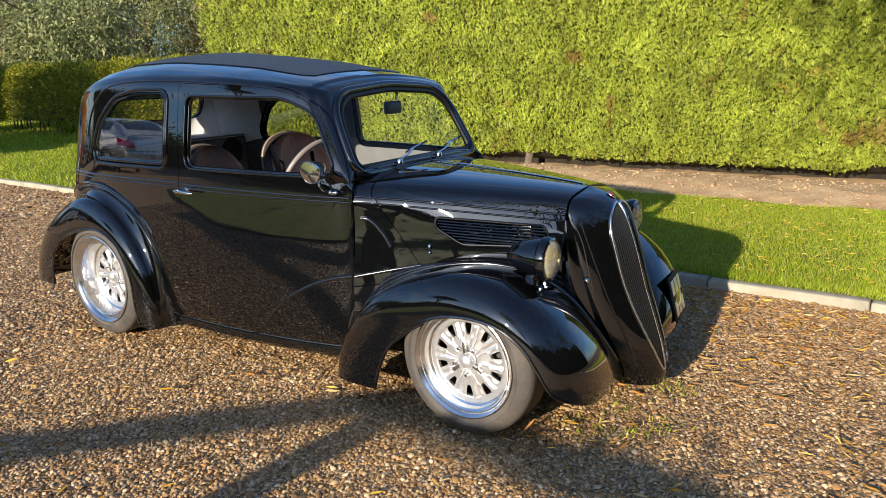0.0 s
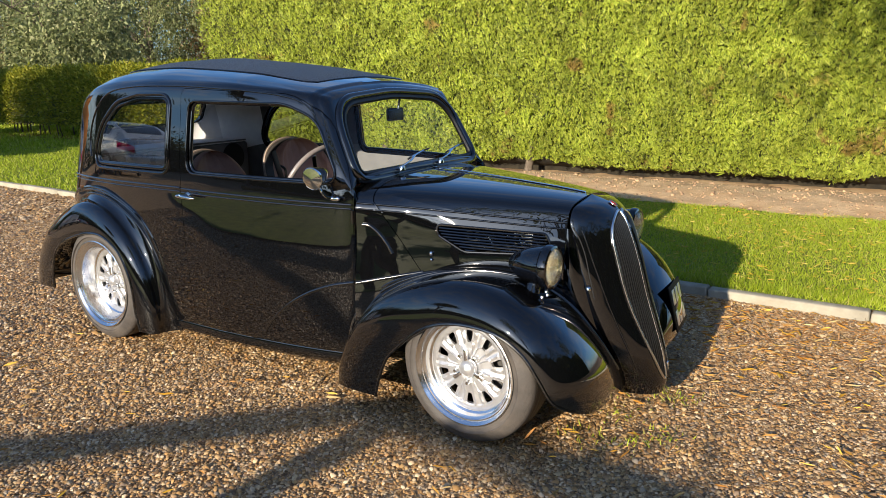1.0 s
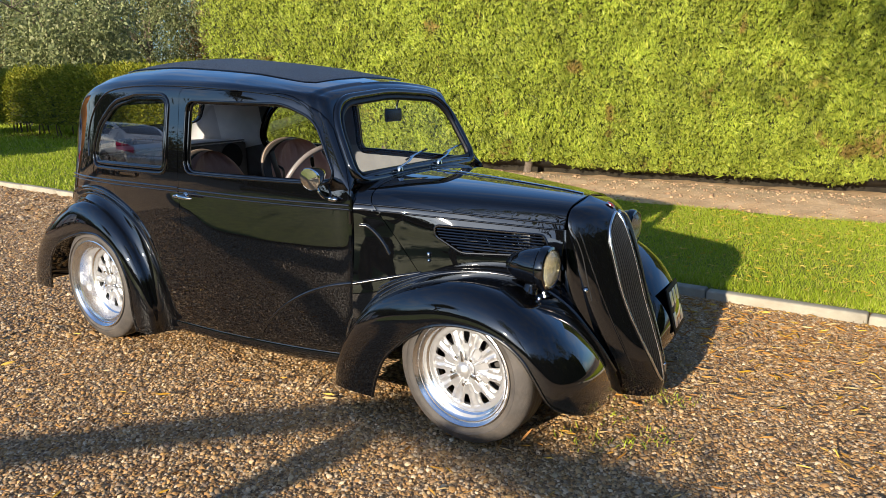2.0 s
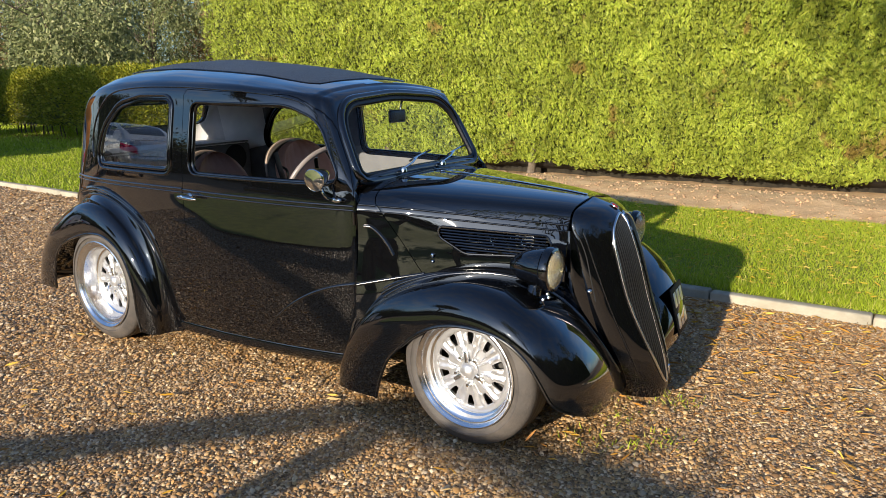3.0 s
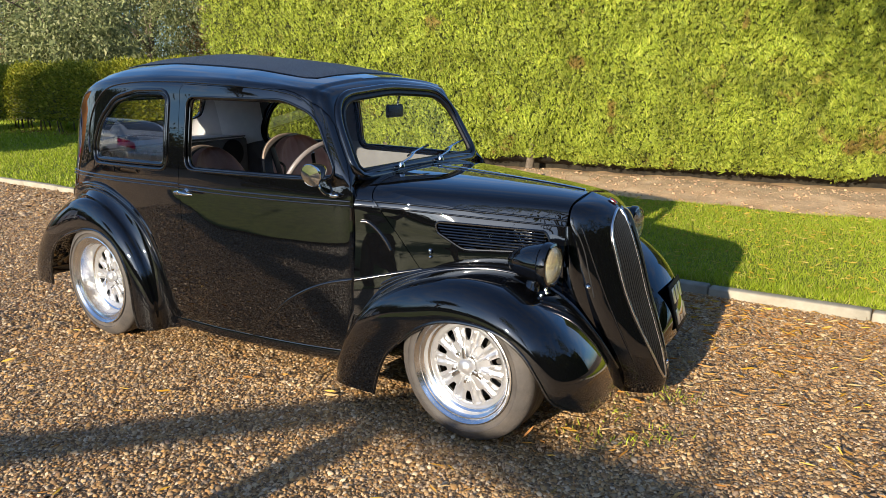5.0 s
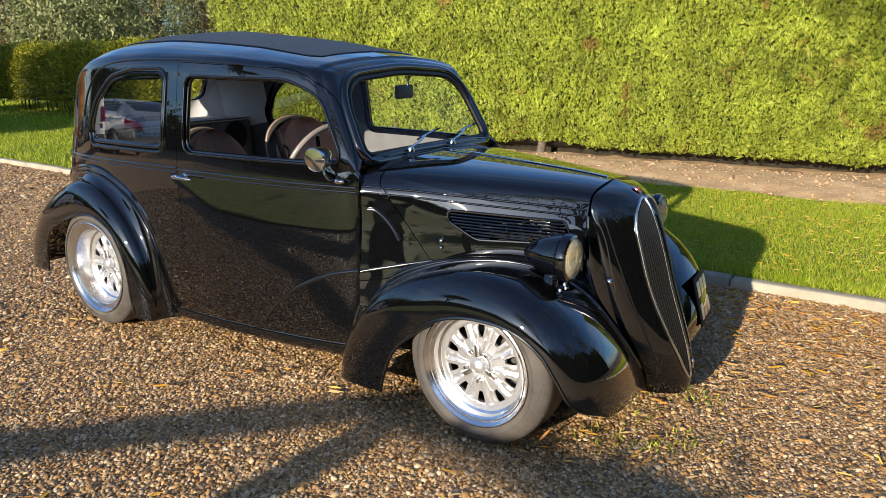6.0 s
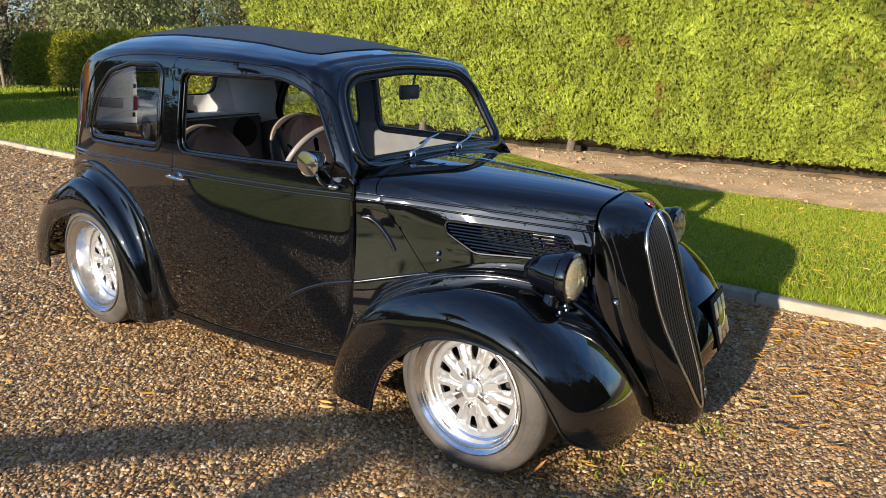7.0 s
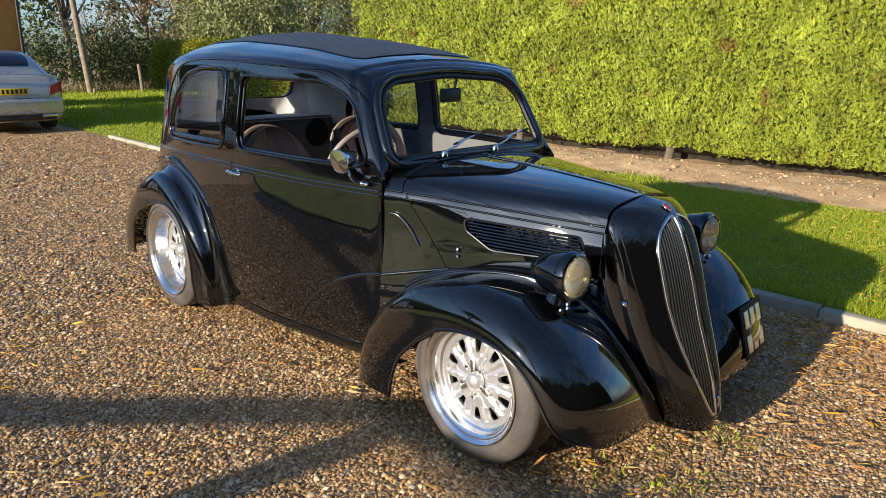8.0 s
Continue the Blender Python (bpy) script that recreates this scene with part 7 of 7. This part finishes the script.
def front_seat(cx, cy, wid, top, roundness):
    """A bucket seat that faces +x: leather front, dark shell, pale piping."""
    S = empty("seat", (cx, cy, 0.25))
    S.parent = car
    S.matrix_parent_inverse = Matrix.Translation(-Vector(car.location))
    zs = 1 - (1 - np.linspace(0, 1, 26)) ** 1.8
    def ring(t):
        z = 0.44 + (top - 0.44) * t
        w = wid * (1 - 0.12 * (1 - t)) * max(0.0, 1 - max(0.0, (t - 0.45) / 0.55) ** roundness) ** 0.5
        x = cx - 0.20 * t
        return z, w, x
    front, back, edge_l = [], [], []
    for t in zs:
        z, w, x = ring(t)
        fr, bk = [], []
        for a in np.linspace(-90, 90, 37):
            s, c = math.sin(radians(a)), math.cos(radians(a))
            pleat = 0.003 * math.cos(8 * math.pi * s) * c if abs(s) < 0.75 else 0.0
            dip = 0.040 * math.exp(-(s / 0.5) ** 2)
            fr.append((x + 0.075 * c ** 0.55 - dip + pleat + 0.035 * math.exp(-((abs(s) - 0.80) / 0.17) ** 2), cy + w * s, z))
            bk.append((x - 0.055 * c ** 0.6, cy + w * s, z))
        front.append(fr)
        back.append(bk)
        edge_l.append((x, cy - w, z))
    edge_r = [(p[0], 2 * cy - p[1], p[2]) for p in edge_l][::-1]
    fg_ = np.array(front)
    part("backrest", grid_mesh("back_front", fg_[:, 4:33]), M_LEATHER, S, "pleated brown leather backrest", 60)
    for cols in (slice(0, 5), slice(32, 37)):
        part("side_bolster", grid_mesh("bolster", fg_[:, cols]), M_SEATBACK, S, "black side of the backrest", 60)
    hook = spline([(cx - 0.02, cy - wid * 0.93, 0.80), (cx + 0.03, cy - wid * 0.96, 0.84), (cx + 0.03, cy - wid * 0.96, 0.89), (cx - 0.03, cy - wid * 0.93, 0.91)], 14)
    part("belt_guide", tube("guide", hook, 0.007, 8), M_TRIM, S)
    me = grid_mesh("back_shell", np.array(back))
    me.flip_normals()
    part("back_shell", me, M_SEATBACK, S, "dark seat shell", 60)
    part("piping", tube("piping", edge_l + edge_r, 0.0075, 6), M_PIPING, S)
    cu = box("cushion", (0.46, 0.46, 0.15), (cx + 0.25, cy, 0.44), 0.055, 4)
    part("cushion", cu, M_LEATHER, S, "brown leather seat cushion")
    part("seat_base", box("base", (0.40, 0.40, 0.14), (cx + 0.23, cy, 0.31), 0.02), M_SEATBACK, S)
    kn = lathe("knob", [(0.0005, 0.012), (0.020, 0.011), (0.026, 0.004), (0.026, -0.01)], "y", 20)
    kn.transform(Matrix.Translation((cx - 0.09, cy - 0.235, 0.80)) @ Matrix.Diagonal((1, -1, 1, 1)))
    part("recline_knob", kn, M_SEATBACK, S)


front_seat(0.675, -0.388, 0.25, 1.022, 2.0)
front_seat(0.645, 0.255, 0.265, 1.035, 3.4)

# dashboard, column and steering wheel
part("dashboard", box("dash", (0.13, 0.93, 0.15), (1.535, 0, 0.86), 0.025, 3), M_WOOD, car, "varnished wooden dashboard")
sw_c = Vector((1.20, -0.305, 0.895))
sm = Matrix.Translation(sw_c) @ pose(0, 0, 0, 0, -62, 0)
a = np.linspace(0, 2 * math.pi, 48, endpoint=False)
rim_m = tube("rim", np.stack([0.19 * np.cos(a), 0.19 * np.sin(a), 0 * a], 1), 0.0125, 10, True)
rim_m.transform(sm)
stw = part("steering_wheel", rim_m, M_RIMGREY, car, "pale-rimmed three-spoke steering wheel")
for k in range(40):
    an = 2 * math.pi * k / 40
    q = box("grip", (0.012, 0.013, 0.020), (0.183 * math.cos(an), 0.183 * math.sin(an), 0.002), 0.004, 2, Matrix.Rotation(an, 4, "Z"))
    q.transform(sm)
    part("finger_grip", q, M_TRIM, stw)
for k in range(3):
    an = radians(90 + 120 * k)
    q = box("spoke", (0.17, 0.022, 0.004), (0.095 * math.cos(an), 0.095 * math.sin(an), -0.012), 0.0015, 1, Matrix.Rotation(an, 4, "Z"))
    q.transform(sm)
    part("spoke", q, M_CHROME, stw)
hb = lathe("boss", [(0.0005, 0.012), (0.02, 0.010), (0.032, 0.0), (0.034, -0.03)], "z", 24)
hb.transform(sm)
part("boss", hb, M_TRIM, stw)
part("steering_column", tube("col", [tuple(sw_c + Vector((0.02, 0, -0.01))), (1.55, -0.305, 0.75)], 0.018, 10), M_TRIM, car)
# rear-view mirror hung from the screen's header
part("rear_view_mirror", box("rv", (0.018, 0.13, 0.062), (1.432, 0.035, 1.197), 0.012, 3), M_TRIM, car, "small black rear-view mirror")
part("mirror_stem", tube("stem", [(1.432, 0.06, 1.22), (1.438, 0.07, 1.275)], 0.006, 8), M_CHROME, car)
# seat belt reel strap by the passenger's seat
part("seat_belt", box("belt", (0.012, 0.035, 0.20), (0.66, -0.035, 0.90), 0.005, 2, Matrix.Rotation(radians(18), 4, "X")), M_SEATBACK, car, "dark seat belt stalk")

# engine seen between the slats: rocker cover, carburettor, pipes and bolt heads
eng = part("engine", box("rocker", (0.40, 0.10, 0.07), (2.20, -0.10, 0.745), 0.02, 3), M_ALLOY, car, "alloy engine top with bright pipes")
for side in (-1, 1):
    for k in range(5):
        x = 2.04 + 0.075 * k
        part("pipe", tube("pipe", spline([(x, side * 0.18, 0.74), (x + 0.01, side * 0.235, 0.725), (x + 0.05, side * 0.25, 0.66)], 8), 0.006, 8), M_CHROME if k % 2 else M_TRIM, eng)
        part("bolt_head", ell("bolt", (0.007, 0.007, 0.007), (x + 0.035, side * 0.245, 0.70 + 0.012 * (k % 3)), segs=(10, 6)), M_CHROME, eng)
    part("carburettor", lathe("carb", [(0.0005, 0.06), (0.03, 0.058), (0.034, 0.03), (0.022, 0.01), (0.024, -0.03), (0.0005, -0.032)], "x", 16, (2.28, side * 0.215, 0.73)), M_ALLOY, eng)
